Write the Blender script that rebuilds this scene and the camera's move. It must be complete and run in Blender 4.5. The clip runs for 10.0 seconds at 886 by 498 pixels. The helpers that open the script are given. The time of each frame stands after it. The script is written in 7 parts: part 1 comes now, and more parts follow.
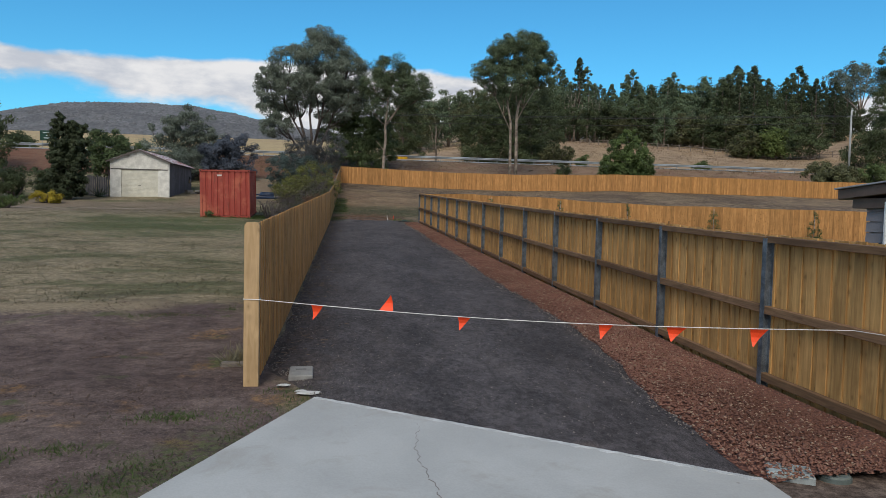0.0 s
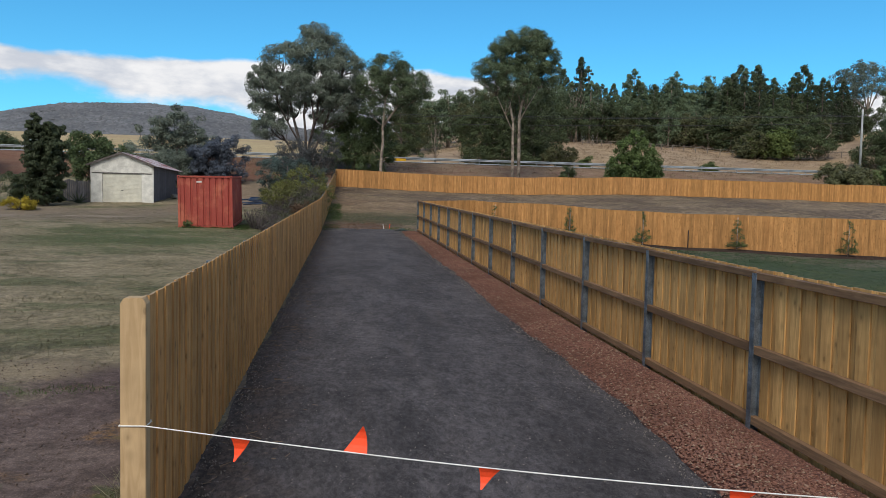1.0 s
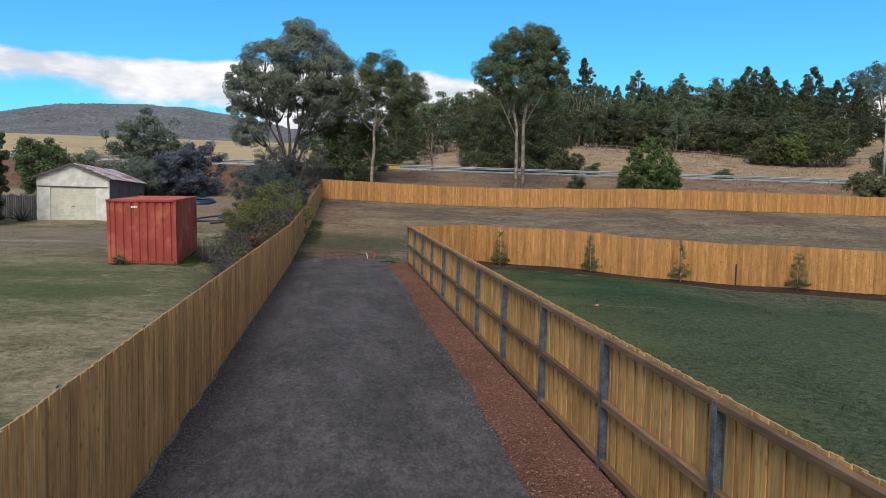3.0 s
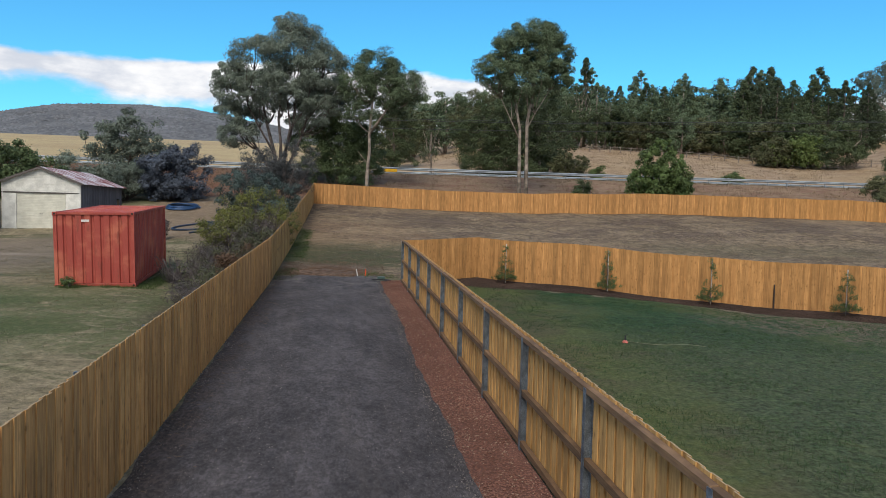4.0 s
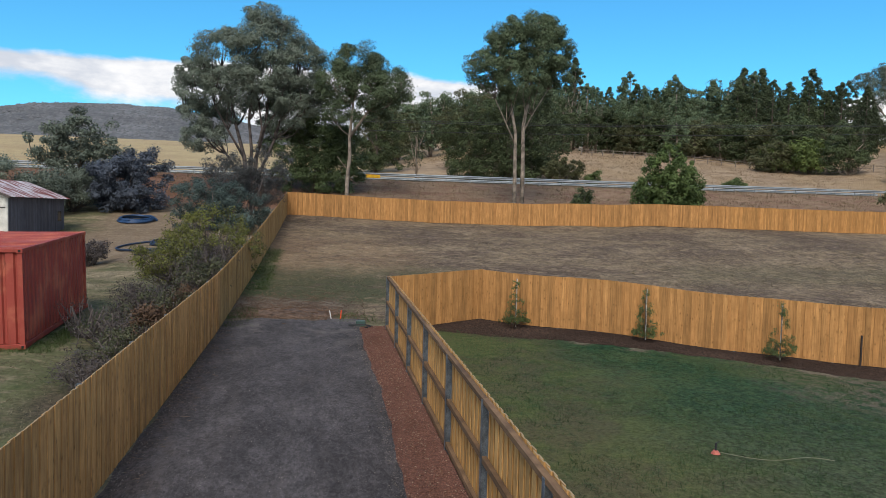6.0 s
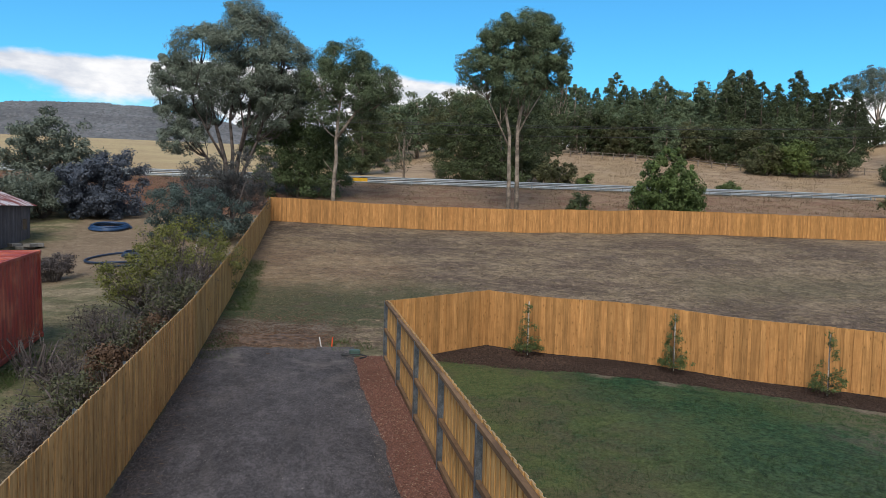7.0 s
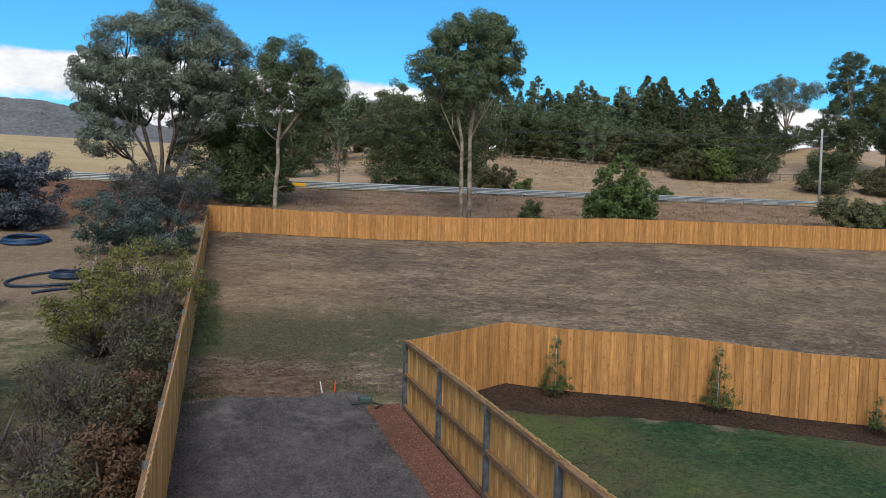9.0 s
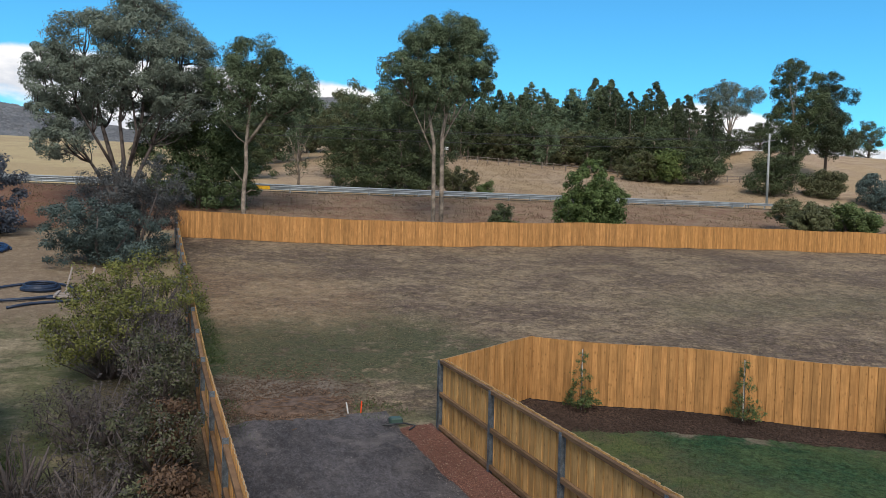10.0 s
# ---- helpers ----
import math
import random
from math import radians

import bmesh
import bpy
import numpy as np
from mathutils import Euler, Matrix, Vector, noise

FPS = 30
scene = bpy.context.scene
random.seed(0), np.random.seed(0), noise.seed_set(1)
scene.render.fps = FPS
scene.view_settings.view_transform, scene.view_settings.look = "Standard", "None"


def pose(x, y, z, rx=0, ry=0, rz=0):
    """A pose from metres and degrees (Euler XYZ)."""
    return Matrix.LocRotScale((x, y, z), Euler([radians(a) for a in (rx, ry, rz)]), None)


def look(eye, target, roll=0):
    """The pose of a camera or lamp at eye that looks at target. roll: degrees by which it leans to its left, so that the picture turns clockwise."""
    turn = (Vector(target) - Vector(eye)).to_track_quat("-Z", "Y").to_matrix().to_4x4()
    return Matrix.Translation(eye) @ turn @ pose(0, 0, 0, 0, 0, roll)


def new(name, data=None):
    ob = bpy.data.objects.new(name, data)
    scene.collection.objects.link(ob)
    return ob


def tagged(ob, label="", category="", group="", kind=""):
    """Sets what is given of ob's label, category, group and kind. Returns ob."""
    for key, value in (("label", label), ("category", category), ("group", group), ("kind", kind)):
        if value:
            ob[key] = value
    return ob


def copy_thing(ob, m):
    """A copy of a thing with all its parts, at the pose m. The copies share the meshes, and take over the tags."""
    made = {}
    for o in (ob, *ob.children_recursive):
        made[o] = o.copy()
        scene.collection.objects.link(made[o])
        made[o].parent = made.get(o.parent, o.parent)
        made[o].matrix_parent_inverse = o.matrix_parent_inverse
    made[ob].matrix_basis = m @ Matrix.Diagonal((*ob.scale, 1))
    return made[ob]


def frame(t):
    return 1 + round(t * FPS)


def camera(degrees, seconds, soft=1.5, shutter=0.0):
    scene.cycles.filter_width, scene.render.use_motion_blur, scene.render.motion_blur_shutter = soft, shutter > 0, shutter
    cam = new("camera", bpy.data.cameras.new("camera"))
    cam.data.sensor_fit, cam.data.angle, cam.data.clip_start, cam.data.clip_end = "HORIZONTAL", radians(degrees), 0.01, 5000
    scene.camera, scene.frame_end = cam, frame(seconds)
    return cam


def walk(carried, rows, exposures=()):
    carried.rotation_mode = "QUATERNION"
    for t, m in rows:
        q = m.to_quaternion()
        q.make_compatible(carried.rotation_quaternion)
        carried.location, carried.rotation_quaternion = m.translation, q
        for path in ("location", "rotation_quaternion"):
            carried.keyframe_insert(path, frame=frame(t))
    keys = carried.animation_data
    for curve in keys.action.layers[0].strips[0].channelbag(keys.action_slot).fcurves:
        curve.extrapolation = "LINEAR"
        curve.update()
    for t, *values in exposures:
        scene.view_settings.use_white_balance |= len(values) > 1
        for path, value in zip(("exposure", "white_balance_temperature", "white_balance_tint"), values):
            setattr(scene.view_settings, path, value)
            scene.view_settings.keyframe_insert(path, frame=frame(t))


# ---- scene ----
cam = camera(63.4, 10.0, soft=0.6)
METRES, EYE, TILT, LEAN, TURN = 29.25, 2.025, 0.0, 0.0, -8.0
ROWS = [
    (0.0, 0.0, 0.0, 0.0, 0.07, -3.13, -1.34),
    (0.5, -0.0013, 0.049, 0.0042, 0.05, -3.12, -1.32),
    (1.0, -0.0026, 0.109, 0.015, 0.01, -3.12, -1.27),
    (1.5, -0.003, 0.1617, 0.0281, -0.01, -3.09, -1.28),
    (2.0, -0.0016, 0.2251, 0.0418, -0.04, -3.05, -1.27),
    (2.5, 0.0002, 0.2796, 0.0487, -0.07, -3.02, -1.3),
    (4.0, 0.0014, 0.4663, 0.0717, -0.2, -2.94, -1.43),
    (4.5, 0.0001, 0.52, 0.079, -0.27, -2.91, -1.41),
    (5.0, -0.0011, 0.5786, 0.0879, -0.66, -2.9, -1.44),
    (5.5, -0.0052, 0.6277, 0.0945, -1.05, -2.87, -1.48),
    (7.0, -0.0318, 0.7671, 0.1169, -2.88, -2.79, -1.54),
    (7.5, -0.0453, 0.7967, 0.1227, -3.91, -2.75, -1.53),
    (8.0, -0.0674, 0.8261, 0.1278, -6.04, -2.7, -1.52),
    (8.5, -0.0914, 0.847, 0.1314, -7.76, -2.66, -1.53),
    (9.0, -0.1241, 0.869, 0.1368, -9.81, -2.63, -1.51),
    (9.5, -0.1548, 0.8844, 0.1413, -11.84, -2.61, -1.49),
    (10.0, -0.1952, 0.9002, 0.1481, -14.31, -2.58, -1.42),
]
walk(cam, [(t, pose(0, 0, EYE, TILT, LEAN, TURN) @ pose(METRES * x, METRES * y, METRES * z, 90 + pitch, roll, yaw)) for t, x, y, z, yaw, pitch, roll in ROWS],
     exposures=((0.0, -0.08), (0.5, 0.02), (1.0, 0.08), (2.0, 0.25), (10.0, 0.25)))

# ---------------------------------------------------------------- light
SUN_ELEV, SUN_AZ = 46.0, 199.0          # azimuth clockwise from +y
world = bpy.data.worlds.new("sky")
scene.world = world
world.use_nodes = True
wn, wl = world.node_tree.nodes, world.node_tree.links
wn.clear()


def wnode(kind, **kw):
    n = wn.new(kind)
    for k, v in kw.items():
        n.inputs[k].default_value = v
    return n


sky = wn.new("ShaderNodeTexSky")
sky.sky_type, sky.sun_disc = "NISHITA", False
sky.sun_elevation, sky.sun_rotation = radians(SUN_ELEV), radians(SUN_AZ)
sky.air_density, sky.dust_density, sky.ozone_density = 1.0, 0.3, 2.2
tint = wn.new("ShaderNodeMix")
tint.data_type, tint.blend_type = "RGBA", "MULTIPLY"
tint.inputs[0].default_value = 1.0
tint.inputs[7].default_value = (0.35, 1.0, 1.24, 1)
wl.new(sky.outputs[0], tint.inputs[6])
coord = wn.new("ShaderNodeTexCoord")
sep = wn.new("ShaderNodeSeparateXYZ")
wl.new(coord.outputs["Generated"], sep.inputs[0])


def wmath(op, a, b=None, c=None):
    n = wn.new("ShaderNodeMath")
    n.operation = op
    for i, v in enumerate((a, b, c)):
        if v is None:
            continue
        if isinstance(v, (int, float)):
            n.inputs[i].default_value = v
        else:
            wl.new(v, n.inputs[i])
    return n.outputs[0]


def wrange(v, a, b, c, d):
    n = wn.new("ShaderNodeMapRange")
    n.interpolation_type = "SMOOTHSTEP"
    wl.new(v, n.inputs[0])
    for i, x in enumerate((a, b, c, d)):
        n.inputs[i + 1].default_value = x
    return n.outputs[0]


# long cloud bank low in the sky, ragged below on its western end; more cloud behind the viewer
stretch = wn.new("ShaderNodeMapping")
stretch.inputs["Scale"].default_value = (1.0, 1.0, 2.4)
wl.new(coord.outputs["Generated"], stretch.inputs[0])
cn = wnode("ShaderNodeTexNoise", Scale=5.0, Detail=8.0, Roughness=0.56)
wl.new(stretch.outputs[0], cn.inputs[0])
puff = wnode("ShaderNodeTexNoise", Scale=15.0, Detail=6.0, Roughness=0.55)
wl.new(stretch.outputs[0], puff.inputs[0])
az = wmath("ARCTAN2", sep.outputs[0], sep.outputs[1])


def along(rows):
    """A height over the horizon as a smooth function of the bearing (radians)."""
    ramp = wn.new("ShaderNodeValToRGB")
    ramp.color_ramp.interpolation = "CARDINAL"
    for _ in rows[2:]:
        ramp.color_ramp.elements.new(0.5)
    for e, (a_, h_) in zip(ramp.color_ramp.elements, rows):
        e.position = (a_ + 1.0) / 2.0
        e.color = (h_ * 4, h_ * 4, h_ * 4, 1)
    wl.new(wmath("MULTIPLY_ADD", az, 0.5, 0.5), ramp.inputs[0])
    return wmath("MULTIPLY", ramp.outputs[0], 0.25)


TOP_EDGE = along(((-0.75, 0.190), (-0.41, 0.183), (-0.31, 0.182), (-0.16, 0.1875), (0.03, 0.189), (0.15, 0.183), (0.24, 0.174), (0.30, 0.161), (0.42, 0.140), (0.60, 0.132), (0.68, 0.150), (0.76, 0.148), (0.90, 0.10)))
LOW_EDGE = along(((-0.75, 0.140), (-0.44, 0.141), (-0.37, 0.143), (-0.33, 0.143), (-0.29, 0.130), (-0.20, 0.131), (-0.12, 0.119), (-0.02, 0.06), (0.30, 0.03), (0.90, 0.03)))
billow = wmath("ADD", wmath("MULTIPLY", wmath("SUBTRACT", cn.outputs[0], 0.5), 0.022), wmath("MULTIPLY", wmath("SUBTRACT", puff.outputs[0], 0.5), 0.018))
bank = wrange(wmath("SUBTRACT", wmath("ADD", TOP_EDGE, billow), sep.outputs[2]), -0.003, 0.006, 0.0, 1.0)
under = wmath("ADD", wmath("SUBTRACT", sep.outputs[2], LOW_EDGE), wmath("MULTIPLY", billow, 2.2))
bank = wmath("MULTIPLY", bank, wrange(under, -0.010, 0.012, 0.0, 1.0))
back = wrange(wmath("ADD", sep.outputs[1], wmath("MULTIPLY", wmath("SUBTRACT", cn.outputs[0], 0.5), 0.9)), -0.25, 0.25, 0.8, 0.0)
cover = wmath("MAXIMUM", bank, back)
shade = wrange(wmath("MULTIPLY_ADD", puff.outputs[0], 0.5, wmath("MULTIPLY", cn.outputs[0], 0.5)), 0.40, 0.58, 0.0, 1.0)
cloud = wn.new("ShaderNodeMix")
cloud.data_type = "RGBA"
wl.new(cover, cloud.inputs[0])
wl.new(tint.outputs[2], cloud.inputs[6])
cloudcol = wn.new("ShaderNodeMix")
cloudcol.data_type, cloudcol.blend_type = "RGBA", "MIX"
cloudcol.inputs[6].default_value = (4.6, 4.9, 5.5, 1)
cloudcol.inputs[7].default_value = (7.0, 7.0, 7.1, 1)
wl.new(shade, cloudcol.inputs[0])
wl.new(cloudcol.outputs[2], cloud.inputs[7])
bg = wnode("ShaderNodeBackground", Strength=0.122)
wl.new(cloud.outputs[2], bg.inputs[0])
wout = wn.new("ShaderNodeOutputWorld")
wl.new(bg.outputs[0], wout.inputs[0])

sun = new("sun", bpy.data.lights.new("sun", "SUN"))
sun.data.energy, sun.data.angle, sun.data.color = 2.5, radians(30), (1.0, 0.93, 0.82)
_a, _e = radians(SUN_AZ), radians(SUN_ELEV)
sun.matrix_world = look((0, 0, 60), (-math.sin(_a) * math.cos(_e) * 10, -math.cos(_a) * math.cos(_e) * 10, 60 - math.sin(_e) * 10))
scene.view_settings.exposure = 0.0


# ---------------------------------------------------------------- materials
class Mat:
    """A small wrapper for a Principled node material."""

    def __init__(self, name, rough=0.8, metal=0.0, spec=0.3):
        self.m = bpy.data.materials.new(name)
        self.m.use_nodes = True
        self.t = self.m.node_tree
        self.b = self.t.nodes["Principled BSDF"]
        self.b.inputs["Roughness"].default_value = rough
        self.b.inputs["Metallic"].default_value = metal
        self.b.inputs["Specular IOR Level"].default_value = spec
        self.co = self.t.nodes.new("ShaderNodeTexCoord")

    def node(self, kind):
        return self.t.nodes.new(kind)

    def link(self, a, b):
        self.t.links.new(a, b)

    def put(self, sock, v):
        if isinstance(v, (int, float)):
            sock.default_value = v
        elif isinstance(v, (tuple, list)):
            sock.default_value = (*v, 1) if len(v) == 3 and sock.type == "RGBA" else v
        else:
            self.link(v, sock)

    def mapped(self, scale, rot=(0, 0, 0)):
        n = self.node("ShaderNodeMapping")
        n.inputs["Scale"].default_value = scale
        n.inputs["Rotation"].default_value = rot
        self.link(self.co.outputs["Object"], n.inputs[0])
        return n.outputs[0]

    def noise(self, scale, detail=4.0, rough=0.55, vec=None, dist=0.0):
        n = self.node("ShaderNodeTexNoise")
        n.inputs["Scale"].default_value = scale
        n.inputs["Detail"].default_value = detail
        n.inputs["Roughness"].default_value = rough
        n.inputs["Distortion"].default_value = dist
        self.link(vec or self.co.outputs["Object"], n.inputs[0])
        return n.outputs[0]

    def voronoi(self, scale, vec=None, out=0, feature="F1"):
        n = self.node("ShaderNodeTexVoronoi")
        n.feature = feature
        n.inputs["Scale"].default_value = scale
        self.link(vec or self.co.outputs["Object"], n.inputs[0])
        return n.outputs[out]

    def math(self, op, a, b=0.0, c=0.0):
        n = self.node("ShaderNodeMath")
        n.operation = op
        for i, v in enumerate((a, b, c)):
            self.put(n.inputs[i], v)
        return n.outputs[0]

    def remap(self, v, a, b, c=0.0, d=1.0):
        n = self.node("ShaderNodeMapRange")
        n.interpolation_type = "SMOOTHSTEP"
        self.put(n.inputs[0], v)
        for i, x in enumerate((a, b, c, d)):
            n.inputs[i + 1].default_value = x
        return n.outputs[0]

    def mix(self, f, a, b, blend="MIX"):
        n = self.node("ShaderNodeMix")
        n.data_type, n.blend_type = "RGBA", blend
        self.put(n.inputs[0], f)
        self.put(n.inputs[6], a)
        self.put(n.inputs[7], b)
        return n.outputs[2]

    def vary(self, col, f, amount):
        """Brightness varied by f (0..1) about its middle."""
        return self.mix(1.0, col, self.mixgrey(f, 1 - amount, 1 + amount), "MULTIPLY")

    def mixgrey(self, f, a, b):
        return self.mix(f, (a, a, a), (b, b, b))

    def xyz(self):
        n = self.node("ShaderNodeSeparateXYZ")
        self.link(self.co.outputs["Object"], n.inputs[0])
        return n.outputs

    def random(self, island=False):
        if island:
            return self.node("ShaderNodeNewGeometry").outputs["Random Per Island"]
        return self.node("ShaderNodeObjectInfo").outputs["Random"]

    def color(self, v):
        self.put(self.b.inputs["Base Color"], v)
        return self

    def bump(self, h, strength=0.4, dist=0.01):
        n = self.node("ShaderNodeBump")
        n.inputs["Strength"].default_value = strength
        n.inputs["Distance"].default_value = dist
        self.link(h, n.inputs["Height"])
        self.link(n.outputs[0], self.b.inputs["Normal"])
        return self


def wood(name, light, dark, grain=(28, 28, 1.6), island=False, knots=True):
    m = Mat(name, 0.75, spec=0.25)
    vec = m.mapped(grain)
    rnd = m.random(island)
    add = m.node("ShaderNodeVectorMath")
    m.link(vec, add.inputs[0])
    sc = m.node("ShaderNodeVectorMath")
    sc.operation = "SCALE"
    sc.inputs[0].default_value = (31.0, 17.0, 47.0)
    m.link(rnd, sc.inputs["Scale"])
    m.link(sc.outputs[0], add.inputs[1])
    g = m.noise(1.0, 5, 0.6, add.outputs[0], 0.8)
    c = m.mix(m.remap(g, 0.3, 0.72), dark, light)
    # each board has its own tone, from honey to a redder brown, and its own cloudy stain
    hue = m.math("FRACT", m.math("MULTIPLY", rnd, 7.13))
    c = m.mix(m.remap(hue, 0.55, 1.0, 0.0, 0.4), c, tuple(x * k for x, k in zip(light, (0.74, 0.66, 0.60))))
    c = m.vary(c, rnd, 0.22)
    cloudy = m.node("ShaderNodeVectorMath")
    m.link(m.mapped((1.2, 1.2, 1.6)), cloudy.inputs[0])
    m.link(sc.outputs[0], cloudy.inputs[1])
    c = m.vary(c, m.remap(m.noise(1.0, 4, 0.6, cloudy.outputs[0]), 0.3, 0.7), 0.13)
    if knots:
        off = m.node("ShaderNodeVectorMath")
        m.link(m.mapped((8.0, 8.0, 4.6)), off.inputs[0])
        m.link(sc.outputs[0], off.inputs[1])
        k = m.voronoi(1.0, off.outputs[0])
        c = m.mix(m.remap(k, 0.12, 0.36, 0.42, 0.0), c, tuple(x * 0.8 for x in dark))
        c = m.mix(m.remap(k, 0.07, 0.16, 0.5, 0.0), c, tuple(x * 0.42 for x in dark))
    return m.color(c).bump(g, 0.35, 0.004).m


def leafy(name, a, b, rough=0.6, dead=None, through_light=0.18):
    m = Mat(name, rough, spec=0.25)
    r = m.random(True)
    c = m.mix(m.math("MULTIPLY_ADD", r, 0.5, 0.22), a, b)
    n = m.noise(0.55, 2)
    c = m.vary(c, m.remap(n, 0.3, 0.7), 0.25)
    c = m.vary(c, m.random(), 0.14)
    if dead:
        c = m.mix(m.remap(r, 0.86, 0.9), c, dead)
    m.color(c)
    t = m.node("ShaderNodeBsdfTranslucent")
    m.link(c, t.inputs[0])
    s = m.node("ShaderNodeMixShader")
    s.inputs[0].default_value = through_light
    m.link(m.b.outputs[0], s.inputs[1])
    m.link(t.outputs[0], s.inputs[2])
    m.link(s.outputs[0], m.node("ShaderNodeOutputMaterial").inputs[0])
    for n_ in list(m.t.nodes):
        if n_.bl_idname == "ShaderNodeOutputMaterial" and not n_.inputs[0].links[0].from_node == s:
            m.t.nodes.remove(n_)
    return m.m


def plain(name, col, rough=0.6, metal=0.0, var=0.12, scale=3.0, spec=0.3):
    m = Mat(name, rough, metal, spec)
    n = m.noise(scale, 5)
    f = m.noise(scale * 14, 3)
    c = m.vary(m.vary(col, m.remap(n, 0.3, 0.7), var), m.remap(f, 0.3, 0.7), var * 0.6)
    return m.color(c).bump(f, 0.2, 0.003).m


PALING = wood("treated_pine_paling", (0.575, 0.338, 0.128), (0.36, 0.200, 0.072))
PALING_LEFT = wood("weathered_pine_paling", (0.57, 0.315, 0.120), (0.31, 0.160, 0.058))
PALING_JOIN = wood("treated_pine_far_paling", (0.455, 0.232, 0.080), (0.32, 0.158, 0.050), island=True, knots=False)
PALING_LJOIN = wood("weathered_pine_far_paling", (0.40, 0.25, 0.10), (0.25, 0.15, 0.06), island=True, knots=False)
PALING_CROSS = wood("fresh_pine_paling", (0.455, 0.232, 0.082), (0.30, 0.148, 0.050), (26, 26, 1.3))
SAWN_END = plain("pale_sawn_end", (0.37, 0.262, 0.150), 0.85, 0, 0.25, 9.0)
RAIL = wood("grey_brown_rail", (0.22, 0.13, 0.07), (0.12, 0.07, 0.04), (6, 2, 30), knots=False)
POST_TIMBER = wood("timber_end_post", (0.47, 0.325, 0.18), (0.36, 0.24, 0.125), (22, 22, 2.2))
STEEL = plain("galvanised_steel", (0.16, 0.19, 0.225), 0.4, 0.55, 0.4, 5.0)
RAILSTEEL = plain("guard_rail_zinc", (0.28, 0.31, 0.335), 0.5, 0.25, 0.2, 0.8)


def gravel_material():
    m = Mat("dark_gravel_seal", 0.9, spec=0.2)
    fine = m.noise(95.0, 4, 0.75)
    mid = m.noise(20.0, 6, 0.7, m.mapped((1, 0.5, 1)))
    big = m.noise(0.8, 10, 0.76, m.mapped((1, 0.45, 1)), 0.15)
    track = m.noise(0.9, 4, 0.6, m.mapped((2.6, 0.35, 1)))
    c = m.mix(m.remap(fine, 0.3, 0.72), (0.025, 0.022, 0.0235), (0.113, 0.101, 0.103))
    c = m.vary(c, m.remap(mid, 0.34, 0.66), 0.32)
    c = m.vary(c, m.remap(big, 0.36, 0.64), 0.30)
    c = m.vary(c, m.remap(m.noise(5.0, 8, 0.8, m.mapped((1, 0.6, 1))), 0.38, 0.62), 0.22)
    c = m.mix(m.remap(track, 0.5, 0.75, 0.0, 0.25), c, (0.12, 0.102, 0.096))
    # dusty far end, and earth washed in from the left-hand fence
    x, y, z = m.xyz()
    dusty = m.math("MULTIPLY", m.remap(y, 34.0, 45.0), m.remap(m.noise(1.1, 6, 0.7), 0.5, 0.68))
    c = m.mix(m.math("MULTIPLY", dusty, 0.5), c, (0.20, 0.172, 0.160))
    wash = m.remap(m.math("MULTIPLY_ADD", m.math("SUBTRACT", m.noise(1.6, 6, 0.7), 0.5), 2.4, x), -1.0, 0.1, 1.0, 0.0)
    c = m.mix(m.math("MULTIPLY", wash, 0.7), c, m.mix(m.remap(mid, 0.4, 0.6), (0.040, 0.030, 0.026), (0.105, 0.075, 0.060)))
    stone = m.voronoi(38.0, out=0)
    pick = m.node("ShaderNodeTexVoronoi")
    pick.inputs["Scale"].default_value = 38.0
    m.link(m.co.outputs["Object"], pick.inputs[0])
    bright = m.math("MULTIPLY", m.remap(stone, 0.1, 0.28, 1, 0), m.remap(pick.outputs["Color"], 0.72, 0.8))
    c = m.mix(m.math("MULTIPLY", bright, 0.45), c, (0.22, 0.19, 0.17))
    h = m.math("ADD", m.math("MULTIPLY", fine, 0.5), m.math("MULTIPLY", mid, 0.6))
    return m.color(c).bump(h, 0.8, 0.02).m


def concrete_material():
    m = Mat("pale_concrete", 0.8, spec=0.3)
    big = m.noise(0.8, 5, 0.6, dist=0.4)
    fine = m.noise(60, 4)
    c = m.mix(m.remap(big, 0.3, 0.7), (0.345, 0.35, 0.342), (0.415, 0.42, 0.41))
    c = m.vary(c, m.remap(fine, 0.3, 0.7), 0.04)
    spot = m.voronoi(2.3)
    c = m.mix(m.remap(m.noise(1.7, 6, 0.7, dist=0.6), 0.52, 0.68, 0.0, 0.5), c, (0.30, 0.285, 0.255))
    c = m.mix(m.remap(spot, 0.02, 0.05, 0.55, 0.0), c, (0.16, 0.14, 0.12))
    return m.color(c).bump(fine, 0.15, 0.003).m


GRAVEL, CONCRETE = gravel_material(), concrete_material()


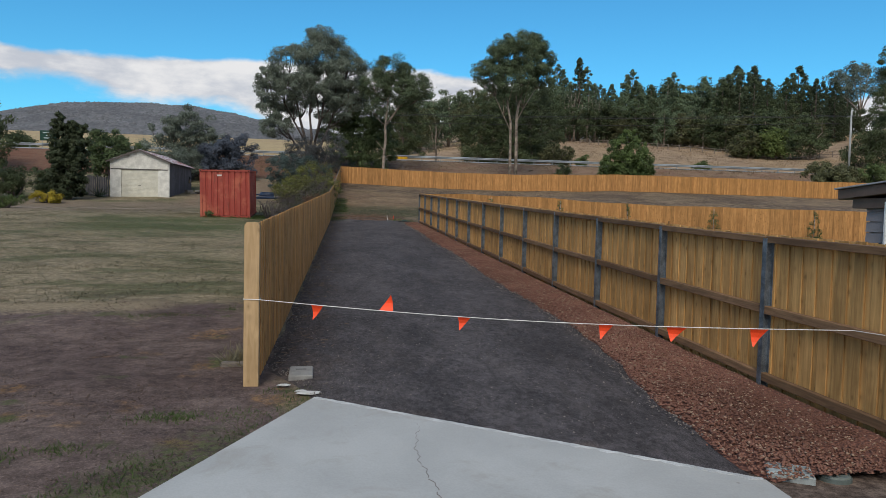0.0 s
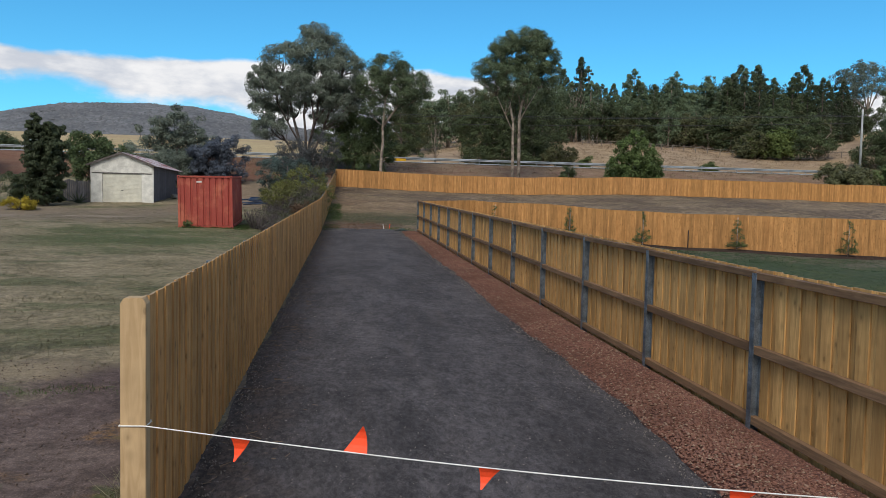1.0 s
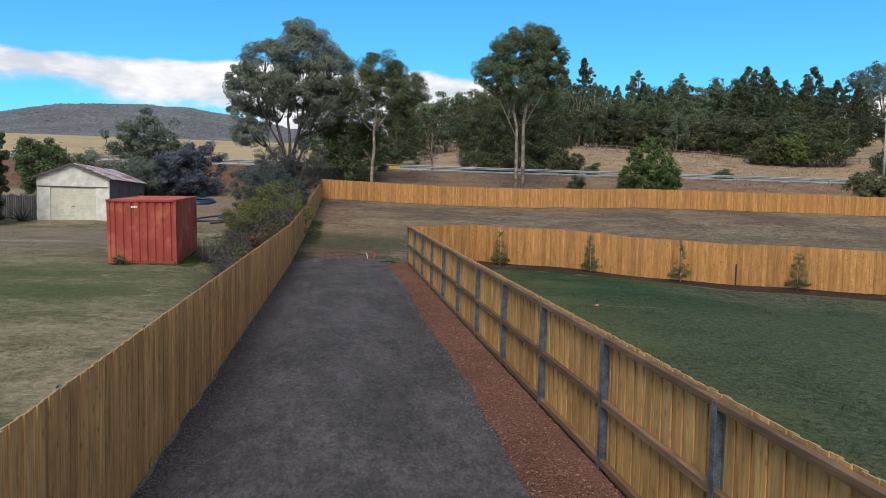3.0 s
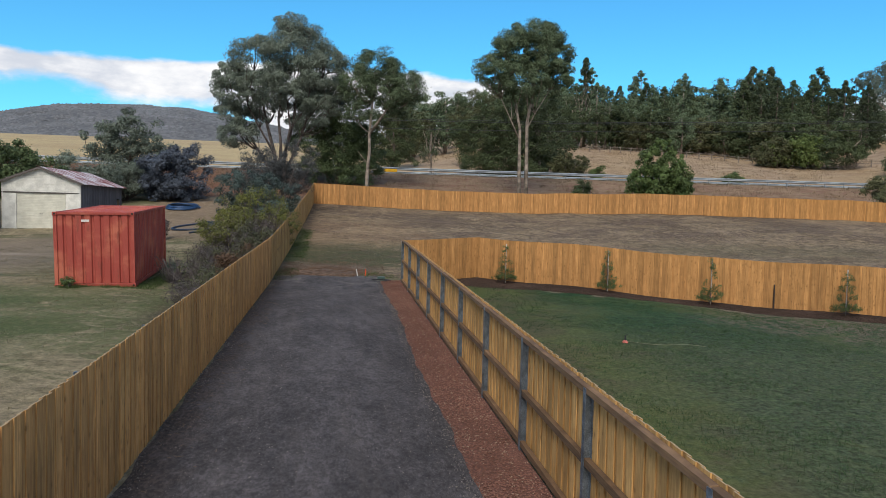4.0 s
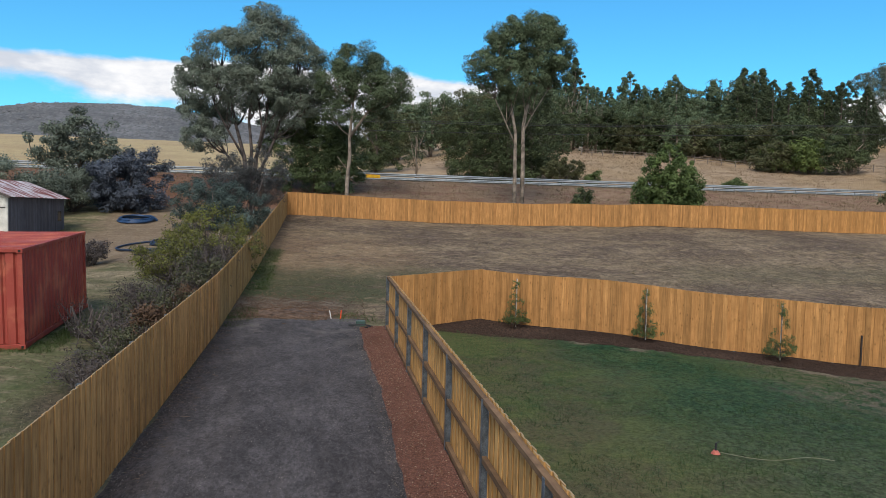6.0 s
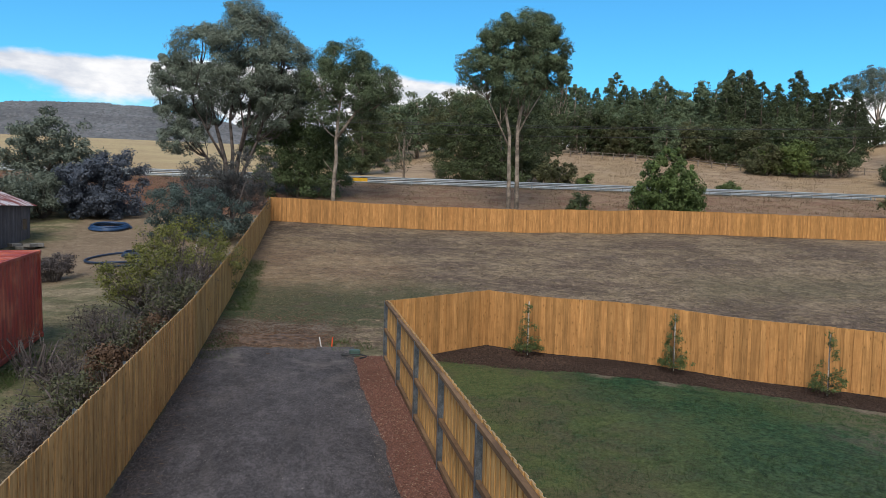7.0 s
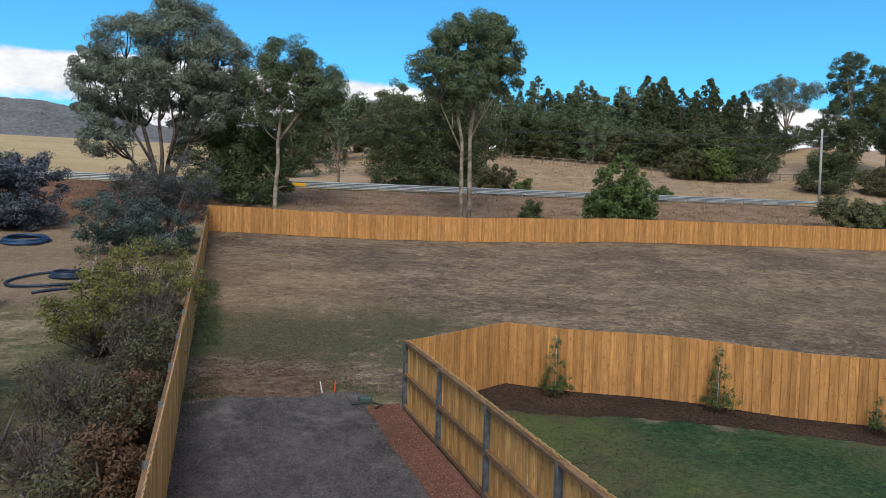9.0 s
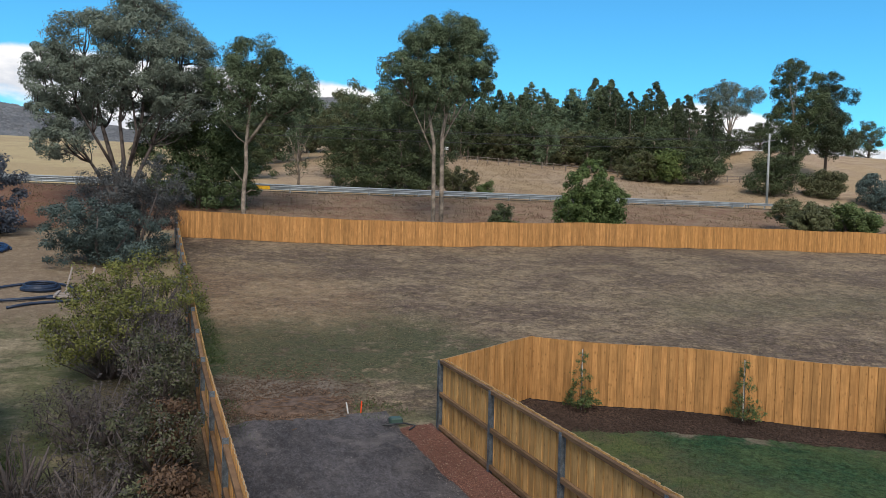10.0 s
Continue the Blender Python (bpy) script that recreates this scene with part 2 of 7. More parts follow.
def ground_material():
    """Dry paddock, bare earth, lawn, road bank, straw fields and wooded hills, by place."""
    m = Mat("ground", 0.95, spec=0.1)
    x, y, z = m.xyz()
    wob = m.noise(0.16, 5, 0.6)
    wob2 = m.noise(0.55, 6, 0.65)
    clump = m.noise(2.3, 7, 0.72, dist=0.5)
    clump2 = m.noise(3.4, 7, 0.72, m.mapped((1, 1, 1), (0, 0, 1.1)))
    fine = m.noise(11.0, 6, 0.75)
    vfine = m.noise(48.0, 4, 0.75)
    streak = m.noise(0.42, 6, 0.68, m.mapped((0.62, 1.7, 1)), 0.7)
    xw = m.math("MULTIPLY_ADD", m.math("SUBTRACT", wob, 0.5), 7.0, x)
    yw = m.math("MULTIPLY_ADD", m.math("SUBTRACT", wob2, 0.5), 8.0, y)
    sx = m.math("MULTIPLY_ADD", m.math("SUBTRACT", wob2, 0.5), 1.6, x)

    def band(v, a, b, soft):
        return m.math("MULTIPLY", m.remap(v, a - soft, a + soft), m.remap(v, b - soft, b + soft, 1, 0))

    def blend(f, base, col, k=1.0):
        return m.mix(m.math("MULTIPLY", f, k), base, col)

    straw, dark = m.remap(clump, 0.47, 0.62), m.remap(clump2, 0.50, 0.66)
    # dry olive grass of the yard
    c = m.mix(m.remap(wob2, 0.38, 0.62), (0.128, 0.108, 0.066), (0.200, 0.163, 0.108))
    c = blend(m.remap(streak, 0.5, 0.64), c, (0.27, 0.22, 0.145), 0.65)
    c = blend(m.remap(wob, 0.46, 0.58), c, (0.25, 0.20, 0.135), 0.5)
    c = blend(m.remap(m.noise(0.22, 5, 0.6, m.mapped((1, 0.6, 1), (0, 0, 0.6))), 0.50, 0.62), c, (0.104, 0.098, 0.050), 0.45)
    c = blend(straw, c, (0.26, 0.21, 0.135), 0.4)
    c = blend(dark, c, (0.080, 0.074, 0.042), 0.55)
    lush = m.noise(0.33, 6, 0.66, m.mapped((0.7, 1.3, 1), (0, 0, 0.3)), 0.5)
    c = blend(m.remap(lush, 0.50, 0.60), c, (0.070, 0.078, 0.036), 0.7)
    c = blend(m.remap(lush, 0.46, 0.36), c, (0.235, 0.192, 0.122), 0.55)
    c = m.vary(c, m.remap(m.noise(4.0, 7, 0.8), 0.37, 0.63), 0.24)
    # greener band near the container
    green = m.math("MAXIMUM", m.math("MULTIPLY", band(xw, -12.0, -1.5, 1.5), band(yw, 30.0, 39.0, 2.0)), m.math("MULTIPLY", band(xw, -5.6, -2.0, 0.8), band(yw, 34.0, 51.0, 2.0)))
    c = blend(m.math("MULTIPLY", green, m.remap(clump, 0.32, 0.55)), c, (0.058, 0.078, 0.030), 0.7)
    # bare brown earth beside the slab
    earth = m.math("MULTIPLY", m.remap(xw, -0.9, -0.3, 1, 0), m.remap(yw, 12.0, 15.0, 1, 0))
    ec = m.mix(m.remap(wob2, 0.38, 0.62), (0.080, 0.057, 0.053), (0.128, 0.094, 0.083))
    ec = blend(m.remap(vfine, 0.56, 0.72), ec, (0.22, 0.17, 0.14), 0.5)
    ec = blend(m.math("MULTIPLY", m.remap(m.noise(0.9, 3), 0.57, 0.66), m.remap(fine, 0.38, 0.6)), ec, (0.19, 0.105, 0.042), 0.75)
    ec = m.vary(ec, m.remap(m.noise(3.0, 8, 0.8), 0.36, 0.64), 0.28)
    ec = blend(m.math("MULTIPLY", m.remap(m.noise(1.1, 3, 0.5, m.mapped((1, 1, 1), (0, 0, 2))), 0.62, 0.68), m.remap(fine, 0.36, 0.5)), ec, (0.06, 0.075, 0.028), 0.8)
    c = blend(earth, c, ec, 0.97)
    drift = m.math("MULTIPLY", band(m.math("ADD", xw, m.math("MULTIPLY", fine, 2.0)), -4.9, -2.8, 0.5), band(m.math("MULTIPLY_ADD", fine, 1.2, y), 13.4, 14.4, 0.3))
    c = blend(drift, c, (0.24, 0.19, 0.125), 0.8)
    corner = m.math("MULTIPLY", m.remap(sx, 2.6, 2.9), m.remap(y, 5.6, 5.9, 1, 0))
    c = blend(corner, c, m.mix(m.remap(fine, 0.35, 0.65), (0.075, 0.056, 0.047), (0.15, 0.115, 0.095)))
    edge = m.math("MULTIPLY", band(m.math("MULTIPLY_ADD", y, -0.44, m.math("ADD", m.math("MULTIPLY_ADD", m.math("SUBTRACT", wob2, 0.5), -0.9, sx), 3.63)), -0.6, 0.2, 0.2), band(yw, -4.0, 6.4, 0.5))
    c = blend(m.math("MULTIPLY", edge, m.remap(fine, 0.42, 0.58)), c, (0.07, 0.084, 0.034), 0.75)
    # worn wheel track towards the shed
    ta = m.math("ADD", y, m.math("MULTIPLY", m.math("POWER", m.math("MULTIPLY", m.math("ADD", x, 11.0), 0.12), 2.0), 1.6))
    trk = m.math("MULTIPLY", m.math("MAXIMUM", band(ta, 47.4, 48.3, 0.3), band(ta, 50.0, 51.2, 0.35)), m.remap(x, -12.0, -13.5))
    yard = m.math("MULTIPLY", band(xw, -40.0, -10.0, 2.0), band(yw, 44.0, 57.0, 2.0))
    c = blend(yard, c, (0.165, 0.128, 0.098), 0.75)
    c = blend(trk, c, (0.25, 0.20, 0.155), 0.8)
    # dark mottled brown band under the shrubs by the fence
    brown_band = m.math("MULTIPLY", band(sx, -3.3, -0.6, 0.5), band(yw, 34.0, 53.0, 1.2))
    c = blend(brown_band, c, m.mix(m.remap(fine, 0.35, 0.65), (0.035, 0.028, 0.022), (0.085, 0.066, 0.05)), 0.85)
    # tan dust of the yard by the pipe coils
    dust = m.math("MULTIPLY", band(xw, -13.0, -1.2, 1.0), band(yw, 55.0, 79.0, 1.5))
    c = blend(dust, c, m.mix(straw, (0.17, 0.12, 0.085), (0.23, 0.175, 0.125)), 0.8)
    # paddock behind the fences: grey straw with dark bare patches
    pad = m.math("MULTIPLY", m.remap(x, -0.9, -0.4), band(y, 44.0, 79.0, 0.8))
    pc = m.mix(m.remap(m.noise(0.6, 7, 0.7, dist=0.5), 0.36, 0.62), (0.125, 0.098, 0.076), (0.200, 0.162, 0.118))
    pc = blend(m.remap(wob, 0.47, 0.60), pc, (0.095, 0.075, 0.062), 0.85)
    worn = m.noise(0.30, 8, 0.7, m.mapped((0.55, 1.0, 1), (0, 0, 0.1)), 0.6)
    pc = blend(m.remap(worn, 0.50, 0.62), pc, (0.092, 0.070, 0.060), 0.7)
    pc = blend(m.remap(worn, 0.47, 0.36), pc, (0.215, 0.170, 0.115), 0.55)
    pc = blend(straw, pc, (0.25, 0.20, 0.13), 0.5)
    pc = blend(dark, pc, (0.062, 0.050, 0.040), 0.55)
    pc = m.vary(pc, m.remap(m.noise(1.5, 7, 0.8), 0.38, 0.62), 0.26)
    pc = m.vary(m.mix(1.0, pc, (0.97, 0.90, 0.84), "MULTIPLY"), m.remap(m.noise(6.0, 6, 0.8), 0.36, 0.64), 0.26)
    c = blend(pad, c, pc)
    olive = m.math("MULTIPLY", m.math("MAXIMUM", m.math("MULTIPLY", band(xw, -2.5, 9.0, 1.5), band(yw, 46.0, 55.0, 2.5)), m.math("MULTIPLY", m.math("MULTIPLY", band(xw, 20.0, 40.0, 2), 0.4), band(yw, 52.0, 57.0, 2))), m.remap(m.math("ADD", m.math("MULTIPLY", clump, 0.5), m.math("MULTIPLY", wob2, 0.5)), 0.37, 0.50))
    c = blend(olive, c, m.mix(m.remap(fine, 0.4, 0.6), (0.038, 0.044, 0.024), (0.070, 0.073, 0.038)), 0.9)
    red = m.math("MULTIPLY", band(xw, -1.0, 7.0, 1.5), band(yw, 54.0, 66.0, 4.0))
    c = blend(m.math("MULTIPLY", red, m.remap(clump2, 0.36, 0.6)), c, (0.24, 0.155, 0.09), 0.5)
    strip = m.math("MULTIPLY", band(sx, -0.8, 0.15, 0.35), band(yw, 48.5, 60.0, 2.5))
    c = blend(m.math("MULTIPLY", strip, m.remap(clump, 0.34, 0.5)), c, (0.050, 0.072, 0.028), 0.7)
    heap = m.math("MULTIPLY", band(sx, -0.9, 3.2, 0.5), band(yw, 43.0, 48.0, 1.0))
    c = blend(heap, c, m.mix(m.remap(clump, 0.42, 0.58), (0.080, 0.054, 0.042), (0.165, 0.130, 0.105)), 0.85)
    # green lawn and its dark mulch border
    lim = m.math("MULTIPLY_ADD", x, -0.565, 49.02)
    lawn = m.math("MULTIPLY", m.remap(x, 4.75, 4.95), m.remap(m.math("SUBTRACT", lim, y), -0.25, -0.1))
    lawn = m.math("MULTIPLY", lawn, m.remap(m.math("SUBTRACT", m.math("MULTIPLY_ADD", x, 0.529, 40.32), y), -0.15, 0.0))
    lc = m.mix(m.remap(wob2, 0.36, 0.62), (0.024, 0.056, 0.026), (0.050, 0.070, 0.030))
    lc = blend(m.remap(wob, 0.44, 0.60), lc, (0.018, 0.048, 0.024), 0.85)
    lc = blend(m.math("MULTIPLY", m.remap(yw, 37.0, 29.0), m.remap(xw, 5.0, 9.0)), lc, m.mix(m.remap(clump2, 0.4, 0.6), (0.056, 0.064, 0.034), (0.096, 0.092, 0.054)), 0.75)
    lc = blend(straw, lc, (0.070, 0.092, 0.038), 0.4)
    lc = blend(dark, lc, (0.012, 0.026, 0.014), 0.6)
    lc = m.vary(m.mix(1.0, lc, (0.88, 0.94, 0.94), "MULTIPLY"), m.remap(m.noise(5.5, 6, 0.8), 0.35, 0.65), 0.30)
    olivel = m.math("MULTIPLY", band(xw, 4.0, 8.8, 1.8), m.remap(clump, 0.22, 0.5))
    lc = blend(olivel, lc, m.mix(m.remap(wob2, 0.42, 0.58), (0.088, 0.074, 0.040), (0.086, 0.094, 0.034)), 0.8)
    bare = m.math("MULTIPLY", m.math("MULTIPLY", band(xw, 14.5, 32.0, 1.5), band(m.math("SUBTRACT", lim, yw), 1.2, 6.5, 1.5)), m.remap(clump2, 0.40, 0.56))
    lc = blend(bare, lc, (0.145, 0.112, 0.088), 0.75)
    lc = blend(m.remap(m.noise(0.35, 6, 0.65, m.mapped((1, 1, 1), (0, 0, 0.8)), 0.4), 0.54, 0.64), lc, (0.080, 0.090, 0.032), 0.38)
    c = blend(lawn, c, lc)
    bed = m.math("SUBTRACT", lim, m.math("MULTIPLY_ADD", m.math("SUBTRACT", m.noise(1.1, 6, 0.7), 0.5), 1.5, y))
    mulch = m.math("MULTIPLY", lawn, m.remap(m.math("SUBTRACT", bed, m.remap(x, 12.0, 6.0, 0.0, 0.9)), 1.95, 2.05, 1, 0))
    mc = m.mix(m.remap(fine, 0.38, 0.64), (0.024, 0.016, 0.013), (0.075, 0.048, 0.036))
    rim = m.math("MULTIPLY", m.math("MULTIPLY", lawn, band(bed, 1.7, 2.5, 0.2)), m.remap(m.noise(0.7, 4), 0.52, 0.62))
    c = blend(rim, c, (0.17, 0.13, 0.10), 0.7)
    c = blend(mulch, c, blend(m.remap(vfine, 0.62, 0.7), mc, (0.16, 0.11, 0.08), 0.6))
    # red-brown road bank
    bank_ = band(y, 79.5, 93.0, 0.6)
    bc = m.mix(m.remap(streak, 0.38, 0.62), (0.165, 0.095, 0.066), (0.225, 0.155, 0.105))
    bc = blend(straw, bc, (0.27, 0.20, 0.125), 0.4)
    bc = blend(dark, bc, (0.075, 0.05, 0.038), 0.5)
    bc = blend(m.math("MULTIPLY", m.remap(xw, -2.0, 4.0, 1, 0), m.remap(fine, 0.3, 0.6)), bc, (0.125, 0.055, 0.038), 0.8)
    c = blend(bank_, c, bc)
    # straw fields beyond the road, then wooded hills
    far = m.remap(y, 100.0, 104.0)
    fc = m.mix(m.remap(streak, 0.35, 0.65), (0.33, 0.25, 0.135), (0.42, 0.325, 0.18))
    fc = blend(m.remap(x, 2.0, 16.0), fc, m.mix(m.remap(streak, 0.35, 0.65), (0.245, 0.172, 0.117), (0.335, 0.252, 0.172)))
    fc = blend(m.remap(m.noise(0.05, 4), 0.45, 0.6), fc, (0.30, 0.215, 0.125), 0.6)
    c = blend(far, c, fc)
    tuft = m.math("ADD", m.math("MULTIPLY", fine, 0.6), m.math("MULTIPLY", vfine, 0.4))
    c = m.vary(c, m.remap(tuft, 0.34, 0.64), 0.34)
    dist = m.math("MULTIPLY_ADD", m.math("ABSOLUTE", x), 0.3, y)
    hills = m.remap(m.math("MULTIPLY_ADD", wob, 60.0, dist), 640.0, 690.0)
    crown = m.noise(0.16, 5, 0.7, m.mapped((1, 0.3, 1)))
    # hill colour carries the distance haze: woodland greyed and paled
    haze_c = m.mix(m.remap(crown, 0.36, 0.66), (0.165, 0.162, 0.168), (0.098, 0.102, 0.108))
    haze_c = m.vary(haze_c, m.remap(m.noise(0.012, 4), 0.35, 0.65), 0.2)
    c = m.mix(hills, c, haze_c)
    h = m.math("MULTIPLY", m.math("ADD", tuft, m.math("MULTIPLY", clump, 1.2)), m.remap(y, 110.0, 160.0, 1.0, 0.0))
    return m.color(c).bump(h, 0.55, 0.045).m


GROUND = ground_material()
BARK = leafy("red_bark_chips", (0.26, 0.130, 0.093), (0.155, 0.078, 0.060), 0.85, (0.36, 0.25, 0.18))
TRUNK = plain("pale_gum_bark", (0.215, 0.175, 0.142), 0.85, 0, 0.5, 2.2)
TRUNK_DARK = plain("grey_brown_bark", (0.115, 0.09, 0.075), 0.9, 0, 0.3, 1.5)
TWIG = plain("dry_twig_bark", (0.10, 0.083, 0.079), 0.9, 0, 0.3, 2.0)
LEAF_GUM = leafy("gum_leaf", (0.062, 0.092, 0.050), (0.168, 0.212, 0.118))
LEAF_GUM2 = leafy("grey_gum_leaf", (0.090, 0.114, 0.092), (0.222, 0.254, 0.200))
LEAF_DARK = leafy("dark_wattle_leaf", (0.040, 0.057, 0.026), (0.098, 0.122, 0.054))
LEAF_PINE = leafy("pine_leaf", (0.036, 0.050, 0.026), (0.082, 0.102, 0.050))
LEAF_OLIVE = leafy("olive_brown_leaf", (0.062, 0.070, 0.033), (0.138, 0.138, 0.065))
LEAF_GREEN = leafy("fresh_green_leaf", (0.042, 0.074, 0.022), (0.150, 0.185, 0.070))
LEAF_WATTLE = leafy("mid_green_wattle_leaf", (0.042, 0.066, 0.028), (0.122, 0.162, 0.068))
LEAF_FRESH = leafy("fresh_broad_leaf", (0.050, 0.090, 0.024), (0.165, 0.215, 0.075))
LEAF_YELLOW = leafy("yellowing_shrub_leaf", (0.052, 0.064, 0.018), (0.245, 0.238, 0.06), 0.6, (0.10, 0.09, 0.08))
LEAF_BLUE = leafy("blue_grey_leaf", (0.042, 0.052, 0.070), (0.108, 0.124, 0.158))
LEAF_TEAL = leafy("blue_green_leaf", (0.050, 0.077, 0.070), (0.119, 0.156, 0.144))
LEAF_GOLD = leafy("golden_shrub_leaf", (0.26, 0.20, 0.02), (0.42, 0.33, 0.04))
LEAF_BRIGHT = leafy("bright_bush_leaf", (0.055, 0.085, 0.024), (0.155, 0.190, 0.055))
LEAF_RUST = leafy("rusty_vine_leaf", (0.075, 0.042, 0.026), (0.14, 0.085, 0.05))
LEAF_GREY = leafy("grey_shrub_leaf", (0.038, 0.042, 0.044), (0.115, 0.118, 0.118))
TRUNK_GREY = plain("grey_gum_bark", (0.088, 0.070, 0.063), 0.85, 0, 0.5, 2.2)
LEAF_DRY = leafy("dry_scrub_leaf", (0.042, 0.035, 0.035), (0.128, 0.108, 0.104))
LEAF_SCRUB = leafy("dull_scrub_leaf", (0.045, 0.052, 0.030), (0.130, 0.130, 0.070), 0.7, (0.11, 0.09, 0.085))
BLADE = leafy("dry_grass_blade", (0.14, 0.128, 0.075), (0.28, 0.24, 0.16), through_light=0.5)
BLADE_GREEN = leafy("lawn_blade", (0.028, 0.066, 0.027), (0.078, 0.112, 0.044), through_light=0.5)
BLADE_EDGE = leafy("edge_grass_blade", (0.038, 0.064, 0.020), (0.100, 0.135, 0.044), through_light=0.35)
BLADE_STRAW = leafy("straw_grass_blade", (0.30, 0.215, 0.14), (0.40, 0.30, 0.20), through_light=0.55)


# ---------------------------------------------------------------- mesh tools
def mesh_of(name, verts, faces, material):
    me = bpy.data.meshes.new(name)
    me.from_pydata([tuple(v) for v in verts], [], [tuple(f) for f in faces])
    me.materials.append(material)
    me.update()
    return me


def part(name, bm, material, parent, label="", smooth=False):
    """Links a bmesh (or ready mesh) as one mesh object under a thing or a part."""
    if isinstance(bm, bmesh.types.BMesh):
        me = bpy.data.meshes.new(name)
        bmesh.ops.recalc_face_normals(bm, faces=bm.faces)
        bm.to_mesh(me)
        bm.free()
        me.materials.append(material)
    else:
        me = bm
    if smooth:
        me.polygons.foreach_set("use_smooth", [True] * len(me.polygons))
    ob = new(name, me)
    ob.parent = parent
    if label:
        tagged(ob, label)
    return ob


def thing(name, label, category, m=None, group="", kind=""):
    ob = new(name)
    ob.matrix_basis = m or Matrix()
    ob.empty_display_size = 0.2
    return tagged(ob, label, category, group, kind)


def box(bm, lo, hi, bevel=0.0, m=None):
    r = bmesh.ops.create_cube(bm, size=1.0)
    vs = r["verts"]
    c = [(a + b) / 2 for a, b in zip(lo, hi)]
    s = [abs(b - a) for a, b in zip(lo, hi)]
    for v in vs:
        v.co = Vector((v.co.x * s[0] + c[0], v.co.y * s[1] + c[1], v.co.z * s[2] + c[2]))
    if bevel:
        es = list({e for v in vs for e in v.link_edges})
        r = bmesh.ops.bevel(bm, geom=es, offset=bevel, segments=1, affect="EDGES")
        vs = list({v for f in r["faces"] for v in f.verts} | {v for v in vs if v.is_valid})
    if m:
        for v in vs:
            v.co = m @ v.co
    return vs


def prism(bm, outline, z0, z1):
    """Closed outline in xy, pulled up from z0 to z1 (numbers or functions of x, y)."""
    f0 = z0 if callable(z0) else (lambda x, y: z0)
    f1 = z1 if callable(z1) else (lambda x, y: z1)
    a = [bm.verts.new((x, y, f0(x, y))) for x, y in outline]
    b = [bm.verts.new((x, y, f1(x, y))) for x, y in outline]
    n = len(outline)
    bm.faces.new(a[::-1])
    bm.faces.new(b)
    for i in range(n):
        bm.faces.new((a[i], a[(i + 1) % n], b[(i + 1) % n], b[i]))


def tube(bm, pts, radii, sides=7):
    """Tapered tube along points."""
    rings = []
    for i, p in enumerate(pts):
        p = Vector(p)
        d = Vector(pts[min(i + 1, len(pts) - 1)]) - Vector(pts[max(i - 1, 0)])
        d = d.normalized() if d.length > 1e-6 else Vector((0, 0, 1))
        u = d.cross(Vector((0, 0, 1)) if abs(d.z) < 0.9 else Vector((1, 0, 0))).normalized()
        w = d.cross(u)
        rings.append([bm.verts.new(p + (u * math.cos(k * 2 * math.pi / sides) + w * math.sin(k * 2 * math.pi / sides)) * radii[i]) for k in range(sides)])
    for r0, r1 in zip(rings, rings[1:]):
        for k in range(sides):
            bm.faces.new((r0[k], r0[(k + 1) % sides], r1[(k + 1) % sides], r1[k]))
    bm.faces.new(rings[0][::-1])
    bm.faces.new(rings[-1])


def leaves(centres, radii, per, length, width, rng, flat=(1, 1, 0.8), droop=0.3, fill=0.55):
    """Leaf blades as diamonds, gathered in clumps. Returns vertex and face arrays."""
    c = np.repeat(np.asarray(centres, float), per, axis=0)
    r = np.repeat(np.asarray(radii, float), per)
    n = len(c)
    d = rng.normal(size=(n, 3))
    d /= np.linalg.norm(d, axis=1)[:, None]
    d[:, 2] += 0.22
    d /= np.linalg.norm(d, axis=1)[:, None]
    rad = r * (fill + (1 - fill) * rng.random(n)) * np.where(rng.random(n) < 0.12, 1.25, 1.0)
    p = c + d * rad[:, None] * np.array(flat)
    # blades lie roughly in the skin of their clump, as leaves turn to the light
    face = d + rng.normal(size=(n, 3)) * 0.42
    face[:, 2] += 0.28
    face /= np.linalg.norm(face, axis=1)[:, None]
    ax = rng.normal(size=(n, 3))
    ax[:, 2] -= droop
    ax -= face * np.sum(ax * face, axis=1)[:, None]
    ax /= np.linalg.norm(ax, axis=1)[:, None] + 1e-9
    side = np.cross(face, ax)
    ln = length * (0.6 + 0.8 * rng.random(n))[:, None]
    wd = width * (0.6 + 0.8 * rng.random(n))[:, None]
    v = np.empty((n, 4, 3))
    v[:, 0] = p - ax * ln * 0.5
    v[:, 1] = p + side * wd * 0.5
    v[:, 2] = p + ax * ln * 0.5
    v[:, 3] = p - side * wd * 0.5
    return v.reshape(-1, 3), np.arange(n * 4).reshape(-1, 4)


def quick_mesh(name, v, f, material):
    """Mesh from vertex and quad arrays."""
    me = bpy.data.meshes.new(name)
    n, k = f.shape
    me.vertices.add(len(v))
    me.vertices.foreach_set("co", v.astype(np.float32).ravel())
    me.loops.add(n * k)
    me.loops.foreach_set("vertex_index", f.astype(np.int32).ravel())
    me.polygons.add(n)
    me.polygons.foreach_set("loop_start", np.arange(0, n * k, k, dtype=np.int32))
    me.update(calc_edges=True)
    me.materials.append(material)
    return me


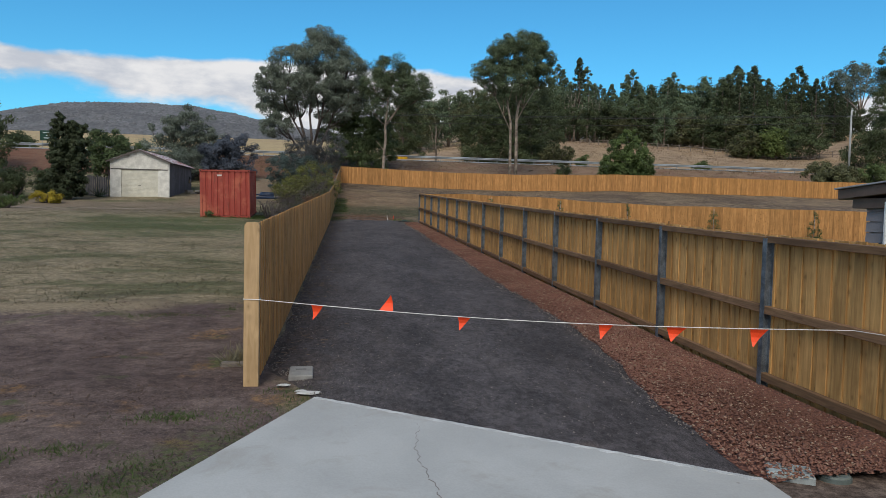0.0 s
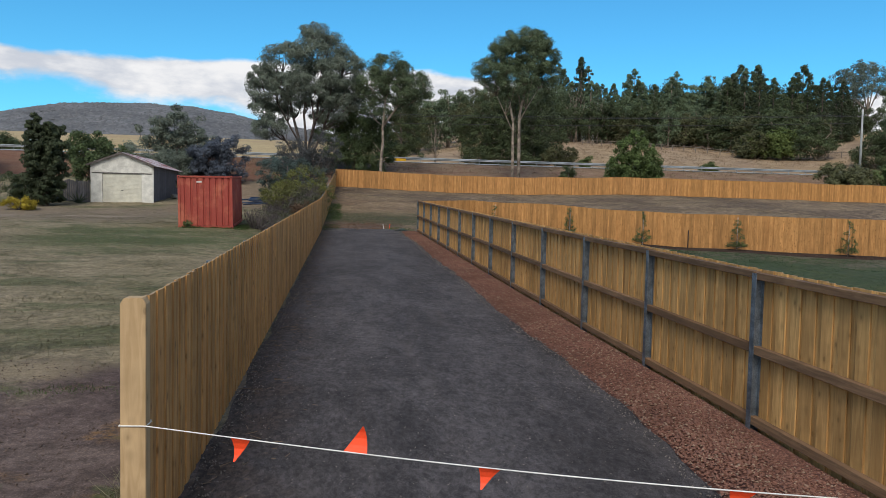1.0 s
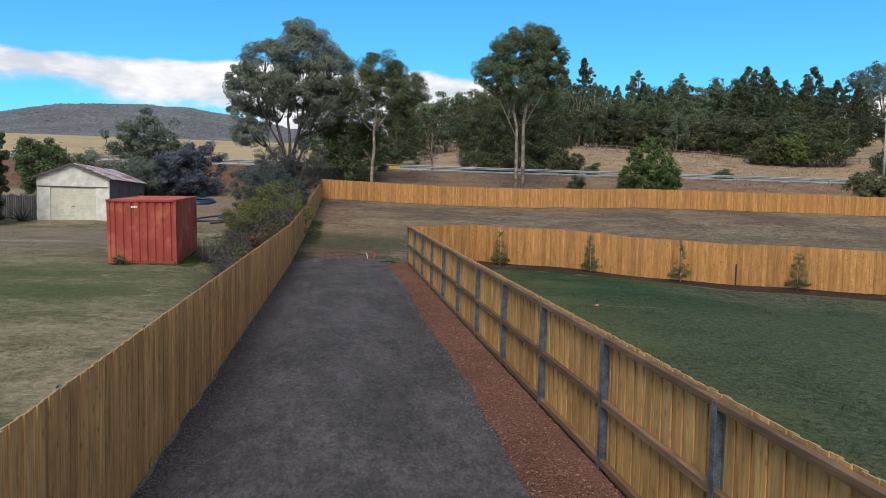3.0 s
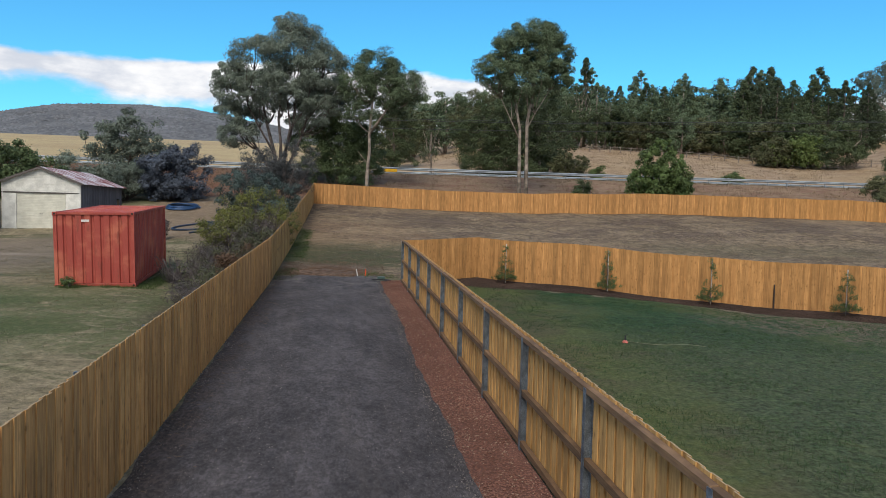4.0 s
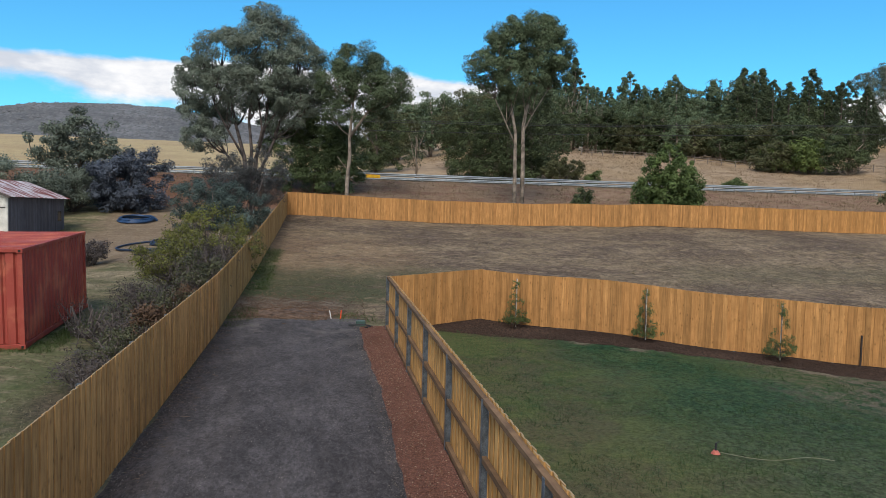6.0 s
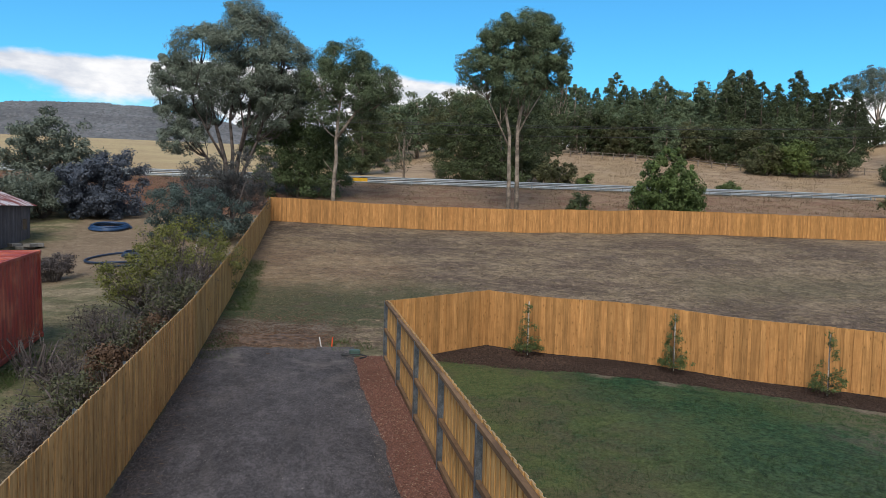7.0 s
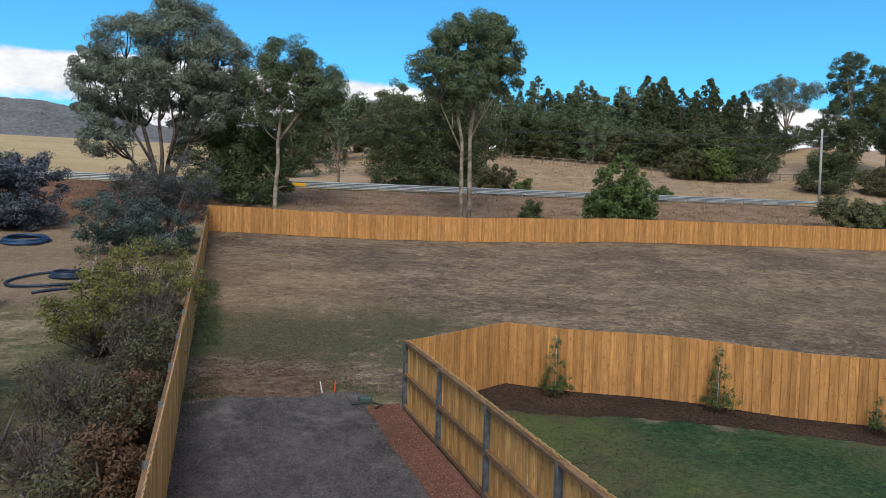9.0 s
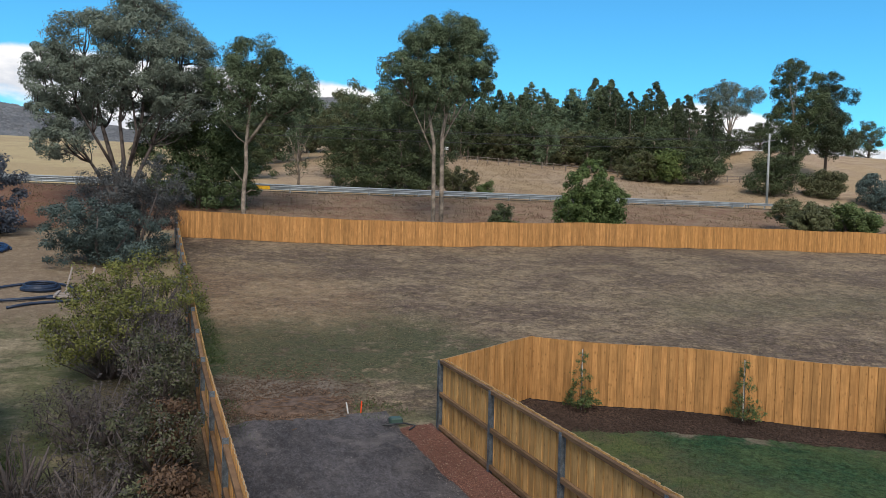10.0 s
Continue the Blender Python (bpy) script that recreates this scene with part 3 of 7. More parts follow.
# ---------------------------------------------------------------- terrain
PROFILE = ((-300, -2.0), (-40, -0.3), (0, -0.05), (8, 0.0), (25, 0.55), (43, 1.15), (52, 1.9), (62, 2.9), (72, 3.85), (77, 4.35), (80, 4.8), (90, 8.0), (92, 8.2), (104, 8.3))
SKYLINE = ((-90, 3.0), (-40, 4.2), (-26, 4.9), (-22.7, 6.0), (-19.3, 6.85), (-16.5, 6.75), (-13.5, 7.2), (-11, 7.1), (-8.9, 6.75), (-6, 6.3), (0, 5.4), (7, 6.0), (13.0, 9.6), (16, 8.2), (21, 4.5), (40, 2.6), (90, 2.0))


def sstep(v, a, b):
    t = np.clip((v - a) / (b - a), 0, 1)
    return t * t * (3 - 2 * t)


def heights(x, y):
    """Ground height for arrays of x and y."""
    x, y = np.asarray(x, float), np.asarray(y, float)
    px, pz = [p[0] for p in PROFILE], [p[1] for p in PROFILE]
    z = sum(np.interp(y + o, px, pz) for o in (-1.2, -0.4, 0.4, 1.2)) / 4
    z = z + 0.32 * sstep(-x, 2.0, 5.0) * np.exp(-((y - 39) / 9.0) ** 2)
    z = z + 0.22 * sstep(10 - x, 0, 10) * np.exp(-((y - 78) / 9.0) ** 2)
    z = z + 0.5 * sstep(x, 15, 34) * sstep(y, 52, 71) * (1 - sstep(y, 80, 89))
    z = z - 0.30 * sstep(-x, 6.0, 10.0) * sstep(y, 44, 54) * (1 - sstep(y, 66, 78))
    z = z - 0.22 * sstep(x, 10.0, 18.0) * sstep(y, 12, 24) * (1 - sstep(y, 42, 50))
    dy = np.maximum(y - 104, 0)
    left = 0.10 * np.minimum(dy, 316)
    right = 0.20 * np.minimum(dy, 42) + 0.11 * np.clip(dy - 42, 0, 170)
    far_right = sstep(x / np.maximum(y, 1.0), 0.59, 0.85)
    right = right * (1 - far_right) + (0.335 * np.minimum(dy, 44) + 0.03 * np.clip(dy - 44, 0, 170)) * far_right
    w = sstep(x, 2.0, 40.0)
    field = z + left * (1 - w) + right * w
    r, b = np.hypot(x, y), np.degrees(np.arctan2(x, y))
    e = sum(np.interp(b + o, [p[0] for p in SKYLINE], [p[1] for p in SKYLINE]) for o in (-2.4, -1.2, 0, 1.2, 2.4)) / 5
    hill = 1500 * np.tan(np.radians(e)) + 1.5 * np.sin(b * 2.1) + 1.5 * np.sin(b * 5.3 + 1)
    k = sstep(r, 640, 1500) * sstep(y, 150, 500)
    wob = 0.04 * np.sin(x * 0.9 + 1.3 * np.sin(y * 0.37)) * np.sin(y * 0.7 + 0.8 * np.sin(x * 0.5)) * sstep(np.abs(x - 2), 3.5, 6)
    return field * (1 - k) + hill * k + wob


def ground(x, y):
    return float(heights(x, y))


def axis_steps(a, b, step, far_a, far_b, grow=1.16):
    mid = list(np.arange(a, b + 1e-6, step))
    out, s, v = [], step, b
    while v < far_b:
        s *= grow
        v += s
        out.append(v)
    pre, s, v = [], step, a
    while v > far_a:
        s *= grow
        v -= s
        pre.append(v)
    return np.array(pre[::-1] + mid + out)


gx, gy = axis_steps(-32, 62, 0.7, -2600, 2600), axis_steps(-6, 112, 0.6, -600, 3000, 1.09)
GX, GY = np.meshgrid(gx, gy)
GZ = heights(GX, GY)
rough = np.random.default_rng(3).normal(size=GZ.shape)
GZ += rough * 0.012 * ((GX < -1.5) | (GY > 45)) * (GY < 110)
ii = np.arange(GZ.size).reshape(GZ.shape)
quads = np.stack([ii[:-1, :-1], ii[:-1, 1:], ii[1:, 1:], ii[1:, :-1]], -1).reshape(-1, 4)
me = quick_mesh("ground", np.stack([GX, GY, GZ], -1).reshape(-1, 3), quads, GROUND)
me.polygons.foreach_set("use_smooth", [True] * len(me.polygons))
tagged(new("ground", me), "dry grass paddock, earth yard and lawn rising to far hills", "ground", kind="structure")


def sheet(name, material, ys, left, right, lift, label, category, thick=0.06, across=10):
    """A strip laid on the ground between two edge functions of y, with a skirt."""
    bm = bmesh.new()
    rows = []
    for y in ys:
        a, b = left(y), right(y)
        row = []
        for k in range(across + 1):
            x = a + (b - a) * k / across
            row.append((x, y, ground(x, y) + lift * math.sin(math.pi * (0.12 + 0.76 * k / across)) ** 0.5))
        rows.append(row)
    vs = [[bm.verts.new(p) for p in r] for r in rows]
    for r0, r1 in zip(vs, vs[1:]):
        for k in range(across):
            bm.faces.new((r0[k], r0[k + 1], r1[k + 1], r1[k]))
    rim = [r[0] for r in vs[::-1]] + list(vs[0][1:-1]) + [r[-1] for r in vs] + list(vs[-1][1:-1][::-1])
    low = [bm.verts.new(v.co - Vector((0, 0, thick))) for v in rim]
    for i in range(len(rim)):
        j = (i + 1) % len(rim)
        bm.faces.new((rim[i], rim[j], low[j], low[i]))
    ob = part(name, bm, material, None, smooth=False)
    return tagged(ob, label, category, kind="structure")


rng = np.random.default_rng(11)


def slab_front(x):
    """y of the slab's far edge."""
    return 7.49 - 0.72 * (x + 0.25)


def drive_left(y):
    return -0.90 + 0.45 * max(0.0, 8.9 - y) + 0.005 * (y - 8) + 0.02 * math.sin(y * 1.7) + 0.03 * math.sin(y * 4.1)


def drive_right(y):
    t = min(max((y - 5.1) / 5.0, 0), 1)
    return 3.24 + 0.55 * t + 0.05 * math.sin(y * 0.55 + 1) + 0.02 * math.sin(y * 2.3) + 0.02 * math.sin(y * 5.1) - 0.05 * sstep(y, 30, 43)


def fence_right_x(y):
    return 4.86 - 0.0098 * (y - 7.65)


# dark gravel drive, cut along the slab
bm = bmesh.new()
ys = list(np.arange(4.6, 44.3, 0.35)) + [44.3]
rows = []
for y in ys:
    a, b = drive_left(y), drive_right(y)
    rows.append([(a + (b - a) * k / 14, y) for k in range(15)])
vs = []
for row in rows:
    r = []
    for k, (x, y) in enumerate(row):
        yy = max(y, slab_front(x) - 0.03) if y < 9 else y
        if y > 44:
            yy += 0.15 * math.sin(x * 2.2) + 0.1 * math.sin(x * 5.1)
        e = 0.035 * min(1.0, 3.0 * math.sin(math.pi * k / 14) + 0.08)
        r.append(bm.verts.new((x, yy, ground(x, yy) + e)))
    vs.append(r)
for r0, r1 in zip(vs, vs[1:]):
    for k in range(14):
        if (r1[k].co - r0[k].co).length + (r1[k + 1].co - r0[k + 1].co).length > 1e-4:
            bm.faces.new((r0[k], r0[k + 1], r1[k + 1], r1[k]))
bmesh.ops.remove_doubles(bm, verts=bm.verts, dist=1e-4)
tagged(part("driveway", bm, GRAVEL, None, smooth=True), "dark purple-grey gravel driveway between timber fences", "driveway", kind="structure")

# concrete apron with its crack and rough edge strip
bm = bmesh.new()
outline = [(-0.27, 7.504), (-1.30, 5.11), (-3.8, -0.6), (-6.5, -6.6), (4.0, -6.6), (3.05, 0.0), (3.24, 4.98)]
prism(bm, outline, lambda x, y: ground(x, y) - 0.12, lambda x, y: ground(x, y) + 0.045)
bmesh.ops.bevel(bm, geom=[e for e in bm.edges if all(v.co.z > ground(v.co.x, v.co.y) for v in e.verts)], offset=0.012, segments=2, affect="EDGES")
slab = tagged(part("concrete_apron", bm, CONCRETE, None), "pale concrete driveway apron with a hairline crack", "apron", kind="structure")
bm = bmesh.new()
run = []
for k in range(161):
    y = 6.55 - 5.5 * k / 160
    x = 0.70 + 0.05 * math.sin(y * 3) + 0.012 * math.sin(y * 19) + 0.010 * math.sin(y * 47) - 0.12 * k / 160
    if rng.random() < 0.12 and len(run) > 1:
        tube(bm, run, [0.0035] * len(run), 4)
        run = []
    run.append((x, y, ground(x, y) + 0.0455))
if len(run) > 1:
    tube(bm, run, [0.0035] * len(run), 4)
part("crack", bm, plain("dark_crack", (0.16, 0.14, 0.13)), slab, "thin dark wandering crack")
bm = bmesh.new()
prev = None
for k in range(141):
    x = -0.24 + 3.46 * k / 140
    w = 0.03 + 0.04 * rng.random() + 0.015 * math.sin(k * 0.7)
    y = slab_front(x)
    g = ground(x, y) + 0.0455
    lip = 0.012 * rng.random() - 0.004
    ring = [bm.verts.new(p) for p in ((x + 0.58 * lip, y + 0.81 * lip, g + 0.004), (x - 0.58 * w, y - 0.81 * w, g + 0.0035), (x - 0.58 * w, y - 0.81 * w, g - 0.01), (x + 0.58 * lip, y + 0.81 * lip, g - 0.05))]
    if prev:
        for j in range(4):
            bm.faces.new((prev[j], prev[(j + 1) % 4], ring[(j + 1) % 4], ring[j]))
    prev = ring
part("edge_strip", bm, plain("white_mortar", (0.44, 0.45, 0.45), 0.85, 0, 0.2, 6), slab, "rough whitish mortar strip along the slab edge")

# road with its verge behind the bank
bm = bmesh.new()
prism(bm, [(-300, 94.2), (-300, 101.4), (300, 101.4), (300, 94.2)], lambda x, y: 8.1, lambda x, y: 8.34)
tagged(part("road", bm, plain("road_asphalt", (0.06, 0.06, 0.062), 0.9), None), "grey asphalt road along the top of the bank", "road", kind="structure")


# ---------------------------------------------------------------- fences
def paling_mesh(name, w, t, h, material):
    bm = bmesh.new()
    vs = box(bm, (-w / 2, -t / 2, 0), (w / 2, t / 2, h))
    return_me = bpy.data.meshes.new(name)
    bmesh.ops.bevel(bm, geom=[e for e in bm.edges if abs(e.verts[0].co.z - e.verts[1].co.z) > 0.5], offset=0.003, segments=1, affect="EDGES")
    bm.to_mesh(return_me)
    bm.free()
    return_me.materials.append(material)
    return_me.materials.append(SAWN_END)
    for p in return_me.polygons:
        p.material_index = 1 if p.normal.z > 0.9 else 0
    return return_me


def steel_post_mesh(h):
    """Galvanised H-section post."""
    bm = bmesh.new()
    o = [(-.04, -.05), (.04, -.05), (.04, -.042), (.005, -.042), (.005, .042), (.04, .042), (.04, .05), (-.04, .05), (-.04, .042), (-.005, .042), (-.005, -.042), (-.04, -.042)]
    prism(bm, o, -0.25, h)
    bmesh.ops.recalc_face_normals(bm, faces=bm.faces)
    me = bpy.data.meshes.new("post")
    bm.to_mesh(me)
    bm.free()
    me.materials.append(STEEL)
    return me


def line_points(pts, step, start=0.0):
    """Points along a polyline every step metres: x, y, heading."""
    out, left = [], start
    for (x0, y0), (x1, y1) in zip(pts, pts[1:]):
        L = math.hypot(x1 - x0, y1 - y0)
        d = left
        while d <= L + 1e-6:
            out.append((x0 + (x1 - x0) * d / L, y0 + (y1 - y0) * d / L, math.atan2(y1 - y0, x1 - x0)))
            d += step
        left = d - L
    return out


def rail_mesh(p, q, wide, high, side):
    """A rail between two points; side: offset across the line."""
    bm = bmesh.new()
    p, q = Vector(p), Vector(q)
    d = q - p
    n = Vector((-d.y, d.x, 0)).normalized()
    v = []
    for c in (p, q):
        for s, h in ((-.5, 0), (.5, 0), (.5, 1), (-.5, 1)):
            v.append(bm.verts.new(c + n * (side + s * wide) + Vector((0, 0, (h - 0.5) * high))))
    for f in ((0, 1, 2, 3), (7, 6, 5, 4), (0, 4, 5, 1), (1, 5, 6, 2), (2, 6, 7, 3), (3, 7, 4, 0)):
        bm.faces.new([v[i] for i in f])
    bmesh.ops.bevel(bm, geom=list(bm.edges), offset=0.004, segments=1, affect="EDGES")
    return bm


def fence(label, pts, height, face, near, paling_mat, join_mat, bay=2.69, posts=True, group="", post_side=1, first=0.0, rails=True, step_back=0.0195, top_drop=0.043):
    """Paling fence along a polyline. face: which side (+1 left of the line) the palings are on; near(x, y): pieces built singly."""
    ox, oy = pts[0]
    base = thing("paling_fence", label, "fence", pose(ox, oy, ground(ox, oy)), group)
    oz = ground(ox, oy)
    meshes = [paling_mesh("paling", 0.15, 0.016, height * s, paling_mat) for s in (1.0, 0.998, 1.002)]
    rnd = random.Random(5)
    bv, bf = [], []
    for i, (x, y, h) in enumerate(line_points(pts, 0.117, first)):
        lap = 0.055 + (step_back if i % 2 else 0.0)
        nx_, ny_ = -math.sin(h) * face, math.cos(h) * face
        px, py = x + nx_ * lap, y + ny_ * lap
        z = ground(x, y) + 0.02 + rnd.uniform(-0.002, 0.002)
        turn = h + rnd.uniform(-0.025, 0.025)
        lean = rnd.uniform(-0.004, 0.004)
        if near(x, y):
            ob = new("paling", rnd.choice(meshes))
            ob.parent = base
            ob.location, ob.rotation_euler = (px - ox, py - oy, z - oz), (0, lean, turn)
        else:
            hh = height * rnd.uniform(0.992, 1.008)
            ca, sa = math.cos(turn), math.sin(turn)
            k = len(bv)
            for lx, ly, lz in ((-.075, -.008, 0), (.075, -.008, 0), (.075, .008, 0), (-.075, .008, 0), (-.075, -.008, hh), (.075, -.008, hh), (.075, .008, hh), (-.075, .008, hh)):
                bv.append((px - ox + lx * ca - ly * sa, py - oy + lx * sa + ly * ca, z - oz + lz))
            bf += [(k + a, k + b, k + c, k + d) for a, b, c, d in ((0, 1, 5, 4), (1, 2, 6, 5), (2, 3, 7, 6), (3, 0, 4, 7), (4, 5, 6, 7))]
    if bv:
        ob = part("paling_run", mesh_of("paling_run", bv, bf, join_mat), None, base, "farther run of palings")
        tagged(ob, kind="stuff")
    stations = []
    for a, b in zip(pts, pts[1:]):
        n = max(1, round(math.dist(a, b) / bay))
        h = math.atan2(b[1] - a[1], b[0] - a[0])
        stations += [(a[0] + (b[0] - a[0]) * k / n, a[1] + (b[1] - a[1]) * k / n, h) for k in range(n)]
    stations.append((*pts[-1], h))
    if posts:
        pm = steel_post_mesh(height - 0.02)
        for x, y, h in stations:
            ob = new("post", pm)
            ob.parent = base
            ob.location, ob.rotation_euler = (x - ox, y - oy, ground(x, y) - oz), (0, 0, h)
            tagged(ob, "galvanised steel post")
    if rails:
        for (x0, y0, h0), (x1, y1, h1) in zip(stations, stations[1:]):
            for f in (0.10, 0.53, 0.955):
                zz = height * f if f < 0.9 else height - top_drop
                L = math.hypot(x1 - x0, y1 - y0)
                ux, uy = (x1 - x0) / L * 0.01, (y1 - y0) / L * 0.01
                wob = rnd.uniform(-0.012, 0.012)
                bm = rail_mesh((x0 - ox + ux, y0 - oy + uy, ground(x0, y0) - oz + zz + wob), (x1 - ox - ux, y1 - oy - uy, ground(x1, y1) - oz + zz - wob), 0.075 if f < 0.9 else 0.085, 0.09 if f < 0.9 else 0.075, 0.0)
                part("rail", bm, RAIL, base)
    return base


# right-hand boundary: posts and rails face the drive
right_pts = [(fence_right_x(y), y) for y in (2.27, 42.62)]
fence("new treated pine paling fence with galvanised steel posts beside the drive", right_pts, 1.80, -1, lambda x, y: True, PALING, PALING_JOIN, group="yard fences")
# lawn's far fence, palings towards the lawn
cross_pts = [(4.54, 42.72), (8.0, 44.55), (30.0, 32.1)]
fence("fresh orange pine paling fence behind a green lawn", cross_pts, 1.76, -1, lambda x, y: x < 28.5, PALING_CROSS, PALING_JOIN, group="yard fences", step_back=0.021)
# left-hand boundary: palings face the drive
left_pts = [(-1.0, 8.22), (-0.81, 44.0), (-0.36, 76.7)]
lf = fence("weathered lapped pine paling fence with a thick end post", left_pts, 1.80, -1, lambda x, y: y < 43, PALING_LEFT, PALING_LJOIN, group="yard fences", top_drop=0.16, step_back=0.0125)
bm = bmesh.new()
o = [(-0.088, -0.3), (0.076, -0.3), (0.076, 1.785), (0.055, 1.825), (-0.064, 1.825), (-0.088, 1.785)]
fr, bk = [bm.verts.new((x, -0.115, z)) for x, z in o], [bm.verts.new((x, 0.0, z)) for x, z in o]
bm.faces.new(fr)
bm.faces.new(bk[::-1])
for i in range(6):
    bm.faces.new((fr[i], bk[i], bk[(i + 1) % 6], fr[(i + 1) % 6]))
bmesh.ops.bevel(bm, geom=list(bm.edges), offset=0.005, segments=2, affect="EDGES")
endpost = part("end_post", bm, POST_TIMBER, lf, "pale sawn timber end post")
endpost.location = (0.02, -0.01, 0)
# fence at the head of the paddock
back_pts = [(-0.3, 76.9), (16.0, 75.4), (34.0, 72.3), (60.0, 68.8), (86.0, 66.0)]
fence("bright orange pine paling fence along the foot of the bank", back_pts, 1.75, -1, lambda x, y: x < 34.5, PALING_CROSS, PALING_JOIN, group="yard fences", posts=False, rails=False, step_back=0.021)


# ---------------------------------------------------------------- road furniture
def guard_rail():
    base = thing("guard_rail", "grey galvanised steel guard rail beside the road", "guard rail", pose(0, 93.0, 8.2), "guard rails")
    for a, b in ((-70, 72),):
        bm = bmesh.new()
        prof = [(0.02, 0.42), (-0.03, 0.45), (-0.06, 0.50), (-0.03, 0.55), (0.01, 0.575), (-0.03, 0.60), (-0.06, 0.65), (-0.03, 0.70), (0.02, 0.73), (0.03, 0.73), (0.03, 0.42)]
        ra = [bm.verts.new((a, y, z)) for y, z in prof]
        rb = [bm.verts.new((b, y, z)) for y, z in prof]
        for i in range(len(prof)):
            j = (i + 1) % len(prof)
            bm.faces.new((ra[i], ra[j], rb[j], rb[i]))
        bm.faces.new(ra)
        bm.faces.new(rb[::-1])
        part("beam", bm, RAILSTEEL, base)
    bm = bmesh.new()
    box(bm, (-0.05, 0.03, -0.3), (0.05, 0.15, 0.76), 0.01)
    first = part("post", bm, RAILSTEEL, base)
    first.location = (-70, 0, 0)
    for k in range(1, 58):
        ob = new("post", first.data)
        ob.parent = base
        ob.location = (-70 + 2.5 * k, 0, 0)
    copy_thing(base, pose(1.0, 101.9, 8.25))
    bm = bmesh.new()
    box(bm, (-0.75, -0.12, 0.22), (0.75, -0.07, 0.55), 0.05)
    part("marker_plate", bm, plain("yellow_plate", (0.75, 0.42, 0.02), 0.5), base, "yellow marker plate").location = (7.4, 0, 0)
    return base


guard_rail()


# ---------------------------------------------------------------- trees
def envelope_points(lobes, n, rng, shell=0.35):
    """Points spread through a set of ellipsoid lobes (x, y, z, rx, ry, rz), mostly near their skins."""
    vol = np.array([l[3] * l[4] * l[5] for l in lobes]) ** 0.75
    pick = rng.choice(len(lobes), n, p=vol / vol.sum())
    d = rng.normal(size=(n, 3))
    d /= np.linalg.norm(d, axis=1)[:, None]
    r = shell + (1 - shell) * rng.random(n) ** 0.6
    L = np.array(lobes)[pick]
    size = L[:, 3] / max(l[3] for l in lobes)
    return L[:, :3] + d * r[:, None] * L[:, 3:6], size ** 0.45


def branch(bm, a, b, r0, r1, rng, sag=0.12, sides=5, parts=4):
    a, b = np.array(a, float), np.array(b, float)
    L = np.linalg.norm(b - a)
    mid = rng.normal(size=3) * L * 0.07
    pts, rad = [], []
    for i in range(parts + 1):
        t = i / parts
        p = a + (b - a) * t + mid * math.sin(math.pi * t)
        p[2] += -sag * L * math.sin(math.pi * t) * 0.6
        pts.append(p)
        rad.append(r0 + (r1 - r0) * t)
    tube(bm, pts, rad, sides)
    return pts


def tree(name, label, category, at, stems, lobes, clumps, clump_r, per, leaf, bark, leafmat, seed, group="", flat=(1, 1, 0.75), limbs=26, droop=0.35, inner=0.55, sink=0.15, spread=0.32, shell=0.35, twig=0.03, centres=None):
    """Tree from stems (lists of (x, y, z, radius)), crown lobes and leaf clumps; all in metres from the foot."""
    rng = np.random.default_rng(seed)
    x, y = at
    base = thing(name, label, category, pose(x, y, ground(x, y) - sink), group)
    bm = bmesh.new()
    for s in stems:
        tube(bm, [p[:3] for p in s], [p[3] for p in s], 8)
    pts, size = centres or envelope_points(lobes, clumps, rng, shell)
    clumps = len(pts)
    stem_pts = np.array([p for s in stems for p in s])
    order = rng.permutation(clumps)[:limbs]
    nodes = []
    for i in order:
        c = pts[i]
        d = np.linalg.norm(stem_pts[:, :3] - (c - np.array([0, 0, np.linalg.norm(c[:2]) * 0.6 + 0.6])), axis=1)
        k = int(np.argmin(d))
        nodes += branch(bm, stem_pts[k, :3], c, max(twig * 1.15, stem_pts[k, 3] * spread), twig * 0.5, rng)[1:]
    nodes = np.array(nodes) if nodes else stem_pts[:, :3]
    for i in rng.permutation(clumps)[: limbs * 2]:
        c = pts[i]
        k = int(np.argmin(np.linalg.norm(nodes - c + np.array([0, 0, 0.4]), axis=1)))
        branch(bm, nodes[k], c, twig, twig * 0.35, rng, 0.05, 4, 2)
    part("trunk", bm, bark, base, smooth=True)
    rad = clump_r * (0.65 + 0.7 * rng.random(clumps)) * size
    v, f = leaves(pts, rad, per, leaf[0], leaf[1], rng, flat, droop, inner)
    crown = part("crown", quick_mesh("crown", v, f, leafmat), None, base)
    return base


def stem(*rows):
    return list(rows)


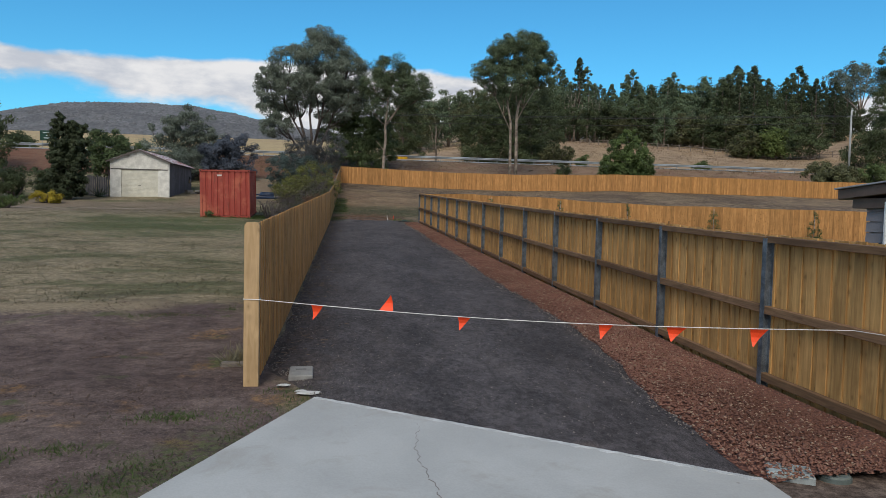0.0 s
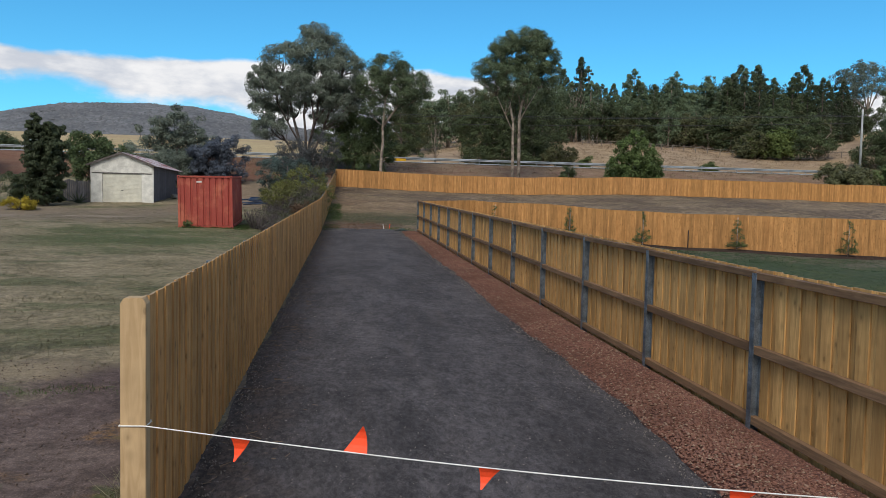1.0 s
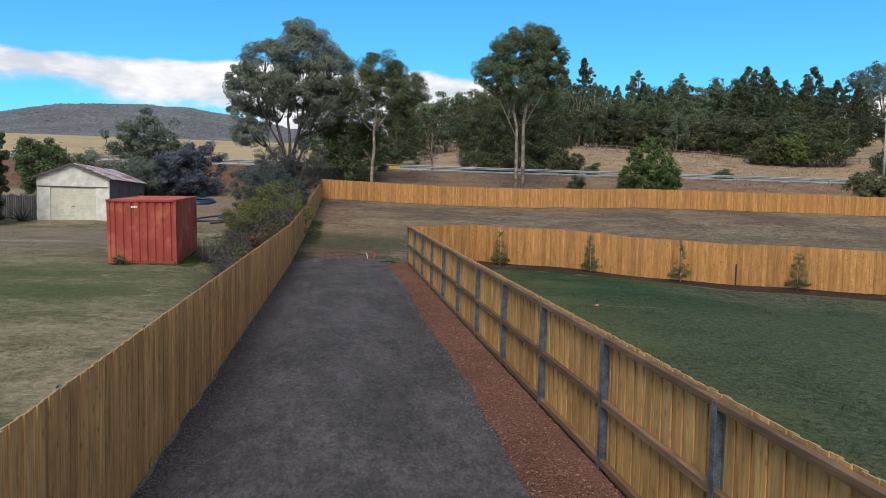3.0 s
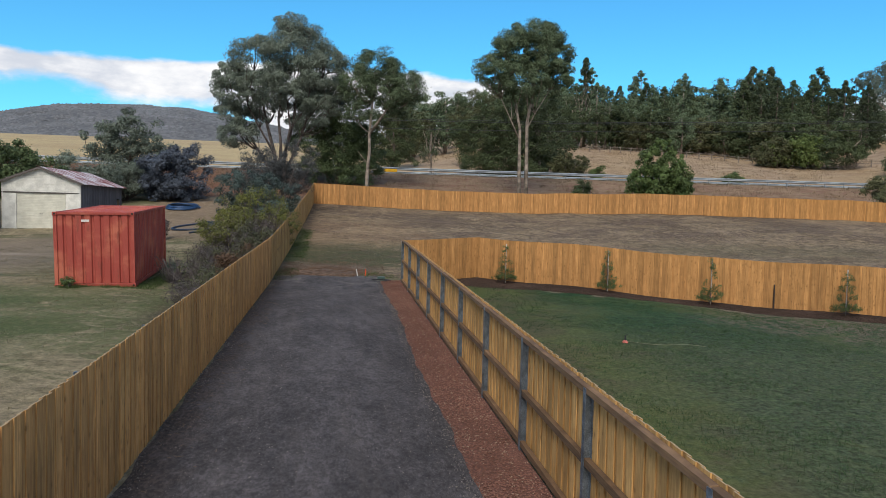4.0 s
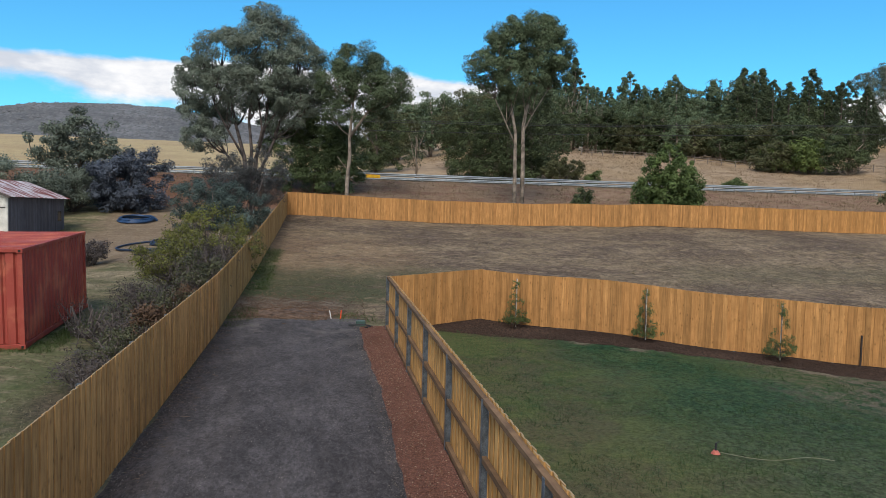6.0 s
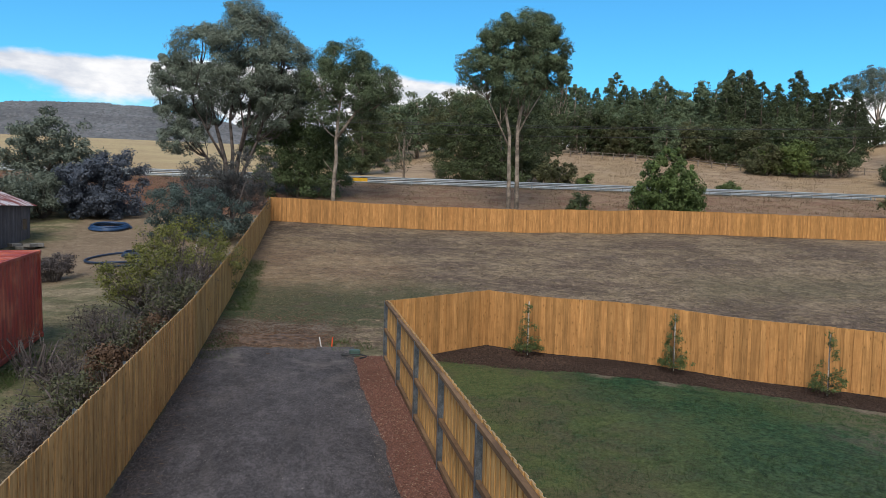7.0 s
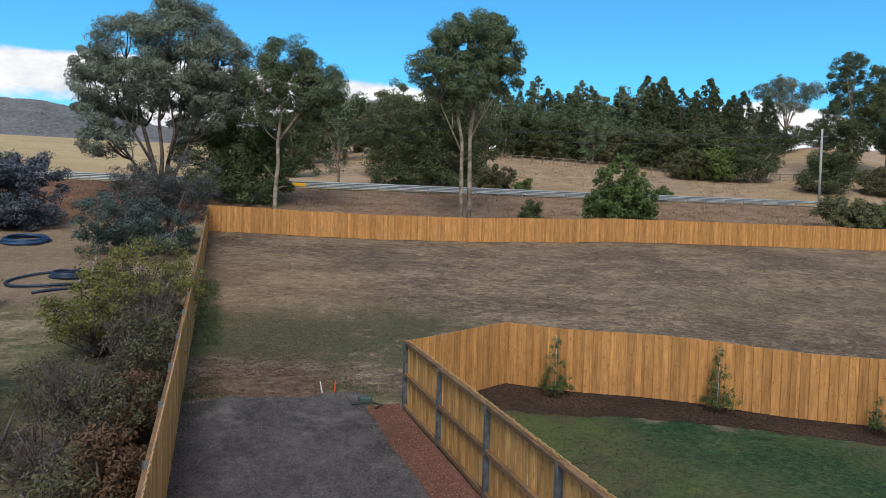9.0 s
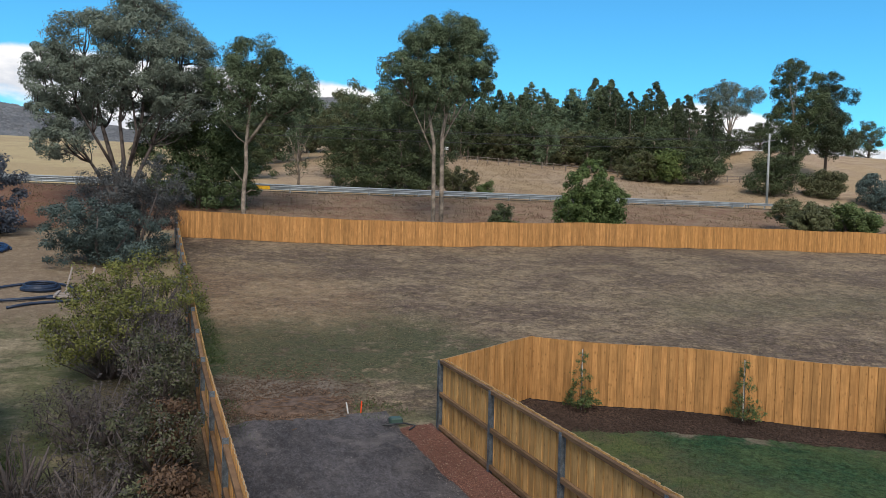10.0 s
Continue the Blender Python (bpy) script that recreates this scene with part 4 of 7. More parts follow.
# large spreading gum behind the corner of the paddock
tree("gum_tree", "large spreading grey-green gum tree with many pale limbs", "tree", (-3.8, 83.6),
     [stem((-.1, 0, 0, .30), (-.2, 0, 1.2, .26), (-.5, .2, 3.4, .17), (-1.2, .2, 6, .13), (-1.7, .1, 8.5, .09), (-2.4, 0, 11, .05)),
      stem((0.15, 0, 0, .28), (.3, .2, 1.4, .23), (.55, .1, 3.6, .16), (1.3, -.1, 6.4, .12), (1.5, -.2, 9, .09), (2.2, 0, 12.5, .05)),
      stem((-.2, .1, 0, .22), (-.9, .3, 1.8, .15), (-2.0, .5, 3.6, .10), (-3.0, .3, 5.2, .08), (-4.2, .3, 7.2, .04)), stem((0.2, .1, 0.4, .2), (.9, .3, 2.4, .14), (2.0, .2, 5.0, .10), (2.7, .2, 7.2, .08), (3.8, .3, 10, .04)),
      stem((0, 0, 1.0, .2), (.15, -.3, 4, .14), (-.1, -.3, 6.5, .11), (.1, -.2, 9, .09), (.5, 0, 13, .05)),
      stem((-.45, .2, 3.2, .12), (-1.8, -.3, 5.6, .09), (-2.9, -.4, 7.6, .06), (-3.4, 0, 9.6, .03)), stem((.5, .1, 3.3, .12), (1.0, -.5, 5.8, .09), (.7, -.6, 8.2, .06), (-.4, -.3, 11.4, .03)), stem((1.2, -.1, 6.0, .09), (2.4, -.4, 7.6, .06), (3.2, -.3, 9.4, .03))],
     [(1.3, 0, 13.2, 3.2, 3.0, 2.2), (-1.9, 0, 11.9, 2.8, 2.8, 2.2), (4.0, 0, 11.2, 2.2, 2.6, 2.4), (-4.0, 0, 9.0, 2.0, 2.4, 1.9), (1.2, -1.6, 10.6, 2.6, 1.6, 1.6), (-1.4, -1.8, 9.4, 2.2, 1.4, 1.4), (-3.8, 0, 4.9, 1.9, 1.8, 1.1), (4.0, 0, 7.6, 1.9, 2.0, 1.8), (1.2, 0, 15.0, 2.3, 2.2, 1.2), (-4.5, 0, 6.6, 1.5, 1.6, 1.3), (-4.6, 0, 10.3, 1.4, 1.8, 1.3), (2.8, -1.2, 9.0, 2.0, 1.6, 1.5), (4.8, 0, 9.2, 1.5, 1.8, 1.5), (-2.6, .4, 6.6, 1.4, 1.4, .9), (.6, .6, 9.2, 3.2, 2.4, 1.9), (-1.6, .8, 8.0, 2.2, 1.6, 1.2), (2.4, .8, 6.6, 1.8, 1.4, 1.0)],
     700, 0.74, 225, (0.17, 0.075), TRUNK_GREY, LEAF_GUM2, 21, "gum trees", limbs=120, shell=0.68, inner=0.72, spread=0.4, twig=0.045, flat=(1, 1, 0.72))
# slim gum
tree("gum_tree", "slim gum tree with a pale straight trunk behind the fence", "tree", (4.5, 80.9),
     [stem((0, 0, 0, .20), (-.10, 0, 1.6, .165), (-.04, .05, 3, .155), (.10, 0, 4.6, .14), (.05, 0, 6, .135), (.3, 0, 9, .09), (.9, 0, 12, .05)), stem((.05, 0, 2.6, .05), (.45, -.1, 2.9, .035), (.8, -.1, 2.85, .015)), stem((-.05, 0, 3.4, .05), (-.5, -.1, 3.9, .035), (-.95, 0, 4.5, .015)),
      stem((.1, 0, 6.2, .12), (1.6, 0, 8.4, .09), (3.0, 0, 10, .05))],
     [(.7, 0, 12.3, 1.9, 1.8, 1.7), (2.0, 0, 11.6, 1.5, 1.6, 1.4), (-.9, 0, 10.4, 1.7, 1.8, 1.4), (3.6, 0, 10.4, 1.7, 1.8, 1.4), (1.3, -.6, 9.6, 1.7, 1.4, .9), (-.6, 0, 8.3, 1.3, 1.4, .8), (2.9, .2, 8.8, 1.4, 1.4, .9)],
     190, 0.66, 250, (0.17, 0.075), TRUNK, LEAF_GUM, 22, "gum trees", limbs=50, shell=0.66, inner=0.72, twig=0.04, flat=(1, 1, 0.75))
# twin-trunked gum
tree("gum_tree", "tall gum tree with twin pale trunks and a round crown", "tree", (18.7, 78.4),
     [stem((-.35, 0, 0, .20), (-.4, 0, 4, .165), (-.45, 0, 7.5, .135), (-1.1, 0, 10.5, .1), (-1.5, 0, 13, .05)),
      stem((.3, 0, 0, .21), (.28, 0, 4, .18), (.2, 0, 8, .15), (.7, 0, 11, .13), (1.3, 0, 14.5, .06)),
      stem((-.42, 0, 6.4, .08), (-1.3, 0, 8.2, .06), (-2.3, 0, 10.2, .035)), stem((.25, 0, 7.6, .08), (1.0, .2, 9.0, .06), (2.3, .1, 11.2, .035))],
     [(0.2, 0, 15.3, 2.8, 2.6, 1.8), (-1.4, 0, 14.5, 1.9, 2, 1.7), (2.5, 0, 14.2, 1.8, 2.2, 1.8), (3.2, 0, 12.7, 1.2, 1.6, 1.3), (-2.9, 0, 12.5, 1.8, 2.0, 1.5), (-0.4, -.6, 11.8, 2.2, 1.8, 1.5), (-.7, 0, 10.3, 1.1, 1.2, .8), (1.3, -.4, 12.6, 1.7, 1.8, 1.3), (1.7, 0, 15.9, 1.6, 1.8, 1.1)],
     300, 0.70, 280, (0.17, 0.078), TRUNK, LEAF_GUM, 23, "gum trees", limbs=64, shell=0.66, inner=0.72, twig=0.04, flat=(1, 1, 0.75))
# dense dark wattle between the gums, and lower dark shrubs
tree("wattle_tree", "dense dark green wattle thicket below the gums", "tree", (1.5, 85.2),
     [stem((0, 0, 0, .2), (.3, 0, 2, .16), (.2, 0, 5, .08))],
     [(-1.2, 0, 7.0, 3.2, 2.4, 2.2), (.6, 0, 4.6, 3.0, 2.4, 2.4), (-2.0, 0, 4.2, 2.4, 2.2, 2.6), (3.2, 0, 2.6, 1.7, 1.8, 1.7), (.6, 0, 1.8, 3.3, 2.0, 1.8), (2.2, 0, 5.0, 2.0, 1.8, 1.6), (-1.5, 0, 1.6, 2.2, 1.8, 1.5)],
     210, 0.85, 300, (0.18, 0.085), TRUNK_DARK, LEAF_WATTLE, 24, "dark wattles", limbs=10)
for i, (x, y, s, tone) in enumerate(((21.5, 110, 1.1, LEAF_DARK), (25.6, 108, 1.1, LEAF_DARK), (29.5, 112, 1.2, LEAF_PINE), (10, 126, 1.15, LEAF_DARK), (24, 124, 1.25, LEAF_OLIVE), (33, 120, 1.2, LEAF_DARK))):
    tree("wattle_tree", "dark bushy tree on the far side of the road", "tree", (x, y),
         [stem((0, 0, 0, .22), (.2, 0, 3 * s, .16), (-.1, 0, 7 * s, .07))],
         [(0, 0, 8.0 * s, 2.8 * s, 2.4, 2.6 * s), (-2.2 * s, 0, 5.4 * s, 2.4 * s, 2.2, 2.4 * s), (2.2 * s, 0, 5.0 * s, 2.4 * s, 2.2, 2.6 * s), (.2, 0, 2.8 * s, 3.4 * s, 2.4, 1.9 * s), (-.4, -.5, 1.2 * s, 3.6 * s, 2.4, 1.3 * s)],
         125, 0.95, 150, (0.28, 0.125), TRUNK_DARK, tone, 30 + i, "trees beyond the road", limbs=10)


def shrub(name, label, at, size, leafmat, seed, clumps=40, clump_r=0.4, per=70, leaf=(0.16, 0.07), group="", bare=10, bark=TWIG, category="shrub", lean=(0, 0), foot=0.25, skirt=False):
    """Rounded bush of twigs and leaf clumps; size: half widths and height."""
    rx, ry, h = size
    clumps, per, leaf = int(clumps * 1.5), int(per * 1.7), (leaf[0] * 0.84, leaf[1] * 0.84)
    rng = np.random.default_rng(seed)
    lobes = [(lean[0] * h + rx * 0.45 * math.cos(k * 2.1 + seed), lean[1] * h + ry * 0.45 * math.sin(k * 2.1 + seed), h * (0.42 + 0.13 * (k % 3)), rx * 0.62, ry * 0.62, h * (0.34 + 0.05 * (k % 2))) for k in range(5)]
    if skirt:
        lobes += [(rx * 0.5 * math.cos(k * 1.57 + seed), ry * 0.5 * math.sin(k * 1.57 + seed), h * 0.2, rx * 0.55, ry * 0.55, h * 0.2) for k in range(4)]
    stems = []
    for k in range(5):
        a = k * 1.26 + seed
        stems.append(stem((0.1 * math.cos(a), 0.1 * math.sin(a), 0, 0.05 * h ** 0.5), (rx * 0.25 * math.cos(a), ry * 0.25 * math.sin(a), h * foot, 0.035 * h ** 0.5), (rx * 0.5 * math.cos(a + .3), ry * 0.5 * math.sin(a + .3), h * 0.7, 0.014)))
    return tree(name, label, category, at, stems, lobes, clumps, clump_r, per, leaf, bark, leafmat, seed, group, (1, 1, 0.8), bare, 0.1, 0.35, 0.05, 0.4, 0.45, 0.012)


# trees and shrubs beside and behind the back fence
tree("tree", "leafy fresh green tree behind the fence", "tree", (31.0, 75.9),
     [stem((0, 0, 0, .14), (.1, 0, 2, .1), (0, 0, 5.4, .03)), stem((.1, 0, .3, .09), (1.2, 0, 2.2, .06), (1.9, 0, 3.8, .02)), stem((-.1, 0, .3, .09), (-1.2, 0, 2.2, .06), (-1.9, 0, 3.6, .02))],
     [(0, 0, 5.5, 1.1, 1.0, 1.3), (-.9, 0, 4.4, 1.4, 1.4, 1.3), (1.0, 0, 4.3, 1.4, 1.4, 1.3), (-1.9, 0, 3.0, 1.3, 1.5, 1.3), (1.9, 0, 2.9, 1.4, 1.5, 1.3), (0, -.5, 3.0, 1.9, 1.7, 1.6), (-1.3, 0, 1.7, 1.7, 1.6, 1.2), (1.3, 0, 1.7, 1.8, 1.6, 1.2), (.5, 0, 6.4, .35, .35, .7), (-.8, 0, 5.9, .4, .4, .7), (1.7, 0, 5.2, .35, .35, .6), (-2.1, 0, 4.5, .3, .3, .5)],
     250, 0.46, 120, (0.22, 0.11), TWIG, LEAF_FRESH, 41, "", (1, 1, 1.05), limbs=30, droop=-0.8, inner=0.45, shell=0.5, twig=0.02)
shrub("shrub", "olive-brown shrub on the road bank", (58.6, 79.6), (3.7, 2.6, 3.5), LEAF_OLIVE, 42, 70, 0.62, 90, (0.30, 0.15), "bank shrubs")
shrub("shrub", "dark green shrub on the road bank", (65.4, 79.4), (3.6, 2.6, 3.4), LEAF_GREEN, 43, 70, 0.62, 90, (0.30, 0.15), "bank shrubs")
shrub("shrub", "small dark shrub on the road bank", (25.0, 79.2), (1.3, 1.2, 2.5), LEAF_DARK, 44, 26, 0.42, 70, (0.22, 0.1), "bank shrubs")
shrub("shrub", "brown-green shrub beyond the guard rail", (32.2, 106), (2.6, 2.2, 3.6), LEAF_OLIVE, 45, 46, 0.6, 80, (0.28, 0.14), "verge shrubs")
shrub("shrub", "bright green shrub beyond the guard rail", (36.0, 106), (1.3, 1.2, 2.2), LEAF_GREEN, 46, 24, 0.45, 70, (0.24, 0.12), "verge shrubs")
shrub("shrub", "small green shrub beyond the guard rail", (55.5, 106), (1.6, 1.3, 1.9), LEAF_GREEN, 47, 24, 0.45, 70, (0.24, 0.12), "verge shrubs")

# shrubs along the left fence
shrub("shrub", "rusty-brown vine clump against the fence", (-1.55, 37.9), (0.5, 0.9, 1.7), LEAF_RUST, 49, 40, 0.26, 60, (0.10, 0.045), "fence-line shrubs", 10)
shrub("shrub", "rusty-brown vine clump against the fence", (-1.6, 41.6), (0.5, 0.9, 1.8), LEAF_RUST, 48, 34, 0.26, 50, (0.10, 0.045), "fence-line shrubs", 10)
shrub("shrub", "yellowing leafy shrub spilling over the fence", (-2.2, 51.0), (2.2, 3.0, 3.3), LEAF_YELLOW, 51, 115, 0.32, 54, (0.11, 0.052), "fence-line shrubs", 120)
shrub("shrub", "yellow-green shrub beside the fence", (-3.0, 48.6), (1.8, 2.2, 2.4), LEAF_YELLOW, 52, 80, 0.30, 54, (0.105, 0.05), "fence-line shrubs", 100)
shrub("shrub", "grey leafless bush tangled below the yellow shrub", (-1.9, 47.8), (1.3, 2.2, 2.5), LEAF_DRY, 60, 60, 0.32, 34, (0.10, 0.024), "fence-line shrubs", 120)
shrub("shrub", "dull green scrub leaning on the fence", (-1.7, 44.9), (1.0, 1.8, 2.2), LEAF_SCRUB, 55, 60, 0.28, 46, (0.10, 0.045), "fence-line shrubs", 60)
shrub("shrub", "dry purple-grey scrub beside the fence", (-2.95, 43.6), (1.4, 2.0, 1.7), LEAF_DRY, 53, 50, 0.36, 34, (0.11, 0.022), "fence-line shrubs", 130)
shrub("shrub", "dull green and brown scrub beside the fence", (-2.0, 41.2), (1.1, 1.6, 1.7), LEAF_SCRUB, 83, 44, 0.28, 40, (0.10, 0.04), "fence-line shrubs", 70)
shrub("shrub", "dry leafless scrub beside the fence", (-2.9, 40.0), (1.15, 1.8, 1.3), LEAF_DRY, 54, 34, 0.34, 30, (0.11, 0.022), "fence-line shrubs", 110)
shrub("shrub", "dull green scrub beside the fence", (-2.2, 37.6), (1.0, 1.8, 1.3), LEAF_SCRUB, 56, 44, 0.26, 40, (0.10, 0.04), "fence-line shrubs", 50)
shrub("shrub", "dry leafless scrub beside the fence", (-2.4, 36.2), (0.9, 1.5, 1.0), LEAF_DRY, 84, 26, 0.3, 30, (0.11, 0.022), "fence-line shrubs", 80)
shrub("shrub", "leafless grey twiggy bush in the grass", (-4.0, 40.8), (0.9, 0.9, 1.3), LEAF_DRY, 88, 26, 0.26, 8, (0.08, 0.02), "fence-line shrubs", 70)
shrub("shrub", "blue-green shrub with layered foliage", (-4.0, 67.2), (3.3, 2.6, 3.6), LEAF_TEAL, 57, 110, 0.46, 95, (0.16, 0.075), "fence-line shrubs", 20, skirt=True)
shrub("shrub", "grey half-bare shrub behind the blue-green one", (-2.6, 70.6), (3.2, 2.2, 5.4), LEAF_GREY, 58, 130, 0.46, 85, (0.15, 0.055), "fence-line shrubs", 120)
shrub("shrub", "round blue-grey saltbush shrub", (-12.2, 77.0), (3.2, 2.6, 4.7), LEAF_BLUE, 59, 190, 0.50, 100, (0.22, 0.1), "yard shrubs", 14, skirt=True)
tree("wattle_tree", "grey-green wattle tree behind the shed", "tree", (-16.8, 80.5),
     [stem((0, 0, 0, .2), (.2, 0, 2.5, .15), (.8, 0, 5, .08)), stem((0, 0, .5, .14), (-1.0, 0, 3.2, .1), (-1.6, 0, 5, .05))],
     [(0.2, 0, 5.6, 2.7, 2.2, 1.8), (-2.0, 0, 4.4, 2.2, 1.8, 1.6), (2.4, 0, 3.8, 2.0, 1.6, 1.6), (.2, 0, 3.6, 2.4, 1.8, 1.2)],
     130, 0.6, 110, (0.26, 0.1), TRUNK_DARK, LEAF_GUM2, 61, "yard trees", limbs=22)
shrub("shrub", "pale grey-green bushy shrub behind the shed", (-17.6, 74.0), (2.8, 2.2, 4.0), LEAF_GUM2, 62, 60, 0.55, 80, (0.22, 0.09), "yard shrubs")
shrub("shrub", "pale grey-green scrub between shed and saltbush", (-15.6, 76.0), (1.9, 1.6, 3.2), LEAF_GUM2, 85, 60, 0.45, 80, (0.16, 0.07), "yard shrubs", 30)
shrub("shrub", "pale grey-green understorey shrub below the wattle", (-16.0, 78.6), (2.2, 1.6, 3.0), LEAF_GUM2, 86, 60, 0.5, 80, (0.18, 0.075), "yard shrubs", 20)
shrub("shrub", "leafy green weed clump at the container's foot", (-6.85, 38.45), (0.26, 0.16, 0.45), LEAF_GREEN, 87, 14, 0.09, 40, (0.06, 0.03), "yard shrubs", 6)
shrub("tree", "dark olive-green bushy tree beside the shed", (-19.9, 67.0), (2.7, 2.3, 5.4), LEAF_WATTLE, 63, 90, 0.55, 90, (0.24, 0.12), "yard trees", category="tree")
tree("cypress_tree", "dark green upright cypress beside the shed", "tree", (-20.4, 57.4),
     [stem((0, 0, 0, .22), (0, 0, 2, .18), (.1, 0, 6, .05))],
     [(0, 0, 1.3, 1.35, 1.3, 1.3), (0, 0, 2.8, 1.55, 1.4, 1.6), (0.1, 0, 4.2, 1.5, 1.3, 1.6), (-.55, 0, 5.5, .75, .8, 1.0), (.55, 0, 5.3, .8, .8, .9)],
     420, 0.27, 100, (0.22, 0.085), TRUNK_DARK, LEAF_PINE, 64, "yard trees", limbs=6, droop=-1.2, shell=0.2)
for i, (x, y, s) in enumerate(((-24.2, 57.5, 1.0), (-27.3, 58.0, 1.1), (-22.6, 60.5, 0.8))):
    shrub("shrub", "dark clipped hedge shrub at the yard edge", (x, y), (1.9 * s, 1.5 * s, 2.3 * s), LEAF_DARK, 65 + i, 50, 0.4, 80, (0.16, 0.08), "yard shrubs", 6)
shrub("shrub", "low golden-yellow garden shrub", (-20.6, 54.0), (1.25, 0.9, 0.85), LEAF_GOLD, 70, 40, 0.22, 80, (0.09, 0.05), "yard shrubs", 4)
shrub("shrub", "low green garden shrub", (-19.9, 46.0), (1.2, 0.9, 0.9), LEAF_GREEN, 71, 34, 0.24, 70, (0.1, 0.05), "yard shrubs", 4)
shrub("shrub", "dry pinkish-brown bush in the yard", (-8.3, 55.7), (0.95, 0.9, 1.25), LEAF_DRY, 72, 40, 0.28, 44, (0.12, 0.05), "yard shrubs", 20)
for i, (x, y, s) in enumerate(((-36.6, 78, 1.25), (-43, 104, 0.42), (-41, 80, 1.4))):
    shrub("tree", "dark bushy tree at the yard's far edge", (x, y), (3.2 * s, 2.8 * s, 6.5 * s), LEAF_DARK, 75 + i, 60, 0.75, 80, (0.3, 0.14), "yard trees", category="tree")

# wooded hillside: several kinds, copied
def spire(seed, h, w, leafmat, name, label, low=0.1, clumps=105, bark=TRUNK_DARK, whorls=0, blunt=0.0, tips=1, per=44):
    """Tall tree drawn up to one or more points: clumps on a tapering outline, in layers where it is a pine."""
    g = np.random.default_rng(seed + 500)
    u = (np.arange(clumps) + g.random(clumps)) / clumps
    if whorls:
        u = np.where(u < 0.8, (np.floor(u * whorls) + 0.2 + 0.6 * g.random(clumps)) / whorls, u)
    prof = w * (blunt * (1 - u ** 6) + (1 - blunt) * (1 - u ** 1.45)) * np.clip(0.6 + 4 * u, 0, 1) + 0.06
    a, r = g.random(clumps) * 6.283, prof * (0.35 + 0.65 * g.random(clumps) ** 0.5)
    z = h * (low + (1 - low) * u) - 0.12 * r
    tip = g.integers(0, tips, clumps)
    lean = np.where(u > 0.45, 1, u / 0.45) * 0.34 * w * (tip > 0)
    pts = np.stack([r * np.cos(a) + lean * np.cos(tip * 2.3 + seed), r * np.sin(a) + lean * np.sin(tip * 2.3 + seed), z * (1 - 0.09 * tip)], -1)
    return tree(name, label, "tree", (60 + seed, 190), [stem((0, 0, 0, .3), (.2, 0, h * .35, .22), (0, 0, h * .6, .15), (.05, 0, h * .93, .04))], None, clumps, 0.95, per, (0.40, 0.19), bark, leafmat, seed, "hillside wood", (1, 1, 0.8), limbs=9, inner=0.5, centres=(pts, np.clip(1.15 * prof / w, 0.46, 1.1)))


def roundtree(seed, h, w, mat_, label):
    return tree("gum_tree", label, "tree", (60 + seed, 190), [stem((0, 0, 0, .28), (.3, 0, h * .4, .2), (-.2, 0, h * .8, .07))],
                [(0, 0, h * .80, w * .8, w * .8, h * .16), (-w * .6, .3, h * .62, w * .7, w * .8, h * .18), (w * .6, -.3, h * .58, w * .7, w * .8, h * .2), (.2, w * .5, h * .68, w * .6, w * .6, h * .18), (0, 0, h * .36, w, w * .9, h * .2), (-w * .5, -w * .4, h * .2, w * .7, w * .7, h * .16)], 80, 1.0, 62, (0.40, 0.19), TRUNK, mat_, seed, "hillside wood", limbs=10, shell=0.45, inner=0.6)


def bare_tree(seed, h, w):
    """Half-dead gum: pale forked limbs with thin dark foliage near the top."""
    g = np.random.default_rng(seed + 900)
    stems = [stem((0, 0, 0, .26), (.1, 0, h * .3, .2), (-.2, .1, h * .6, .12), (.2, 0, h * .95, .03))]
    for k in range(9):
        z, a = h * (0.22 + 0.06 * k), k * 2.4 + seed
        L = w * g.uniform(0.5, 0.9)
        stems.append(stem((0, 0, z, .11), (L * .5 * math.cos(a), L * .5 * math.sin(a), z + h * .12, .075), (L * math.cos(a), L * math.sin(a), z + h * .32, .03)))
    return tree("gum_tree", "half-bare gum tree with pale forked limbs", "tree", (60 + seed, 190), stems, [(0, 0, h * .93, w * .5, w * .5, h * .09), (.5, 0, h * .80, w * .9, w * .8, h * .1), (-.4, 0, h * .45, w, w, h * .2)], 40, 0.7, 40, (0.30, 0.13), TRUNK, LEAF_PINE, seed, "hillside wood", limbs=26, twig=0.045)


kinds = [spire(1, 16.5, 3.6, LEAF_PINE, "pine_tree", "dark green pine tree in the hillside wood", 0.05, 120, whorls=13), spire(2, 15.5, 3.3, LEAF_DARK, "gum_tree", "dark upright gum tree in the hillside wood", 0.14, 105, blunt=0.14),
         roundtree(3, 12, 3.0, LEAF_DARK, "dark round gum tree in the hillside wood"), roundtree(4, 11, 3.1, LEAF_GUM, "grey-green gum tree in the hillside wood"),
         spire(5, 15.5, 3.0, LEAF_GUM, "gum_tree", "slim upright gum tree in the hillside wood", 0.18, 100, TRUNK, blunt=0.1, tips=2), roundtree(6, 8, 2.9, LEAF_OLIVE, "olive-brown bushy tree in the hillside wood"),
         bare_tree(7, 13, 2.4), spire(8, 16.5, 4.0, LEAF_PINE, "pine_tree", "broad dense dark pine tree in the hillside wood", 0.03, 140, whorls=10, blunt=0.3), roundtree(9, 5.5, 2.6, LEAF_BRIGHT, "yellow-green bushy tree at the wood's edge")]
wood_rng = random.Random(8)
spots = []
